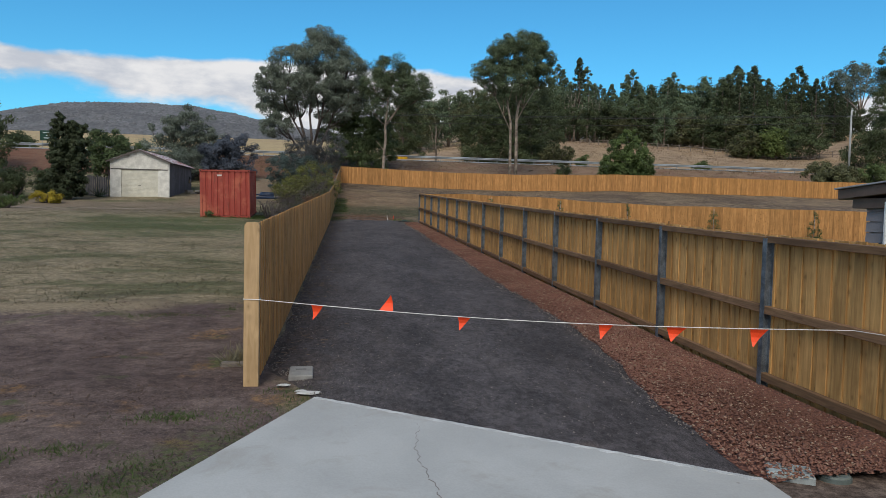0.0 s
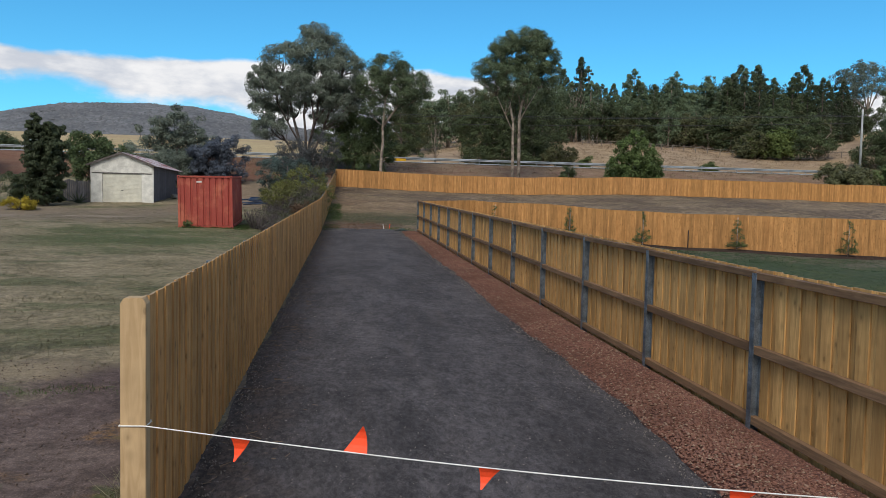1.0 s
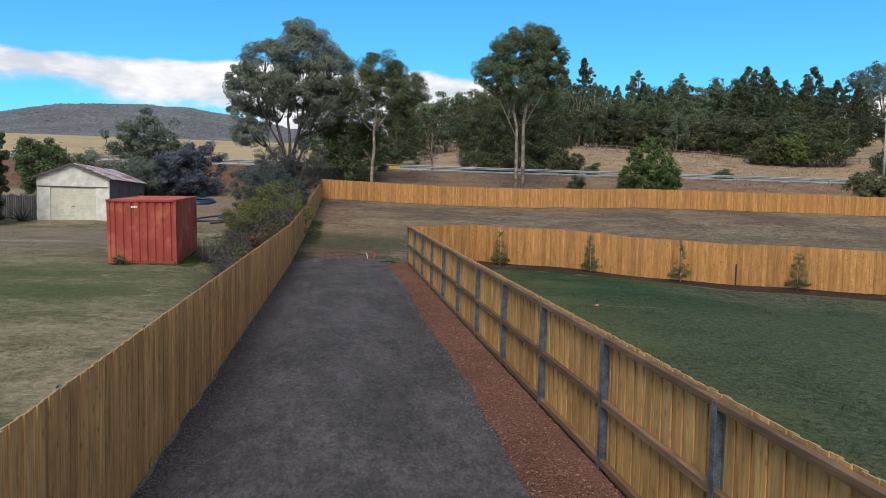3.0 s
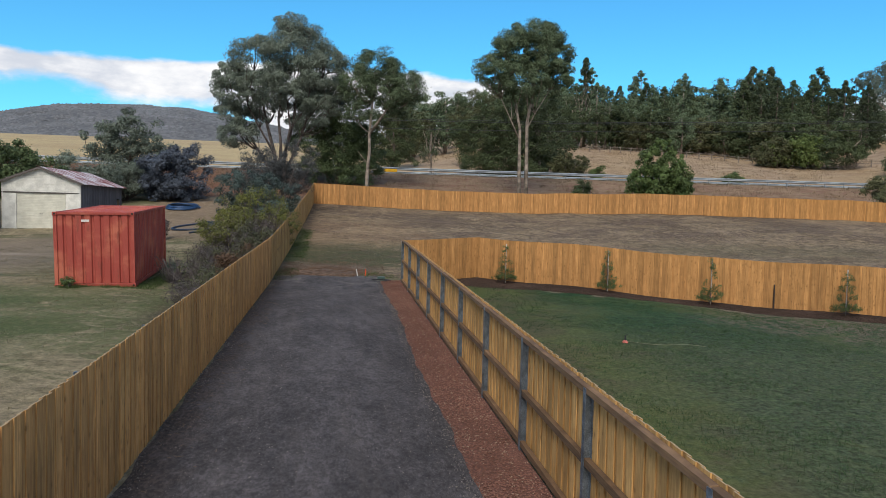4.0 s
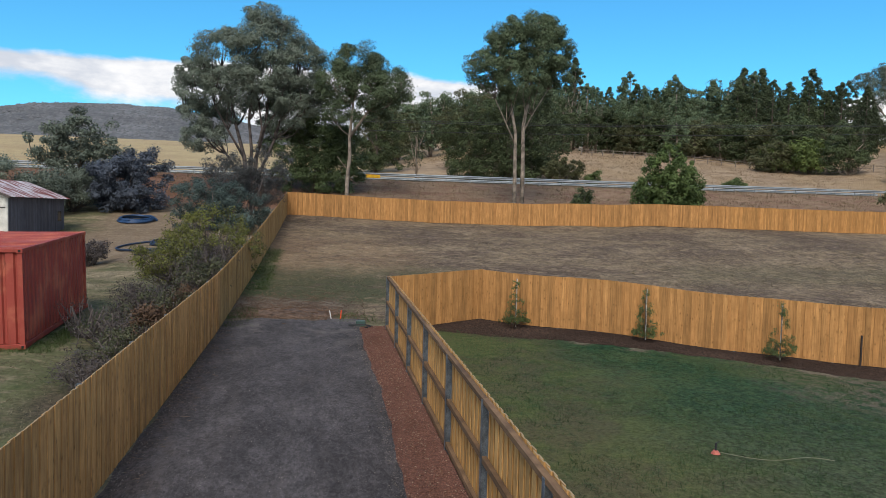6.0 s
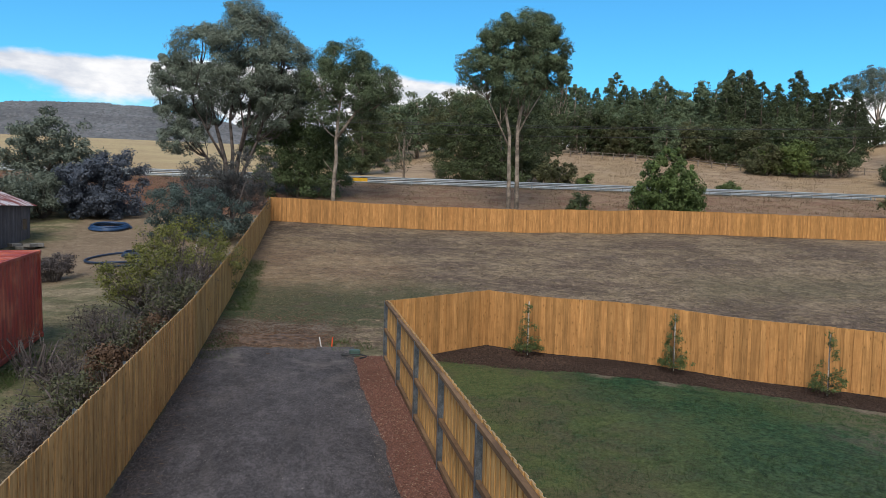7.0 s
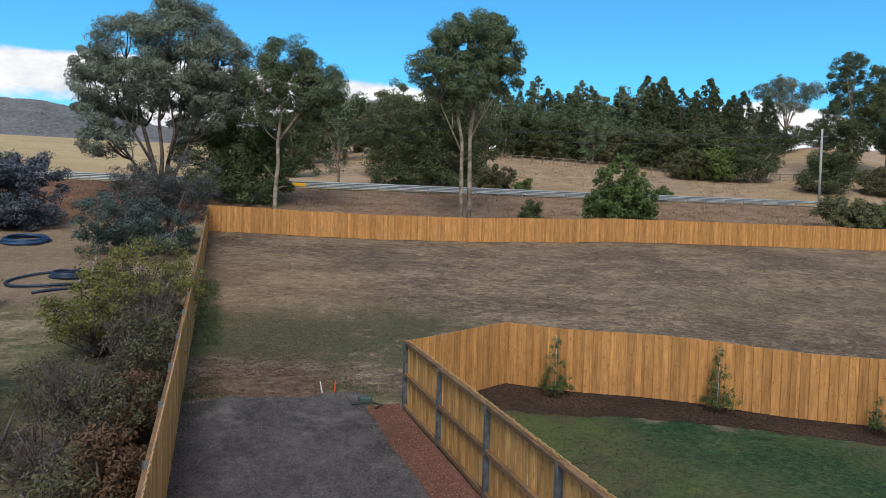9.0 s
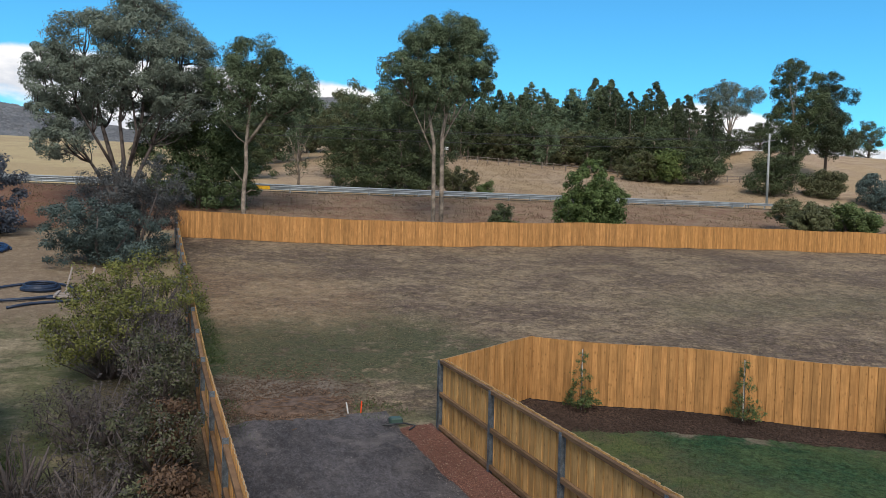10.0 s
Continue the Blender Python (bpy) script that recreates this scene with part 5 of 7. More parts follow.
for row, (d0, n) in enumerate(((164, 24), (180, 27), (202, 29), (232, 29))):
    for k in range(n):
        b = 15.5 + (37.0 - 15.5) * (k + wood_rng.random()) / n
        r = d0 + wood_rng.uniform(-8, 8) + (10 if row == 0 and b > 27 else 0)
        spots.append((r * math.sin(radians(b)), r * math.cos(radians(b)), row, b))
for i, (x, y, row, b) in enumerate(spots):
    if row == 0:
        k = wood_rng.choice((2, 3, 5, 5, 2, 6)) if b < 27 else wood_rng.choice((2, 5, 5, 9, 3))
    elif row == 1:
        k = wood_rng.choice((6, 6, 3, 4, 2, 5)) if b < 22 else wood_rng.choice((2, 4, 3, 1, 5, 6)) if b < 29 else wood_rng.choice((8, 1, 2, 8))
    else:
        k = wood_rng.choice((4, 3, 6, 3, 4, 2)) if b < 21 else wood_rng.choice((4, 1, 3, 2, 3, 4, 5)) if b < 29 else wood_rng.choice((8, 2, 8, 1, 2))
    k = {9: 8, 8: 7}.get(k, k)
    s = wood_rng.uniform(0.92, 1.06) * (0.84, 0.98, 1.10, 1.18)[row] * (1 - 0.2 * float(sstep(b, 32.0, 36.5)))
    s *= 1.2 if k in (2, 3) and row > 1 else 1.0
    m = pose(x, y, ground(x, y) - 0.3, 0, 0, wood_rng.uniform(0, 360)) @ Matrix.Diagonal((s * wood_rng.uniform(0.95, 1.25), s, s, 1))
    if 54 <= i < 54 + 4 * len(kinds) and i % 4 == 2:
        kinds[(i - 54) // 4].matrix_basis = m
    else:
        copy_thing(kinds[k], m)
# dark scrub along the foot of the wood
for i, (x, y, k) in enumerate(((58, 155, 2), (66, 148, 2), (71, 146, 5), (74.5, 142, 2), (78, 140, 2), (79.5, 143, 3), (82, 139, 5), (85, 138, 2), (87, 135, 2), (70, 152, 2), (62, 152, 5), (90, 140, 2), (83, 133.5, 2))):
    g = wood_rng.uniform(0.56, 0.78) * (1.2 if k == 5 else 1.0)
    copy_thing(kinds[k], pose(x, y, ground(x, y) - 0.5, 0, 0, wood_rng.uniform(0, 360)) @ Matrix.Diagonal((g * 1.25, g * 1.2, g, 1)))
# wood behind the road, left of the hill
for i in range(16):
    b = 4.5 + 12.5 * (i + wood_rng.random()) / 16
    r = wood_rng.uniform(140, 180)
    x, y = r * math.sin(radians(b)), r * math.cos(radians(b))
    s = wood_rng.uniform(0.8, 1.05)
    copy_thing(kinds[wood_rng.choice((2, 3, 5, 2))], pose(x, y, ground(x, y) - 0.3, 0, 0, wood_rng.uniform(0, 360)) @ Matrix.Diagonal((s, s, s, 1)))
copy_thing(kinds[6], pose(14.0, 110, ground(14.0, 110) - 0.3, 0, 0, 40) @ Matrix.Diagonal((0.72, 0.72, 0.6, 1)))
for x, y, s in ((80.5, 126.5, 0.8), (77.5, 129.5, 0.7)):
    copy_thing(kinds[8], pose(x, y, ground(x, y) - 0.3, 0, 0, 50 * s) @ Matrix.Diagonal((s, s, s, 1)))
# trees near the pole, where the hillside falls away to open straw
def pole_gum(at, h, w, leafmat, label, seed, crown, clumps, bark=TRUNK, forks=3, leaf=(0.32, 0.15), per=110):
    """Gum whose forked stems carry separate crown lobes, given as (x, z, half width, half height) in shares of w and h."""
    g = np.random.default_rng(seed)
    stems = [stem((0, 0, 0, .3), (.2, 0, h * .3, .22), (0, 0, h * .5, .15))]
    for k in range(forks):
        cx, cz = crown[k % len(crown)][:2]
        stems.append(stem((.1 * k, 0, h * .28, .15), (cx * w * .55, g.normal() * .5, h * (.28 + (cz - .28) * .55), .1), (cx * w, g.normal() * .6, h * cz, .05)))
    lobes = [(cx * w, g.normal() * .25 * w, cz * h, rw * w, rw * w * .8, rh * h) for cx, cz, rw, rh in crown]
    return tree("gum_tree", label, "tree", at, stems, lobes, int(clumps * 1.25), 1.0, per, leaf, bark, leafmat, seed, "trees by the power pole", limbs=30, shell=0.55, inner=0.65, twig=0.04)


UMBRELLA = ((-.75, .80, .34, .10), (-.30, .90, .34, .10), (.25, .92, .36, .10), (.72, .84, .34, .12), (.5, .68, .36, .12), (-.72, .60, .34, .18), (.0, .80, .25, .07))
TALL = ((.1, .93, .42, .07), (-.45, .84, .42, .08), (.62, .85, .5, .10), (-.1, .70, .6, .11), (.6, .62, .7, .13), (-.5, .50, .75, .14), (.4, .38, .8, .14), (-.2, .22, .9, .14))
PINE = ((-.1, .92, .42, .10), (.3, .80, .62, .12), (-.5, .72, .5, .14), (.55, .60, .55, .14), (-.1, .56, .85, .15), (.45, .42, .62, .12), (-.55, .42, .6, .12), (0, .34, .7, .10))
LOW = ((-.5, .50, .6, .34), (.45, .55, .6, .36), (.0, .72, .55, .26), (-.1, .3, .95, .26))
pole_gum((116, 150), 15.5, 7.2, LEAF_GUM2, "tall open gum tree with a pale spreading crown", 90, UMBRELLA, 120, forks=7)
pole_gum((99.5, 118), 22.0, 4.6, LEAF_DARK, "tall dark gum tree beside the power pole", 91, TALL, 280, forks=5, per=120)
pole_gum((112, 122), 19.5, 6.2, LEAF_PINE, "broad dark pine beside the power pole", 92, PINE, 300, TRUNK_DARK, forks=4, per=120)
for i, (x, y, h, w, tone, lab) in enumerate(((89, 112, 7.0, 4.4, LEAF_DARK, "dark bushy tree beside the power pole"), (99.7, 112, 4.6, 3.4, LEAF_OLIVE, "olive bushy tree beside the road"), (84.7, 122, 9.2, 3.6, LEAF_DARK, "dark bushy tree on the open hillside"), (111, 147, 6.0, 5.0, LEAF_DARK, "dark bushy tree on the far paddock"), (123, 148, 6.0, 5.0, LEAF_DARK, "dark bushy tree on the far paddock"), (160, 150, 9.5, 6.0, LEAF_DARK, "dark gum tree on the far paddock"), (106, 106.5, 6.0, 3.4, LEAF_TEAL, "blue-green bushy tree beside the road"), (76, 128, 5.4, 3.0, LEAF_OLIVE, "olive bushy tree at the wood's edge"))):
    pole_gum((x, y), h, w, tone, lab, 94 + i, LOW, 80, TRUNK if i == 2 else TRUNK_DARK, forks=4)


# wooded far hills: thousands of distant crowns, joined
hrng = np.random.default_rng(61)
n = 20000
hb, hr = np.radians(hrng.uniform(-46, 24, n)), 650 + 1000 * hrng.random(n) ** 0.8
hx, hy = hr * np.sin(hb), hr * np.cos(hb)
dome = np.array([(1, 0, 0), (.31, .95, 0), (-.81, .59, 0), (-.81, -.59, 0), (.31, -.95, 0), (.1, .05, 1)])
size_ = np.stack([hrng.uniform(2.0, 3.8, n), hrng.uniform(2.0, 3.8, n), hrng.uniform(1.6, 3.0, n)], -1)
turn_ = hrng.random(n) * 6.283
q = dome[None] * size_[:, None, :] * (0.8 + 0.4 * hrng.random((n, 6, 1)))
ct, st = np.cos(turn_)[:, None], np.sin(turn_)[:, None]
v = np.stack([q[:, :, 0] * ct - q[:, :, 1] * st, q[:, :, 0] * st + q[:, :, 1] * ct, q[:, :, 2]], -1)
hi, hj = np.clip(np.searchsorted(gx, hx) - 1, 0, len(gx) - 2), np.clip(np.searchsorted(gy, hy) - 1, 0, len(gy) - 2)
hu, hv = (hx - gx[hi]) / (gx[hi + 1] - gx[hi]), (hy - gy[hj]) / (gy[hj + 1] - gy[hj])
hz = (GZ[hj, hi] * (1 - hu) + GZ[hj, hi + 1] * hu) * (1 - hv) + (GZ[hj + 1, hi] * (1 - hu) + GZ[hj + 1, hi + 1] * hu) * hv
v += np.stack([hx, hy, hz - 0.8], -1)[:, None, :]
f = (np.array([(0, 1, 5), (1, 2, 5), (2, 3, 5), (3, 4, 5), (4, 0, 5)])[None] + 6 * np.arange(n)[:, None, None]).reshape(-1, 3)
# crown colours are greyed for haze, to sit with the hills below
FAR = Mat("far_wood_hazed_leaf", 0.95, spec=0.05)
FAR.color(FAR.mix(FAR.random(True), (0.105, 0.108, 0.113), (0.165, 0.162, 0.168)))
tagged(part("far_wood", quick_mesh("far_wood", v.reshape(-1, 3), f, FAR.m), None, None), "gum woodland covering the far hills, greyed by haze in its colour", "woodland", kind="stuff")


# ---------------------------------------------------------------- entrance: slab fittings, bunting, bark bed
def scatter_chips(name, pts, size, flat, material, label, category, rng, parent=None):
    """Loose chips as squashed tetrahedra, joined."""
    n = len(pts)
    base = np.array([(1, 0, -.4), (-.5, .87, -.4), (-.5, -.87, -.4), (0, 0, .9)])
    s = size * (0.5 + rng.random((n, 1, 1)))
    q = base[None] * s * np.stack([0.7 + 0.9 * rng.random(n), 0.5 + 0.5 * rng.random(n), flat * (0.6 + 0.8 * rng.random(n))], -1)[:, None, :]
    a, t = rng.random(n) * 6.283, (rng.random(n) - 0.5) * 1.1
    ct, st, ca, sa = np.cos(t)[:, None], np.sin(t)[:, None], np.cos(a)[:, None], np.sin(a)[:, None]
    y, z = q[:, :, 1] * ct - q[:, :, 2] * st, q[:, :, 1] * st + q[:, :, 2] * ct
    x, y = q[:, :, 0] * ca - y * sa, q[:, :, 0] * sa + y * ca
    v = np.stack([x, y, z], -1) + np.asarray(pts)[:, None, :]
    f = (np.array([(0, 1, 3), (1, 2, 3), (2, 0, 3), (0, 2, 1)])[None] + 4 * np.arange(n)[:, None, None]).reshape(-1, 3)
    ob = part(name, quick_mesh(name, v.reshape(-1, 3), f, material), None, parent)
    return tagged(ob, label, category, kind="stuff")


def bed_mesh():
    """Low mound of bark between drive and fence."""
    bm = bmesh.new()
    rows = []
    for y in np.arange(5.0, 43.3, 0.3):
        a = drive_right(y) - 0.03 if y > 5.2 else 3.22 + (5.2 - y) * 0.55
        b = fence_right_x(y) - 0.02
        rows.append([bm.verts.new((a + (b - a) * k / 6, y, ground(a, y) + (0.005, 0.05, 0.065, 0.07, 0.075, 0.08, 0.085)[k] + rng.uniform(-.008, .008))) for k in range(7)])
    for r0, r1 in zip(rows, rows[1:]):
        for k in range(6):
            bm.faces.new((r0[k], r0[k + 1], r1[k + 1], r1[k]))
    return bm


m = Mat("bark_bed", 0.95, spec=0.1)
bcol = m.mix(m.remap(m.voronoi(26.0), 0.1, 0.6), (0.25, 0.118, 0.082), (0.13, 0.062, 0.048))
BED = m.color(m.vary(bcol, m.noise(6, 4), 0.3)).bump(m.voronoi(26.0), 0.8, 0.03).m
tagged(part("bark_bed", bed_mesh(), BED, None), "red-brown bark mulch bed along the fence", "garden bed", kind="structure")
pts = []
for y in np.concatenate([rng.uniform(4.95, 12, 17000), rng.uniform(12, 20, 9000), rng.uniform(20, 43.1, 13000)]):
    a = drive_right(y) - 0.03 if y > 5.2 else 3.22 + (5.2 - y) * 0.55
    b = fence_right_x(y) - 0.03
    x = a + (b - a) * rng.random() ** 0.95 + (rng.normal() * 0.07 if rng.random() < 0.06 else 0)
    pts.append((min(x, b), y, ground(x, y) + 0.035 + 0.04 * min(1, max(0, (x - a) / 0.3)) + rng.random() * 0.015))
scatter_chips("bark_chips", pts, 0.019, 0.4, BARK, "loose red-brown bark chips", "bark", rng)
PEBBLE = leafy("pale_pebble", (0.13, 0.115, 0.105), (0.30, 0.265, 0.235), 0.9)
pts = []
for k in range(9000):
    y = rng.uniform(6.0, 44)
    a, b = drive_left(y), drive_right(y)
    u = rng.random()
    u = u if rng.random() < 0.5 else (0.05 * rng.random() if rng.random() < 0.5 else 1 - 0.05 * rng.random())
    x = a + (b - a) * u
    if y > slab_front(x) + 0.05:
        pts.append((x, y, ground(x, y) + 0.035))
scatter_chips("loose_pebbles", pts, 0.011, 0.8, PEBBLE, "scattered pale pebbles on the drive", "pebbles", rng)

# clods and stones on the bare earth beside the slab
pts = []
for k in range(8000):
    x, y = -9.0 + 8.3 * rng.random() ** 0.7, 2.5 + 11.5 * rng.random()
    if x < -0.35 - (7.61 - y) * 0.444 and (y < 8.0 or x < -1.15):
        pts.append((x, y, ground(x, y) + 0.004))
scatter_chips("earth_clods", pts, 0.011, 0.7, leafy("earth_clod", (0.085, 0.060, 0.050), (0.19, 0.14, 0.115), 0.95), "small clods and stones on bare brown earth", "clods", rng)
pts = [(x, y, ground(x, y) + 0.02) for x, y in zip(np.concatenate([rng.normal(1.3, 1.5, 2600), rng.normal(1.3, 0.9, 2200)]), np.concatenate([rng.normal(46.2, 1.5, 2600), rng.normal(45.2, 0.5, 2200)])) if -0.7 < x < 4.0 and y > 44.35]
scatter_chips("earth_debris", pts, 0.032, 0.5, leafy("bark_debris", (0.070, 0.042, 0.031), (0.25, 0.165, 0.115), 0.95), "scattered bark and earth debris at the drive's end", "debris", rng)
# mulch chips under the saplings
pts = []
for k in range(16000):
    x = 5.0 + 22.5 * rng.random() ** 1.2
    y = 49.02 - 0.565 * x - 0.12 - (1.85 + 0.9 * max(0, min(1, (12 - x) / 6))) * rng.random()
    if x > 8 or y < 43.0 + (x - 4.6) * 0.5:
        pts.append((x, y, ground(x, y) + 0.012))
scatter_chips("mulch_chips", pts, 0.035, 0.5, leafy("dark_mulch_chip", (0.030, 0.020, 0.016), (0.105, 0.066, 0.050), 0.95), "dark brown mulch chips along the lawn fence", "mulch", rng)
# square pit lid by the end post
lid = thing("pit_lid", "square grey concrete pit lid set in the drive edge", "pit lid", pose(-0.46, 8.56, ground(-0.46, 8.56), 0, 0, 2), "pit lids")
bm = bmesh.new()
box(bm, (-0.14, -0.25, -0.05), (0.14, 0.25, 0.06), 0.012)
part("slab", bm, plain("lid_concrete", (0.22, 0.215, 0.205), 0.85, 0, 0.15, 8), lid)
bm = bmesh.new()
box(bm, (-0.06, 0.06, 0.059), (0.06, 0.09, 0.0635), 0.0)
part("lifting_slot", bm, plain("slot_dark", (0.07, 0.07, 0.07)), lid, "dark lifting slot")
# ribbed pale lid and round cover at the other corner
lid = thing("pit_lid", "pale ribbed plastic pit lid beside the bark", "pit lid", pose(3.53, 5.13, ground(3.55, 5.22) - 0.02, 0, 0, -28) @ Matrix.Diagonal((0.78, 0.85, 0.9, 1)), "pit lids")
bm = bmesh.new()
box(bm, (-0.22, -0.16, -0.05), (0.22, 0.16, 0.085), 0.01)
part("frame", bm, plain("lid_pale", (0.26, 0.285, 0.285), 0.6, 0, 0.15, 8), lid)
for k in range(3):
    bm = bmesh.new()
    box(bm, (-0.2 + 0.138 * k, -0.14, 0.084), (-0.2 + 0.138 * k + 0.124, 0.14, 0.092), 0.003)
    part("panel", bm, plain("lid_panel", (0.30, 0.335, 0.335), 0.55, 0, 0.12, 10), lid)
cover = thing("inspection_cover", "round dark green plastic inspection cover", "cover", pose(3.86, 5.06, ground(3.93, 5.12) - 0.06) @ Matrix.Diagonal((0.72, 0.72, 0.9, 1)))
bm = bmesh.new()
bmesh.ops.create_cone(bm, cap_ends=True, segments=32, radius1=0.19, radius2=0.18, depth=0.12, matrix=Matrix.Translation((0, 0, 0.04)))
part("rim", bm, plain("cover_dark", (0.09, 0.11, 0.105), 0.6), cover)
bm = bmesh.new()
bmesh.ops.create_cone(bm, cap_ends=True, segments=32, radius1=0.165, radius2=0.16, depth=0.02, matrix=Matrix.Translation((0, 0, 0.106)))
bmesh.ops.create_cone(bm, cap_ends=True, segments=12, radius1=0.03, radius2=0.025, depth=0.02, matrix=Matrix.Translation((0, 0, 0.12)))
part("lid", bm, plain("cover_lid", (0.15, 0.175, 0.165), 0.6), cover)
# broken mortar near the post
bm = bmesh.new()
for x, y, w, h in ((-0.62, 8.05, 0.09, 0.035), (-0.33, 7.72, 0.16, 0.04), (-0.42, 7.80, 0.08, 0.03)):
    r = bmesh.ops.create_icosphere(bm, subdivisions=2, radius=1.0)
    for v in r["verts"]:
        k = 1 + 0.25 * noise.noise(v.co * 2.3 + Vector((x * 9, y * 7, 0)))
        k *= 1 + 0.35 * noise.noise(v.co * 6.1 + Vector((y, x, 3)))
        v.co = Vector((x + v.co.x * w * 0.8 * k, y + v.co.y * w * 0.4 * k, ground(x, y) + 0.025 + v.co.z * h * 0.4 * k))
tagged(part("mortar_lumps", bm, plain("white_mortar_lump", (0.45, 0.45, 0.44), 0.9, 0, 0.15, 12), None), "spilled white mortar lumps beside the end post", "mortar")
# kerb stone behind the post
bm = bmesh.new()
box(bm, (-1.46, 9.0, ground(-1.3, 9.1) - 0.04), (-1.12, 9.12, ground(-1.3, 9.1) + 0.05), 0.015)
tagged(part("stone_block", bm, plain("block_concrete", (0.17, 0.145, 0.125), 0.9, 0, 0.2, 9), None), "worn grey concrete block beside the fence end", "block")

# white bunting line with orange pennants
bunting = thing("bunting_line", "white cord with orange pennants strung across the drive", "bunting", pose(-0.98, 7.93, 0))
A, B = Vector((0.075, 0.158, 0.985)), Vector((5.78, -1.80, 0.975))


def on_line(t):
    p = A.lerp(B, t)
    p.z -= 0.075 * math.sin(math.pi * t)
    return p


bm = bmesh.new()
tube(bm, [on_line(k / 40) for k in range(41)], [0.004] * 41, 6)
tube(bm, [tuple(B), (5.760, -2.220, 1.003)], [0.004, 0.004], 6)
tube(bm, [(0.079, 0.29, 0.985), (-0.092, 0.29, 0.985), (-0.094, 0.158, 0.99), (0.078, 0.158, 0.985), (0.081, 0.285, 0.98)], [0.005] * 5, 5)
part("cord", bm, plain("white_cord", (0.72, 0.70, 0.66), 0.8), bunting)
ORANGE = plain("orange_pennant", (0.85, 0.075, 0.02), 0.55, 0, 0.1, 6)
for t, up, w, h in ((0.113, -1, .13, .16), (0.241, 1, .15, .17), (0.382, -1, .13, .14), (0.622, -1, .14, .15), (0.735, -1, .19, .15), (0.862, -1, .16, .18)):
    bm = bmesh.new()
    p = on_line(t)
    d = (B - A).normalized()
    n = Vector((-d.y, d.x, 0))
    rows = []
    for i in range(5):
        f = i / 4
        ww = w * (1 - f) * 0.5 + 0.004
        c = p + Vector((0, 0, up * h * f)) + n * (0.035 * math.sin(f * 3.0)) + d * (0.05 * f * up)
        rows.append([c - d * ww - n * 0.001, c + d * ww - n * 0.001, c + d * ww + n * 0.001, c - d * ww + n * 0.001])
    vv = [[bm.verts.new(q) for q in r] for r in rows]
    for r0, r1 in zip(vv, vv[1:]):
        for k in range(4):
            bm.faces.new((r0[k], r0[(k + 1) % 4], r1[(k + 1) % 4], r1[k]))
    bm.faces.new(vv[0])
    bm.faces.new(vv[-1][::-1])
    part("pennant", bm, ORANGE, bunting, "orange plastic pennant")


# ---------------------------------------------------------------- shipping container
m = Mat("rusty_red_paint", 0.6, spec=0.35)
n1, n2 = m.noise(1.1, 5, 0.6), m.noise(7, 5, 0.6, m.mapped((1, 1, 0.25)))
c = m.mix(m.remap(n1, 0.45, 0.66), (0.30, 0.052, 0.038), (0.42, 0.115, 0.070))
c = m.mix(m.remap(n2, 0.56, 0.72, 0, 0.7), c, (0.17, 0.045, 0.03))
RED = m.color(c).bump(n2, 0.2, 0.004).m
con = thing("shipping_container", "short red corrugated steel shipping container on the grass", "container", pose(-4.84, 38.88, 1.34, 2.3, -1.0, 3.6))
CW, CL, CH = 2.5, 6.05, 2.52   # width runs towards -x, length towards +y


def corrugated(bm, length, z0, z1, depth, pitch, m):
    """Trapezoid-ribbed sheet along x from 0 to length."""
    xs, n = [], int(round(length / pitch))
    p = length / n
    for k in range(n):
        for f, d in ((0.0, 0), (0.60, 0), (0.72, -depth), (0.90, -depth)):
            xs.append(((k + f) * p, d))
    xs.append((length, 0))
    prev = None
    for x, d in xs:
        ring = [bm.verts.new(m @ Vector((x, d, z0))), bm.verts.new(m @ Vector((x, d, z1))), bm.verts.new(m @ Vector((x, d + 0.004, z1))), bm.verts.new(m @ Vector((x, d + 0.004, z0)))]
        if prev:
            for k in range(4):
                bm.faces.new((prev[k], prev[(k + 1) % 4], ring[(k + 1) % 4], ring[k]))
        prev = ring


for nm, L, M_ in (("front_panel", CW - 0.2, pose(-CW + 0.1, 0.04, 0)), ("side_panel", CL - 0.2, pose(-0.04, 0.1, 0, 0, 0, 90)),
                  ("side_panel", CL - 0.2, pose(-CW + 0.04, CL - 0.1, 0, 0, 0, -90)), ("back_panel", CW - 0.2, pose(-0.1, CL - 0.04, 0, 0, 0, 180))):
    bm = bmesh.new()
    corrugated(bm, L, 0.14, CH - 0.09, -0.045, 0.29, M_)
    part(nm, bm, RED, con)
bm = bmesh.new()
box(bm, (-CW + 0.02, 0.02, CH - 0.06), (-0.02, CL - 0.02, CH - 0.025), 0.005)
roof = part("roof", bm, RED, con, "faded pinkish red roof sheet")
for k in range(15):
    y = 0.25 + k * (CL - 0.5) / 14.6
    bm = bmesh.new()
    box(bm, (-CW + 0.12, y, CH - 0.03), (-0.12, y + 0.14, CH - 0.008), 0.008)
    part("roof_rib", bm, RED, roof)
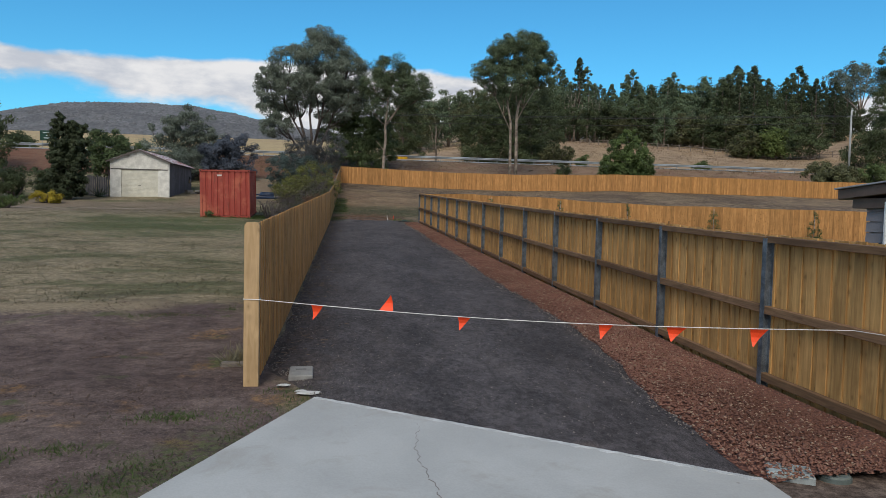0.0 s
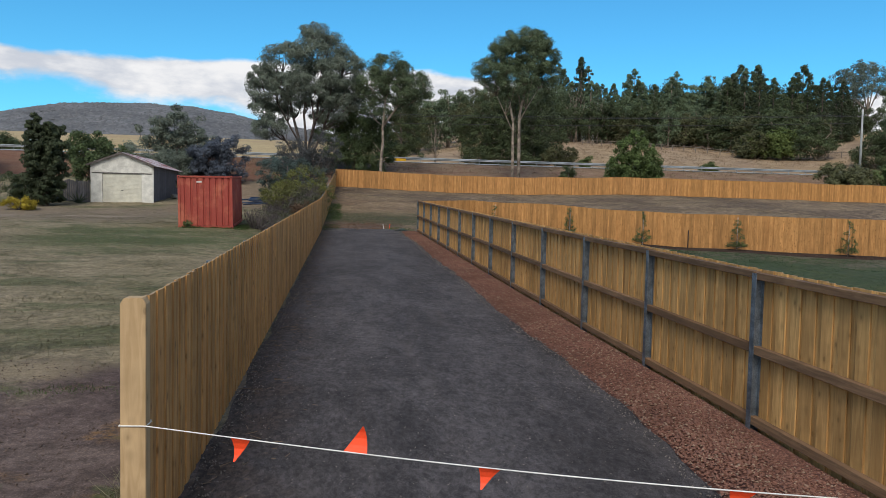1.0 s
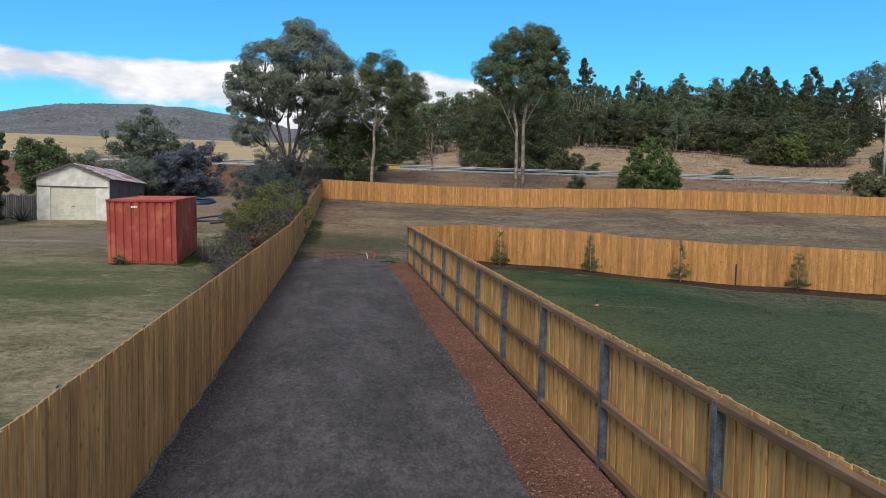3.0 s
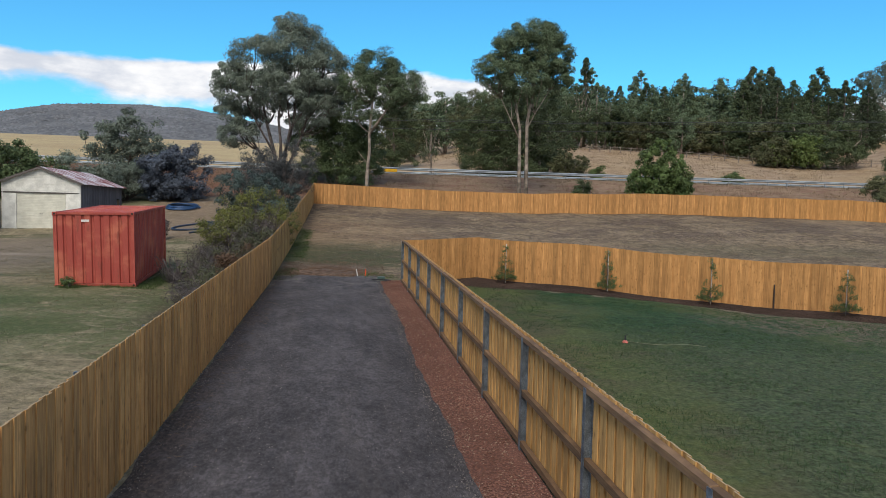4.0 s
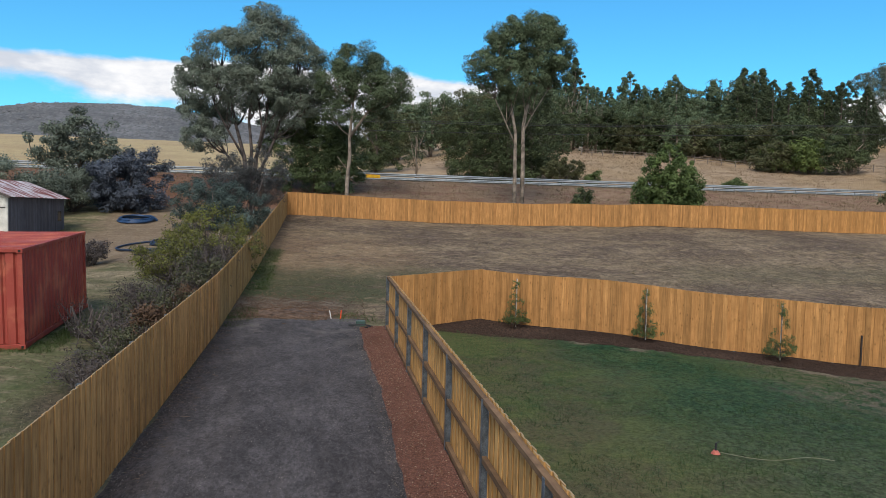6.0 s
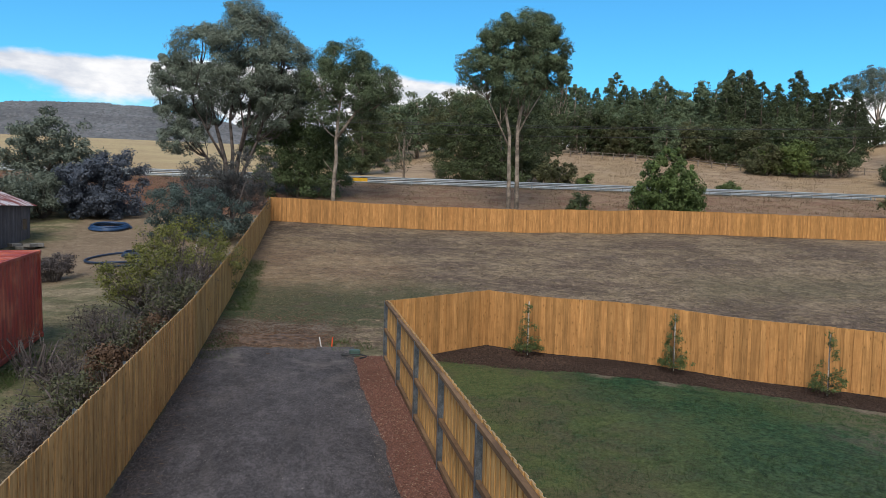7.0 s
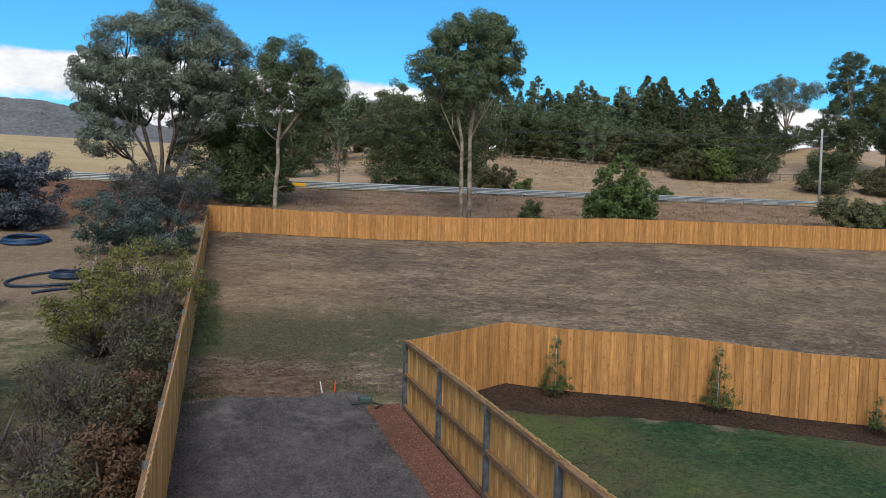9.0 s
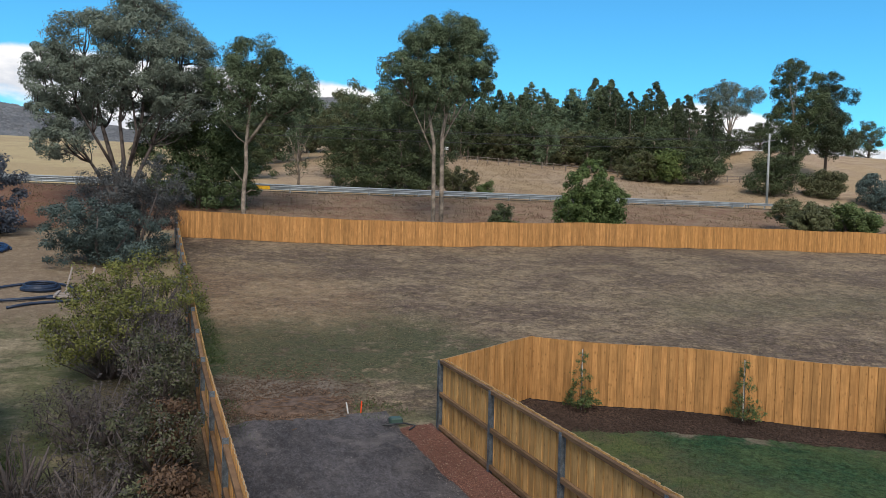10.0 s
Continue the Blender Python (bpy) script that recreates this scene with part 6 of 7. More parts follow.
for x in (-CW + 0.055, -0.055):
    for y in (0.055, CL - 0.055):
        bm = bmesh.new()
        box(bm, (x - 0.055, y - 0.055, 0.0), (x + 0.055, y + 0.055, CH), 0.006)
        part("corner_post", bm, RED, con)
        for z in (0.0, CH - 0.115):
            bm = bmesh.new()
            box(bm, (x - 0.075, y - 0.075, z), (x + 0.075, y + 0.075, z + 0.118), 0.01)
            ca = part("corner_casting", bm, RED, con)
            bm = bmesh.new()
            sy = -0.079 if y < 1 else 0.069
            box(bm, (x - 0.03, y + sy, z + 0.03), (x + 0.03, y + sy + 0.01, z + 0.09), 0.003)
            part("casting_hole", bm, plain("hole_black", (0.012, 0.01, 0.01)), ca, "dark oval casting hole")
for z in (0.0, CH - 0.09):
    for lo, hi in (((-CW + .1, 0.005, z), (-.1, .06, z + .13 if z == 0 else CH - .005)), ((-CW + .1, CL - .06, z), (-.1, CL - .005, z + .13 if z == 0 else CH - .005)),
                   ((-.06, .1, z), (-.005, CL - .1, z + .13 if z == 0 else CH - .005)), ((-CW + .005, .1, z), (-CW + .06, CL - .1, z + .13 if z == 0 else CH - .005))):
        bm = bmesh.new()
        box(bm, lo, hi, 0.006)
        part("side_beam", bm, RED, con)
bm = bmesh.new()
box(bm, (-CW + 0.86, 0.028, CH - 0.33), (-CW + 1.10, 0.034, CH - 0.25))
part("faded_label", bm, plain("label_white", (0.6, 0.55, 0.52), 0.7), con, "small worn white label")


# ---------------------------------------------------------------- garage shed
SHED = pose(-13.98, 60.8, 0, 0, 0, -0.5)
shed_z = ground(-15.5, 60.6) - 0.03
shed = thing("garage_shed", "weathered white garage with rusty gable roof and grey, shade-darkened side wall", "shed", SHED @ pose(0, 0, shed_z))
SW, SL, EH, AH = 4.54, 8.3, 2.86, 3.76
WHITE = plain("chalky_white_board", (0.60, 0.585, 0.54), 0.85, 0, 0.16, 2.0)
WHITE2 = plain("cream_roller_door", (0.56, 0.54, 0.46), 0.7, 0, 0.1, 2.0)
# weathered grey boards; the shade of the unlit walls is in this colour
GREYB = wood("shaded_weathered_board", (0.13, 0.125, 0.14), (0.07, 0.068, 0.08), (14, 14, 1.2), knots=False)
m = Mat("rusty_roof_iron", 0.6, 0.2)
n1 = m.noise(1.2, 5, 0.65, m.mapped((0.5, 2.6, 0.5)))
ROOF = m.color(m.mix(m.remap(n1, 0.44, 0.56), (0.55, 0.52, 0.54), (0.19, 0.050, 0.040))).m
for nm, lo, hi in (("front_wall", (-SW, 0, 0), (-SW + .85, .12, 2.25)), ("front_wall", (-.85, 0, 0), (0, .12, 2.25))):
    bm = bmesh.new()
    box(bm, lo, hi, 0.006)
    part(nm, bm, WHITE, shed)
bm = bmesh.new()
a = [bm.verts.new(v) for v in ((-SW, -0.03, 2.28), (0, -0.03, 2.28), (0, -0.03, EH), (-SW / 2, -0.03, AH), (-SW, -0.03, EH))]
f = bm.faces.new(a)
r = bmesh.ops.extrude_face_region(bm, geom=[f])
bmesh.ops.translate(bm, verts=[v for v in r["geom"] if isinstance(v, bmesh.types.BMVert)], vec=(0, 0.12, 0))
part("gable", bm, WHITE, shed, "white boarded gable")
for k in range(6):
    z = 2.36 + k * 0.2
    half = SW / 2 if z < EH else SW / 2 * (AH - z) / (AH - EH)
    bm = bmesh.new()
    box(bm, (-SW / 2 - half + .04, -0.045, z), (-SW / 2 + half - .04, -0.03, z + 0.185), 0.003)
    part("gable_board", bm, WHITE, shed)
bm = bmesh.new()
box(bm, (-SW + .86, 0.06, 0.01), (-.86, 0.09, 2.24), 0.004)
dr = part("roller_door", bm, WHITE2, shed, "closed cream roller door")
for k in range(22):
    bm = bmesh.new()
    box(bm, (-SW + .87, 0.04, 0.02 + k * 0.1), (-.87, 0.064, 0.115 + k * 0.1), 0.006)
    part("slat", bm, WHITE2, dr)
bm = bmesh.new()
box(bm, (-SW / 2 - .1, 0.015, 0.92), (-SW / 2 + .1, 0.04, 0.955), 0.004)
part("door_handle", bm, plain("handle_dark", (0.05, 0.05, 0.05)), dr)
bm = bmesh.new()
box(bm, (-SW + .1, -0.02, 2.2), (-.1, 0.10, 2.3), 0.006)
part("lintel", bm, plain("lintel_dark", (0.09, 0.08, 0.075)), shed, "dark weathered lintel")
for x in (-SW, 0.0):
    for k in range(44):
        bm = bmesh.new()
        y = 0.14 + k * (SL - .2) / 44
        box(bm, (x - 0.03 + (0.008 if k % 2 else 0), y, 0), (x, y + (SL - .2) / 44 - 0.008, EH - 0.02 + 0.02 * (k % 3)), 0.003)
        part("wall_board", bm, GREYB, shed)
bm = bmesh.new()
box(bm, (-SW, SL - .1, 0), (0, SL, EH))
part("back_wall", bm, GREYB, shed)
bm = bmesh.new()
box(bm, (-0.035, 0.02, 0), (0.03, 0.12, EH), 0.004)
part("corner_trim", bm, WHITE, shed)
for y0 in (7.0,):
    bm = bmesh.new()
    box(bm, (0.0, y0, 1.35), (0.035, y0 + 0.75, 2.1), 0.004)
    wn_ = part("window", bm, GREYB, shed, "small grey-framed window")
    bm = bmesh.new()
    box(bm, (0.03, y0 + .07, 1.42), (0.04, y0 + .68, 2.03))
    part("pane", bm, plain("dark_glass", (0.03, 0.035, 0.04), 0.15, 0, 0.05), wn_)
for sgn in (-1, 1):
    bm = bmesh.new()
    run = math.hypot(SW / 2 + .3, AH - EH + .12)
    ang = math.atan2(AH - EH, SW / 2)
    M_ = pose(-SW / 2, -0.25, AH + 0.08, 0, 0, 0) @ (Matrix.Identity(4) if sgn > 0 else Matrix.Diagonal((-1, 1, 1, 1))) @ Matrix.Rotation(ang, 4, "Y")
    prev = None
    cols = 60
    for k in range(cols + 1):
        y = (SL + .5) * k / cols
        h = 0.018 * math.cos(k * math.pi)
        ring = [bm.verts.new(M_ @ Vector(p)) for p in ((0, y, h), (run, y, h), (run, y, h - .006), (0, y, h - .006))]
        if prev:
            for j in range(4):
                bm.faces.new((prev[j], prev[(j + 1) % 4], ring[(j + 1) % 4], ring[j]))
        prev = ring
    part("roof_sheet", bm, ROOF, shed, "rusted corrugated iron roof slope")
bm = bmesh.new()
for sgn in (-1, 1):
    vs = box(bm, (0, -0.02, -0.09), (math.hypot(SW / 2 + .25, AH - EH + .1), 0.02, 0.02), 0.0)
    ang = math.atan2(AH - EH, SW / 2)
    M_ = pose(-SW / 2, -0.24, AH + 0.06) @ (Matrix.Identity(4) if sgn > 0 else Matrix.Diagonal((-1, 1, 1, 1))) @ Matrix.Rotation(ang, 4, "Y")
    for v in vs:
        v.co = M_ @ v.co
part("barge_board", bm, plain("barge_dark", (0.10, 0.085, 0.08)), shed, "dark weathered barge boards")
# rubble beside the shed
pile = thing("slab_pile", "small pile of grey slabs beside the shed", "slab pile", pose(-12.7, 65.3, ground(-12.7, 65.3)))
RUB = plain("rubble_grey", (0.17, 0.16, 0.15), 0.9, 0, 0.25, 4)
for k in range(9):
    bm = bmesh.new()
    box(bm, (-.3, -.2, -.05), (.3, .2, .14), 0.02, pose((rng.random() - .5) * 1.3, (rng.random() - .5) * 1.3, 0.15 * (k % 2), 0, 0, rng.random() * 180))
    part("slab", bm, RUB, pile)
# old paling screen left of the shed, its shade given by the dark board colour
scr = thing("timber_screen", "weathered timber paling screen beside the shed, coloured dark for shade", "screen", pose(-21.1, 60.9, ground(-20, 60.9)))
for k in range(18):
    bm = bmesh.new()
    box(bm, (k * 0.14, 0, -0.1), (k * 0.14 + 0.115, 0.02, 1.5 + 0.18 * rng.random()), 0.003)
    part("paling", bm, GREYB, scr)

# ---------------------------------------------------------------- neighbour's house at the edge of the lawn
house = thing("house", "single-storey house with grey weatherboards and a brown fascia", "house", pose(8.0, 10.75, 0))
WB = plain("mauve_grey_weatherboard", (0.235, 0.215, 0.225), 0.7, 0, 0.1, 2.5)
BRN = plain("dark_brown_fascia", (0.135, 0.094, 0.074), 0.55, 0, 0.15, 3)
bm = bmesh.new()
box(bm, (0.19, -12.0, -0.1), (9.0, -0.52, 2.3))
part("wall", bm, WB, house)
for k in range(14):
    bm = bmesh.new()
    vs = box(bm, (0.15, -12.0, 0.02 + k * 0.165), (0.19, -0.50, 0.175 + k * 0.165))
    for v in vs:
        if v.co.z < 0.05 + k * 0.165 and v.co.x < 0.17:
            v.co.x -= 0.014
    part("weatherboard", bm, WB, house)
    bm = bmesh.new()
    box(bm, (0.15, -0.522, 0.02 + k * 0.165), (9.0, -0.50, 0.175 + k * 0.165), 0.003)
    part("weatherboard", bm, WB, house)
bm = bmesh.new()
box(bm, (0.08, -12.0, 2.2), (9.0, -0.25, 2.36), 0.006)
part("soffit_beam", bm, BRN, house)
bm = bmesh.new()
vs = box(bm, (0.0, -12.4, 2.34), (9.5, 0.0, 2.50), 0.008)
for v in vs:
    v.co.z += -v.co.y * 0.075
part("fascia", bm, BRN, house)
bm = bmesh.new()
vs = box(bm, (-0.04, -12.45, 2.504), (9.55, 0.04, 2.53), 0.004)
for v in vs:
    v.co.z += -v.co.y * 0.075
part("roof", bm, plain("grey_steel_roof", (0.33, 0.33, 0.35), 0.5, 0.2), house)
bm = bmesh.new()
tube(bm, [(0.09, -1.0, 2.3), (0.09, -1.0, 2.1), (0.09, -1.0, 0.0)], [0.045, 0.045, 0.045], 10)
part("downpipe", bm, plain("white_pipe", (0.72, 0.72, 0.72), 0.4), house, "white downpipe")

# ---------------------------------------------------------------- lawn: saplings, stakes, sprinkler
for i, (x, y, s) in enumerate(((8.95, 43.3, 1.0), (12.75, 41.3, 1.0), (16.0, 39.0, 1.05), (20.1, 36.9, 1.0), (24.3, 34.3, 1.05))):
    rngs = np.random.default_rng(200 + i)
    sap = thing("sapling", "thin green sapling tied to a stake in the mulch", "sapling", pose(x, y, ground(x, y)), "saplings along the fence")
    bm = bmesh.new()
    tube(bm, [(0, 0, -.05), (.02, .01, .7), (-.02, 0, 1.25), (.03, 0, 1.75 * s)], [.011, .009, .006, .003], 6)
    cl, rd = [], []
    for k in range(62):
        z = 0.25 + (1.4 * s) * rngs.random() ** 2.7
        rr = 0.50 * max(0.02, 1 - (z - 0.25) / (1.5 * s)) ** 1.1 + 0.05
        a = rngs.random() * 6.283
        p = (rr * math.cos(a) * rngs.uniform(.4, 1), rr * math.sin(a) * rngs.uniform(.4, 1), z)
        tube(bm, [(0, 0, z - .15), p], [.004, .002], 4)
        cl.append(p)
        rd.append(0.10 + 0.04 * rngs.random())
    part("trunk", bm, TWIG, sap, smooth=True)
    v, f = leaves(cl, rd, 30, 0.065, 0.028, rngs, (1, 1, 1), 0.1, 0.2)
    part("foliage", quick_mesh("foliage", v, f, LEAF_GREEN), None, sap)
    stake = thing("timber_stake", "pale timber stake supporting a sapling", "stake", pose(x + 0.07, y + 0.1, ground(x, y)), "sapling stakes")
    bm = bmesh.new()
    box(bm, (-.014, -.014, -.1), (.014, .014, 1.68), 0.003)
    part("shaft", bm, plain("stake_pale", (0.50, 0.47, 0.42), 0.8), stake)
bm = bmesh.new()
box(bm, (-.022, -.022, -.1), (.022, .022, .95), 0.004, pose(18.3, 38.5, ground(18.3, 38.5)))
tagged(part("garden_stake", bm, plain("stake_black", (0.04, 0.03, 0.025), 0.8), None), "short dark timber stake by the fence", "stake")
spr = thing("sprinkler", "small red and black lawn sprinkler on the grass", "sprinkler", pose(9.47, 31.42, ground(9.47, 31.42)))
bm = bmesh.new()
bmesh.ops.create_cone(bm, cap_ends=True, segments=14, radius1=0.085, radius2=0.04, depth=0.06, matrix=Matrix.Translation((0, 0, 0.04)))
part("base", bm, plain("sprinkler_red", (0.45, 0.12, 0.09), 0.5), spr, "faded red plastic base")
bm = bmesh.new()
tube(bm, [(0, 0, .06), (0, 0, .2), (.06, 0, .23)], [.02, .02, .012], 8)
part("nozzle", bm, plain("sprinkler_black", (0.03, 0.03, 0.035), 0.5), spr)
bm = bmesh.new()
tube(bm, [(9.5 + k * 0.13, 31.4 - 0.25 * math.sin(k * 0.35) - k * 0.05, ground(9.5 + k * .13, 31.3) + 0.05) for k in range(16)], [0.007] * 16, 6)
tagged(part("garden_hose", bm, plain("hose_pale", (0.16, 0.16, 0.10), 0.6), None), "thin pale garden hose lying on the lawn", "hose")

# ---------------------------------------------------------------- head of the drive
for nm, x, y, col, lab, lean in (("survey_peg", 2.76, 44.5, (0.70, 0.70, 0.70), "thin white survey peg standing in the gravel", 12), ("survey_peg", 3.08, 44.45, (0.85, 0.10, 0.03), "thin orange survey peg standing in the gravel", -4)):
    ob = thing(nm, lab, "peg", pose(x, y, ground(x, y), 0, lean * -1, 20), "survey pegs")
    bm = bmesh.new()
    box(bm, (-.015, -.012, -.15), (.015, .012, .31), 0.003)
    part("shaft", bm, plain("peg_white" if lean > 0 else "peg_orange", col, 0.6), ob)
tap = thing("water_meter", "dark green water meter box with a loop of pipe", "water meter", pose(3.72, 43.55, ground(3.7, 43.5)))
bm = bmesh.new()
box(bm, (-.16, -.12, -.04), (.16, .12, .16), 0.03)
part("box", bm, plain("meter_green", (0.05, 0.085, 0.075), 0.5), tap)
bm = bmesh.new()
tube(bm, [(-.4, -.2, .05), (-.15, -.28, .07), (.15, -.25, .06), (.35, -.5, .05), (.1, -.75, .05)], [.022] * 5, 7)
part("pipe", bm, plain("pipe_black", (0.025, 0.027, 0.03), 0.5), tap)

# earth and stick heap at the end of the drive
bm = bmesh.new()
for k in range(70):
    a = (0.6 + 2.2 * rng.random(), 45.0 + 0.9 * rng.normal() * 0.5)
    L, d = 0.15 + 0.45 * rng.random(), rng.random() * 3.14
    z = ground(*a) + 0.05 + 0.22 * math.exp(-((a[0] - 1.5) / .9) ** 2 - ((a[1] - 45.2) / .5) ** 2)
    tube(bm, [(a[0], a[1], z), (a[0] + L * math.cos(d), a[1] + L * math.sin(d), z + 0.06 * rng.normal())], [.012, .006], 4)
heap = tagged(part("stick_litter", bm, plain("stick_brown", (0.14, 0.085, 0.055), 0.9), None), "dry sticks and bark litter at the end of the drive", "litter", kind="stuff")
bm = bmesh.new()
r = bmesh.ops.create_grid(bm, x_segments=30, y_segments=18, size=1.0)
for v in r["verts"]:
    x, y = 1.5 + v.co.x * 1.7, 45.35 + v.co.y * 0.85
    k = max(0.0, 1 - v.co.x ** 2 - v.co.y ** 2)
    v.co = Vector((x, y, ground(x, y) - 0.03 + 0.13 * k + 0.12 * k * noise.noise(Vector((x * 3, y * 3, 0)))))
tagged(part("earth_mound", bm, plain("earth_brown", (0.105, 0.070, 0.052), 0.95, 0, 0.45, 5.0), None, smooth=True), "low heap of brown earth at the end of the drive", "earth")

# ---------------------------------------------------------------- yard clutter: pipe coils and timber
PIPE = plain("black_poly_pipe", (0.020, 0.032, 0.062), 0.4, 0, 0.15, 3)
PIPE_BLUE = plain("blue_poly_pipe", (0.022, 0.055, 0.13), 0.4, 0, 0.15, 3)


def coil(label, x, y, r, turns, thick, rise, seed):
    rg = random.Random(seed)
    ob = thing("pipe_coil", label, "pipe coil", pose(x, y, ground(x, y)), "pipe coils")
    bm = bmesh.new()
    n = int(turns * 26)
    pts = []
    for k in range(n + 1):
        a = k / 26 * 6.283
        rr = r * (1 + 0.04 * math.sin(a * 1.7 + seed)) * (1 - 0.18 * (k / n if turns > 1.5 else 0))
        px, py = rr * math.cos(a), rr * math.sin(a)
        pts.append((px, py, ground(x + px, y + py) - ground(x, y) + thick + rise * (k / n) + 0.01 * math.sin(a * 3)))
    tube(bm, pts, [thick] * len(pts), 7)
    part("pipe", bm, PIPE_BLUE if turns > 4.5 else PIPE, ob, smooth=True)
    return ob


coil("large blue-black poly pipe coil lying flat in the yard", -10.3, 72.5, 1.25, 5.0, 0.055, 0.24, 1)
coil("single wide loop of black poly pipe on the grass", -6.7, 60.9, 1.75, 1.0, 0.06, 0.05, 2)
coil("small thick coil of black poly pipe on the grass", -6.2, 61.4, 0.72, 4.0, 0.055, 0.2, 3)
for i, (a, b) in enumerate((((-6.9, 57.9), (-4.3, 59.2)), ((-6.6, 59.3), (-4.0, 59.9)))):
    bm = bmesh.new()
    pts = []
    for k in range(9):
        x, y = a[0] + (b[0] - a[0]) * k / 8, a[1] + (b[1] - a[1]) * k / 8 + 0.12 * math.sin(k * 0.8 + i)
        pts.append((x, y, ground(x, y) + 0.07))
    tube(bm, pts, [0.055] * 9, 8)
    tagged(part("poly_pipe", bm, PIPE, None, smooth=True), "straight length of black poly pipe on the grass", "pipe", "loose pipes")
rack = thing("pallet", "broken grey timber pallet lying on the grass", "pallet", pose(-4.9, 59.8, ground(-4.9, 59.8)))
GT = plain("grey_timber", (0.20, 0.165, 0.14), 0.85, 0, 0.2, 6)
GT_PALE = plain("pale_grey_timber", (0.30, 0.26, 0.235), 0.85, 0, 0.2, 6)
for lo, hi in (((-.6, .0, .1), (1.3, .13, .19)), ((-.6, -.6, .06), (1.3, -.47, .15)), ((-.56, -.8, .15), (-.45, .9, .22)), ((.1, -.8, .15), (.2, .8, .22))):
    bm = bmesh.new()
    box(bm, lo, hi, 0.006)
    part("slat", bm, GT_PALE, rack)
for x in (-.3, .55, 1.5):
    bm = bmesh.new()
    tube(bm, [(x, .6, 0), (x + .28, .75, 1.2)], [.045, .04], 6)
    part("leg", bm, GT_PALE, rack)

# spiky garden plant beside the shed
yuc = thing("yucca_plant", "dark green spiky yucca plant beside the shed", "plant", pose(-19.1, 60.0, ground(-19.1, 60.0)))
YUC = plain("yucca_green", (0.035, 0.05, 0.03), 0.6)
for k in range(22):
    bm = bmesh.new()
    a_, t_ = k * 2.4, 0.25 + 0.9 * (k / 22)
    L = 0.9 + 0.25 * math.sin(k * 1.7)
    p = [(0.03 * math.cos(a_) + L * f_ * math.sin(t_) * math.cos(a_), 0.03 * math.sin(a_) + L * f_ * math.sin(t_) * math.sin(a_), L * f_ * math.cos(t_) - 0.25 * f_ * f_ * t_) for f_ in (0, .4, .75, 1)]
    tube(bm, p, [.03, .035, .022, .004], 4)
    part("leaf", bm, YUC, yuc)

# ---------------------------------------------------------------- power pole, wires and road sign
pole = thing("power_pole", "grey timber power pole with a crossarm beside the road", "power pole", pose(78.3, 103.0, 10.09), "power poles")
bm = bmesh.new()
tube(bm, [(0, 0, -1.0), (0, 0, 4.5), (0, 0, 9.0)], [.17, .15, .12], 12)
part("shaft", bm, plain("pole_grey", (0.36, 0.37, 0.37), 0.8, 0, 0.15, 1), pole, smooth=True)
bm = bmesh.new()
box(bm, (-.06, -1.0, 7.9), (.06, 1.0, 8.02), 0.01)
part("crossarm", bm, plain("arm_grey", (0.25, 0.24, 0.23), 0.8), pole)
for y in (-.85, -.3, .3, .85):
    bm = bmesh.new()
    bmesh.ops.create_cone(bm, cap_ends=True, segments=8, radius1=.05, radius2=.035, depth=.16, matrix=Matrix.Translation((0, y, 8.1)))
    part("insulator", bm, plain("insulator_grey", (0.16, 0.16, 0.16), 0.5), pole)
copy_thing(pole, pose(149.8, 146, ground(149.8, 146) - 2.5, 0, 0, 35))
copy_thing(pole, pose(1.0, 106, ground(1.0, 106) - 1.0, 0, 0, 8))
WIRE = plain("wire_dark", (0.03, 0.03, 0.032), 0.6)
for i, (dy, dz) in enumerate(((-.85, 0), (.85, 0), (0.3, -1.1))):
    bm = bmesh.new()
    z0, z1 = 18.15 + dz, ground(1.0, 106) + 7.15 + dz
    pts = []
    for k in range(31):
        t = k / 30
        pts.append((78.3 - 77.3 * t, 103 + dy + 3 * t, z0 + (z1 - z0) * t - 0.45 * math.sin(math.pi * t)))
    tube(bm, pts, [0.03] * 31, 5)
    tagged(part("power_line", bm, WIRE, None), "thin dark power line strung along the road", "power line", "power lines")
sign = thing("road_sign", "dark green road sign on two posts beside the road", "road sign", pose(-35.1, 92.3, 8.2))
bm = bmesh.new()
box(bm, (-.95, -.03, 1.0), (.95, .0, 2.2), 0.02)
panel = part("panel", bm, plain("sign_green", (0.012, 0.05, 0.035), 0.5), sign)
for z, w in ((1.95, 1.2), (1.6, .5), (1.3, 1.0)):
    bm = bmesh.new()
    box(bm, (-w / 2, -.036, z - .06), (w / 2, -.031, z + .06))
    part("bar", bm, plain("sign_pale", (0.35, 0.42, 0.42), 0.5), panel, "pale unreadable bar of lettering")
for x in (-.7, .7):
    bm = bmesh.new()
    tube(bm, [(x, .02, -.2), (x, .02, 2.1)], [.04, .04], 8)
    part("post", bm, RAILSTEEL, sign)

# low post-and-wire fence on the far hillside
wf = thing("wire_fence", "old grey post and rail fence across the straw hillside", "fence", pose(0, 0, 0))
prev = None
for k in range(34):
    x = 48 + k * 1.9
    y = 143 - 0.42 * (x - 48) + 3 * math.sin(k * 0.2)
    z = ground(x, y)
    bm = bmesh.new()
    box(bm, (x - .07, y - .07, z - .2), (x + .07, y + .07, z + 1.15), 0.01)
    part("post", bm, GT, wf)
    if prev:
        for h in (0.55, 1.0):
            bm = bmesh.new()
            tube(bm, [(prev[0], prev[1], prev[2] + h), (x, y, z + h)], [.045, .045], 5)
            part("rail", bm, GT, wf)
    prev = (x, y, z)


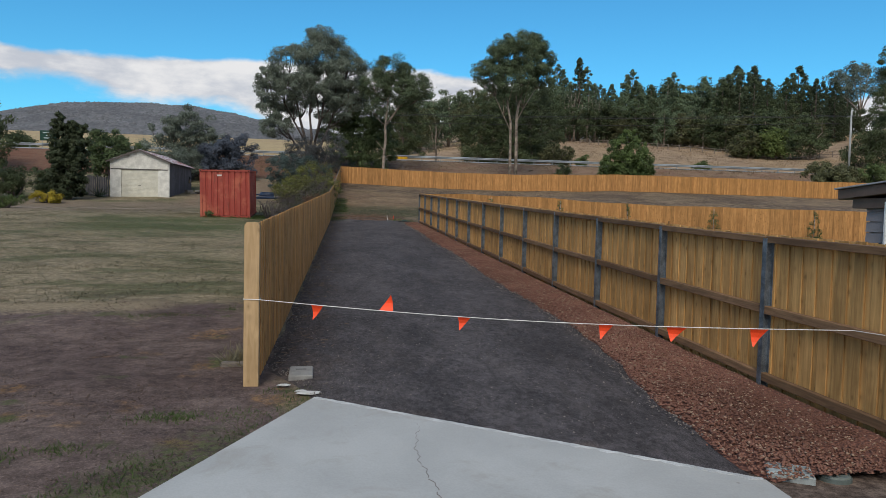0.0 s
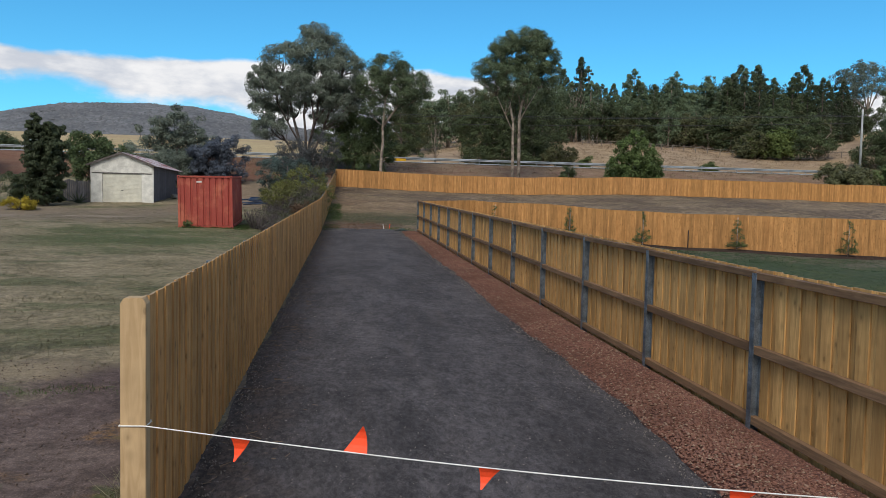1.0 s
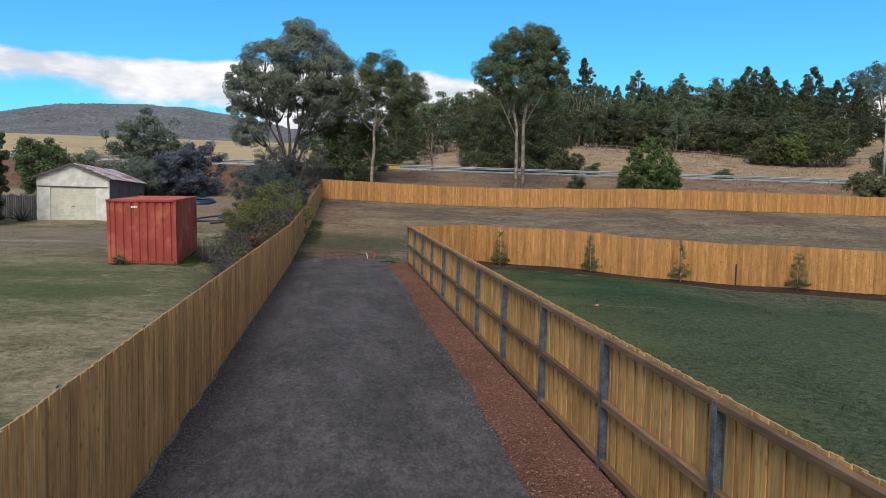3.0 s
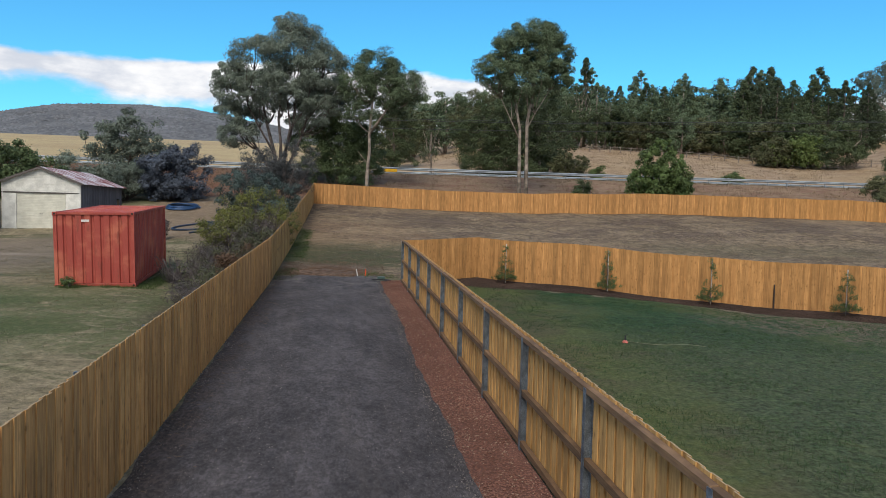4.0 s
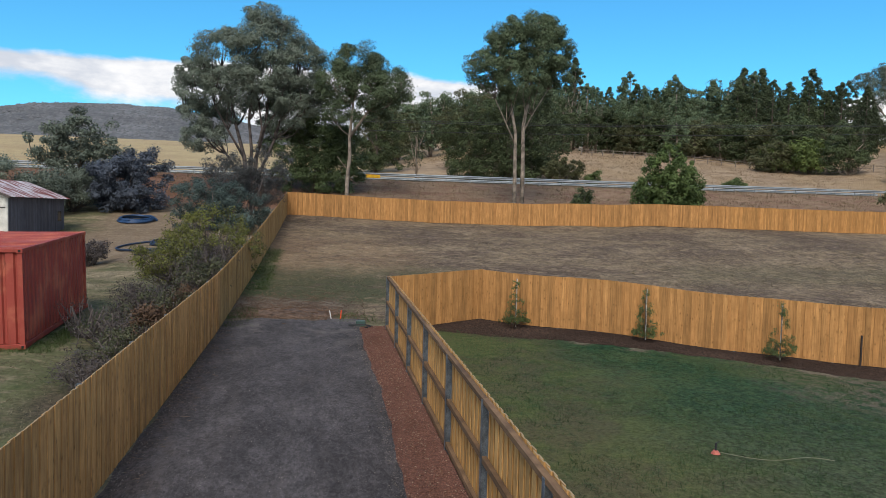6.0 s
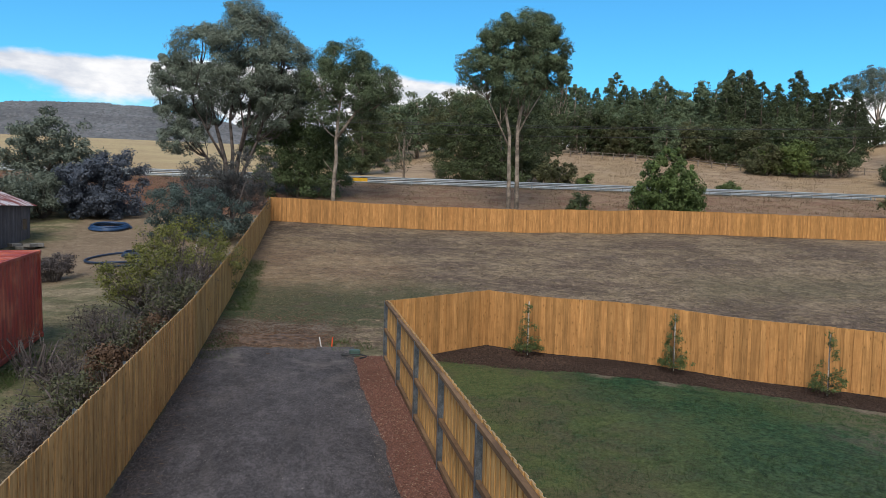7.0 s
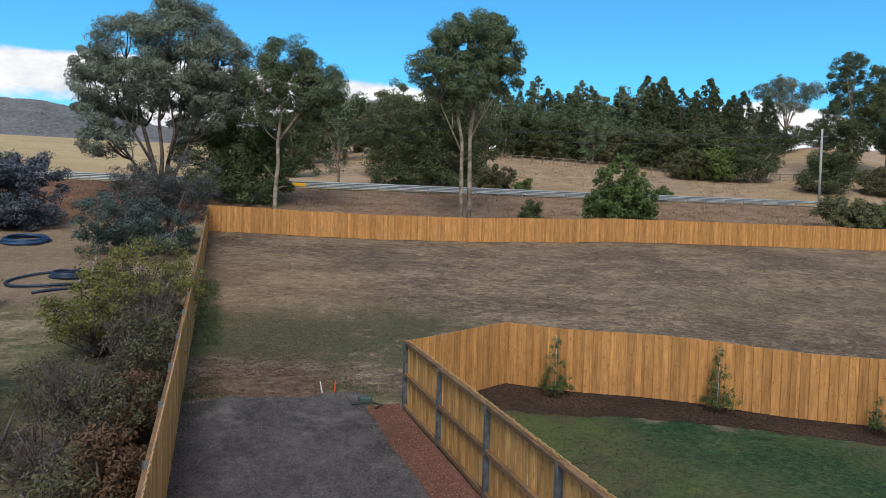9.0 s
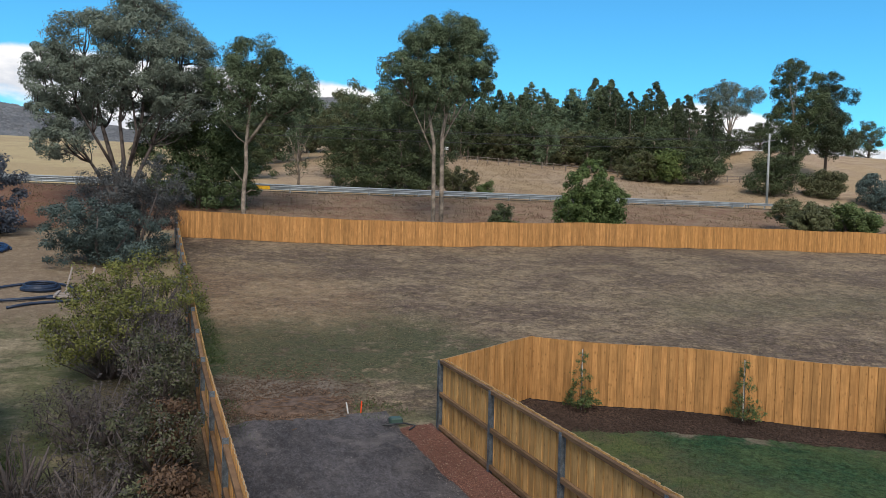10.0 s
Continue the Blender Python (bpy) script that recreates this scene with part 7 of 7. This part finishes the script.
# ---------------------------------------------------------------- grass and weeds
def grass(name, pts, length, width, material, label, rng, blades=6, spread=0.06):
    n = len(pts) * blades
    p = np.repeat(np.asarray(pts, float), blades, axis=0)
    p[:, :2] += rng.normal(size=(n, 2)) * spread
    a = rng.random(n) * 6.283
    d = np.stack([np.cos(a), np.sin(a), np.zeros(n)], -1)
    lean = rng.normal(size=(n, 2)) * 1.0
    up = np.stack([lean[:, 0], lean[:, 1], np.ones(n)], -1)
    up /= np.linalg.norm(up, axis=1)[:, None]
    L = (length * (0.5 + rng.random(n)))[:, None]
    v = np.stack([p - d * width, p + d * width, p + up * L], 1).reshape(-1, 3)
    ob = part(name, quick_mesh(name, v, np.arange(n * 3).reshape(-1, 3), material), None, None)
    return tagged(ob, label, "grass", kind="stuff")


def spread_points(n, x0, x1, y0, y1, keep, rng, power=1.0):
    x = rng.uniform(x0, x1, n)
    y = y0 + (y1 - y0) * rng.random(n) ** power
    ok = np.array([keep(a, b) and noise.noise(Vector((a * 0.35, b * 0.35, 3))) + 0.35 * rng.random() > -0.05 for a, b in zip(x, y)])
    x, y = x[ok], y[ok]
    return np.stack([x, y, heights(x, y) - 0.005], -1)


rg = np.random.default_rng(77)
grass("yard_grass", spread_points(22000, -18, -1.2, 13.6, 58, lambda x, y: not (-8.2 < x < -4.5 and 38.4 < y < 45.3), rg, 1.1), 0.045, 0.008, BLADE, "short dry grass tufts in the yard", rg)
grass("edge_grass", spread_points(7000, -4.4, -0.2, 0.5, 8.0, lambda x, y: -0.75 < (x + 0.27 + (7.61 - y) * 0.444) < 0 and noise.noise(Vector((x * 1.3, y * 1.3, 7))) > 0.05 - 0.5 * min(1, max(0, (6.4 - y) / 2)) - 0.6 * (x + 0.27 + (7.61 - y) * 0.444 + 0.35), rg), 0.04, 0.005, BLADE_EDGE, "thin green grass along the slab edge", rg)
grass("earth_tufts", np.concatenate([np.stack([rg.normal(x, sx_, n), rg.normal(y, sy_, n), np.full(n, ground(x, y))], -1) for x, y, sx_, sy_, n in ((-1.62, 7.0, 0.17, 0.07, 90), (-2.3, 6.1, 0.16, 0.06, 60), (-2.75, 5.95, 0.1, 0.05, 30), (-3.1, 12.4, 0.5, 0.15, 80), (-1.75, 13.2, 0.3, 0.2, 60))]), 0.04, 0.005, BLADE_EDGE, "small green grass tufts on bare earth", rg)
grass("lawn_grass", spread_points(30000, 5.1, 24, 16, 43, lambda x, y: y < 46.6 - 0.565 * x and (x < 11 or y > 31 or (x * 7.3 + y * 3.1) % 1.0 < 0.35), rg, 0.9), 0.06, 0.006, BLADE_GREEN, "short green lawn grass", rg)
grass("paddock_grass", spread_points(30000, -0.5, 42, 46, 76, lambda x, y: y > 50.4 - 0.565 * x, rg, 1.1), 0.045, 0.012, leafy("paddock_blade", (0.13, 0.105, 0.075), (0.34, 0.275, 0.18), through_light=0.5), "short dry paddock grass", rg)
grass("fence_weeds", np.concatenate([spread_points(600, -0.66, 0.25, 49.5, 61, lambda x, y: True, rg), spread_points(130, -7.1, -6.5, 38.2, 38.7, lambda x, y: True, rg), spread_points(110, -0.72, 0.2, 43.2, 46.2, lambda x, y: True, rg), spread_points(60, 3.0, 4.4, 43.9, 45.4, lambda x, y: True, rg), spread_points(60, -6.5, -4.9, 38.5, 38.8, lambda x, y: True, rg), spread_points(260, -4.85, -4.3, 38.6, 43.0, lambda x, y: True, rg), spread_points(40, -1.5, -1.1, 9.2, 10.2, lambda x, y: True, rg)]), 0.11, 0.010, BLADE_EDGE, "rank green weeds along fence and container", rg, 8, 0.1)
grass("hill_grass", spread_points(16000, 20, 95, 103, 150, lambda x, y: True, rg), 0.34, 0.02, BLADE_STRAW, "long straw-coloured grass on the hillside", rg, 5, 0.3)
grass("bank_grass", spread_points(12000, -30, 80, 79.5, 92, lambda x, y: True, rg), 0.22, 0.02, leafy("bank_blade", (0.12, 0.085, 0.05), (0.24, 0.175, 0.10)), "dry brown grass on the road bank", rg, 5, 0.2)

grass("dry_tuft", np.stack([rg.normal(-1.24, 0.10, 60), rg.normal(9.25, 0.12, 60), np.full(60, ground(-1.2, 9.2))], -1), 0.24, 0.006, BLADE, "tall dry grass tuft behind the end post", rg, 6, 0.05)
# dead twigs and bark blown against the left-hand fence
bm = bmesh.new()
for k in range(420):
    y = 8.8 + 34 * rg.random()
    x = drive_left(y) + 0.06 + abs(rg.normal()) * 0.32
    L, d = 0.03 + 0.14 * rg.random() ** 2, rg.random() * 3.14
    z = ground(x, y) + 0.045
    tube(bm, [(x, y, z), (x + L * math.cos(d), y + L * math.sin(d), z + 0.012 * rg.normal())], [.004, .0025], 4)
tagged(part("twig_litter", bm, plain("twig_tan", (0.19, 0.135, 0.09), 0.9), None), "dead twigs and bark along the fence foot", "litter", kind="stuff")
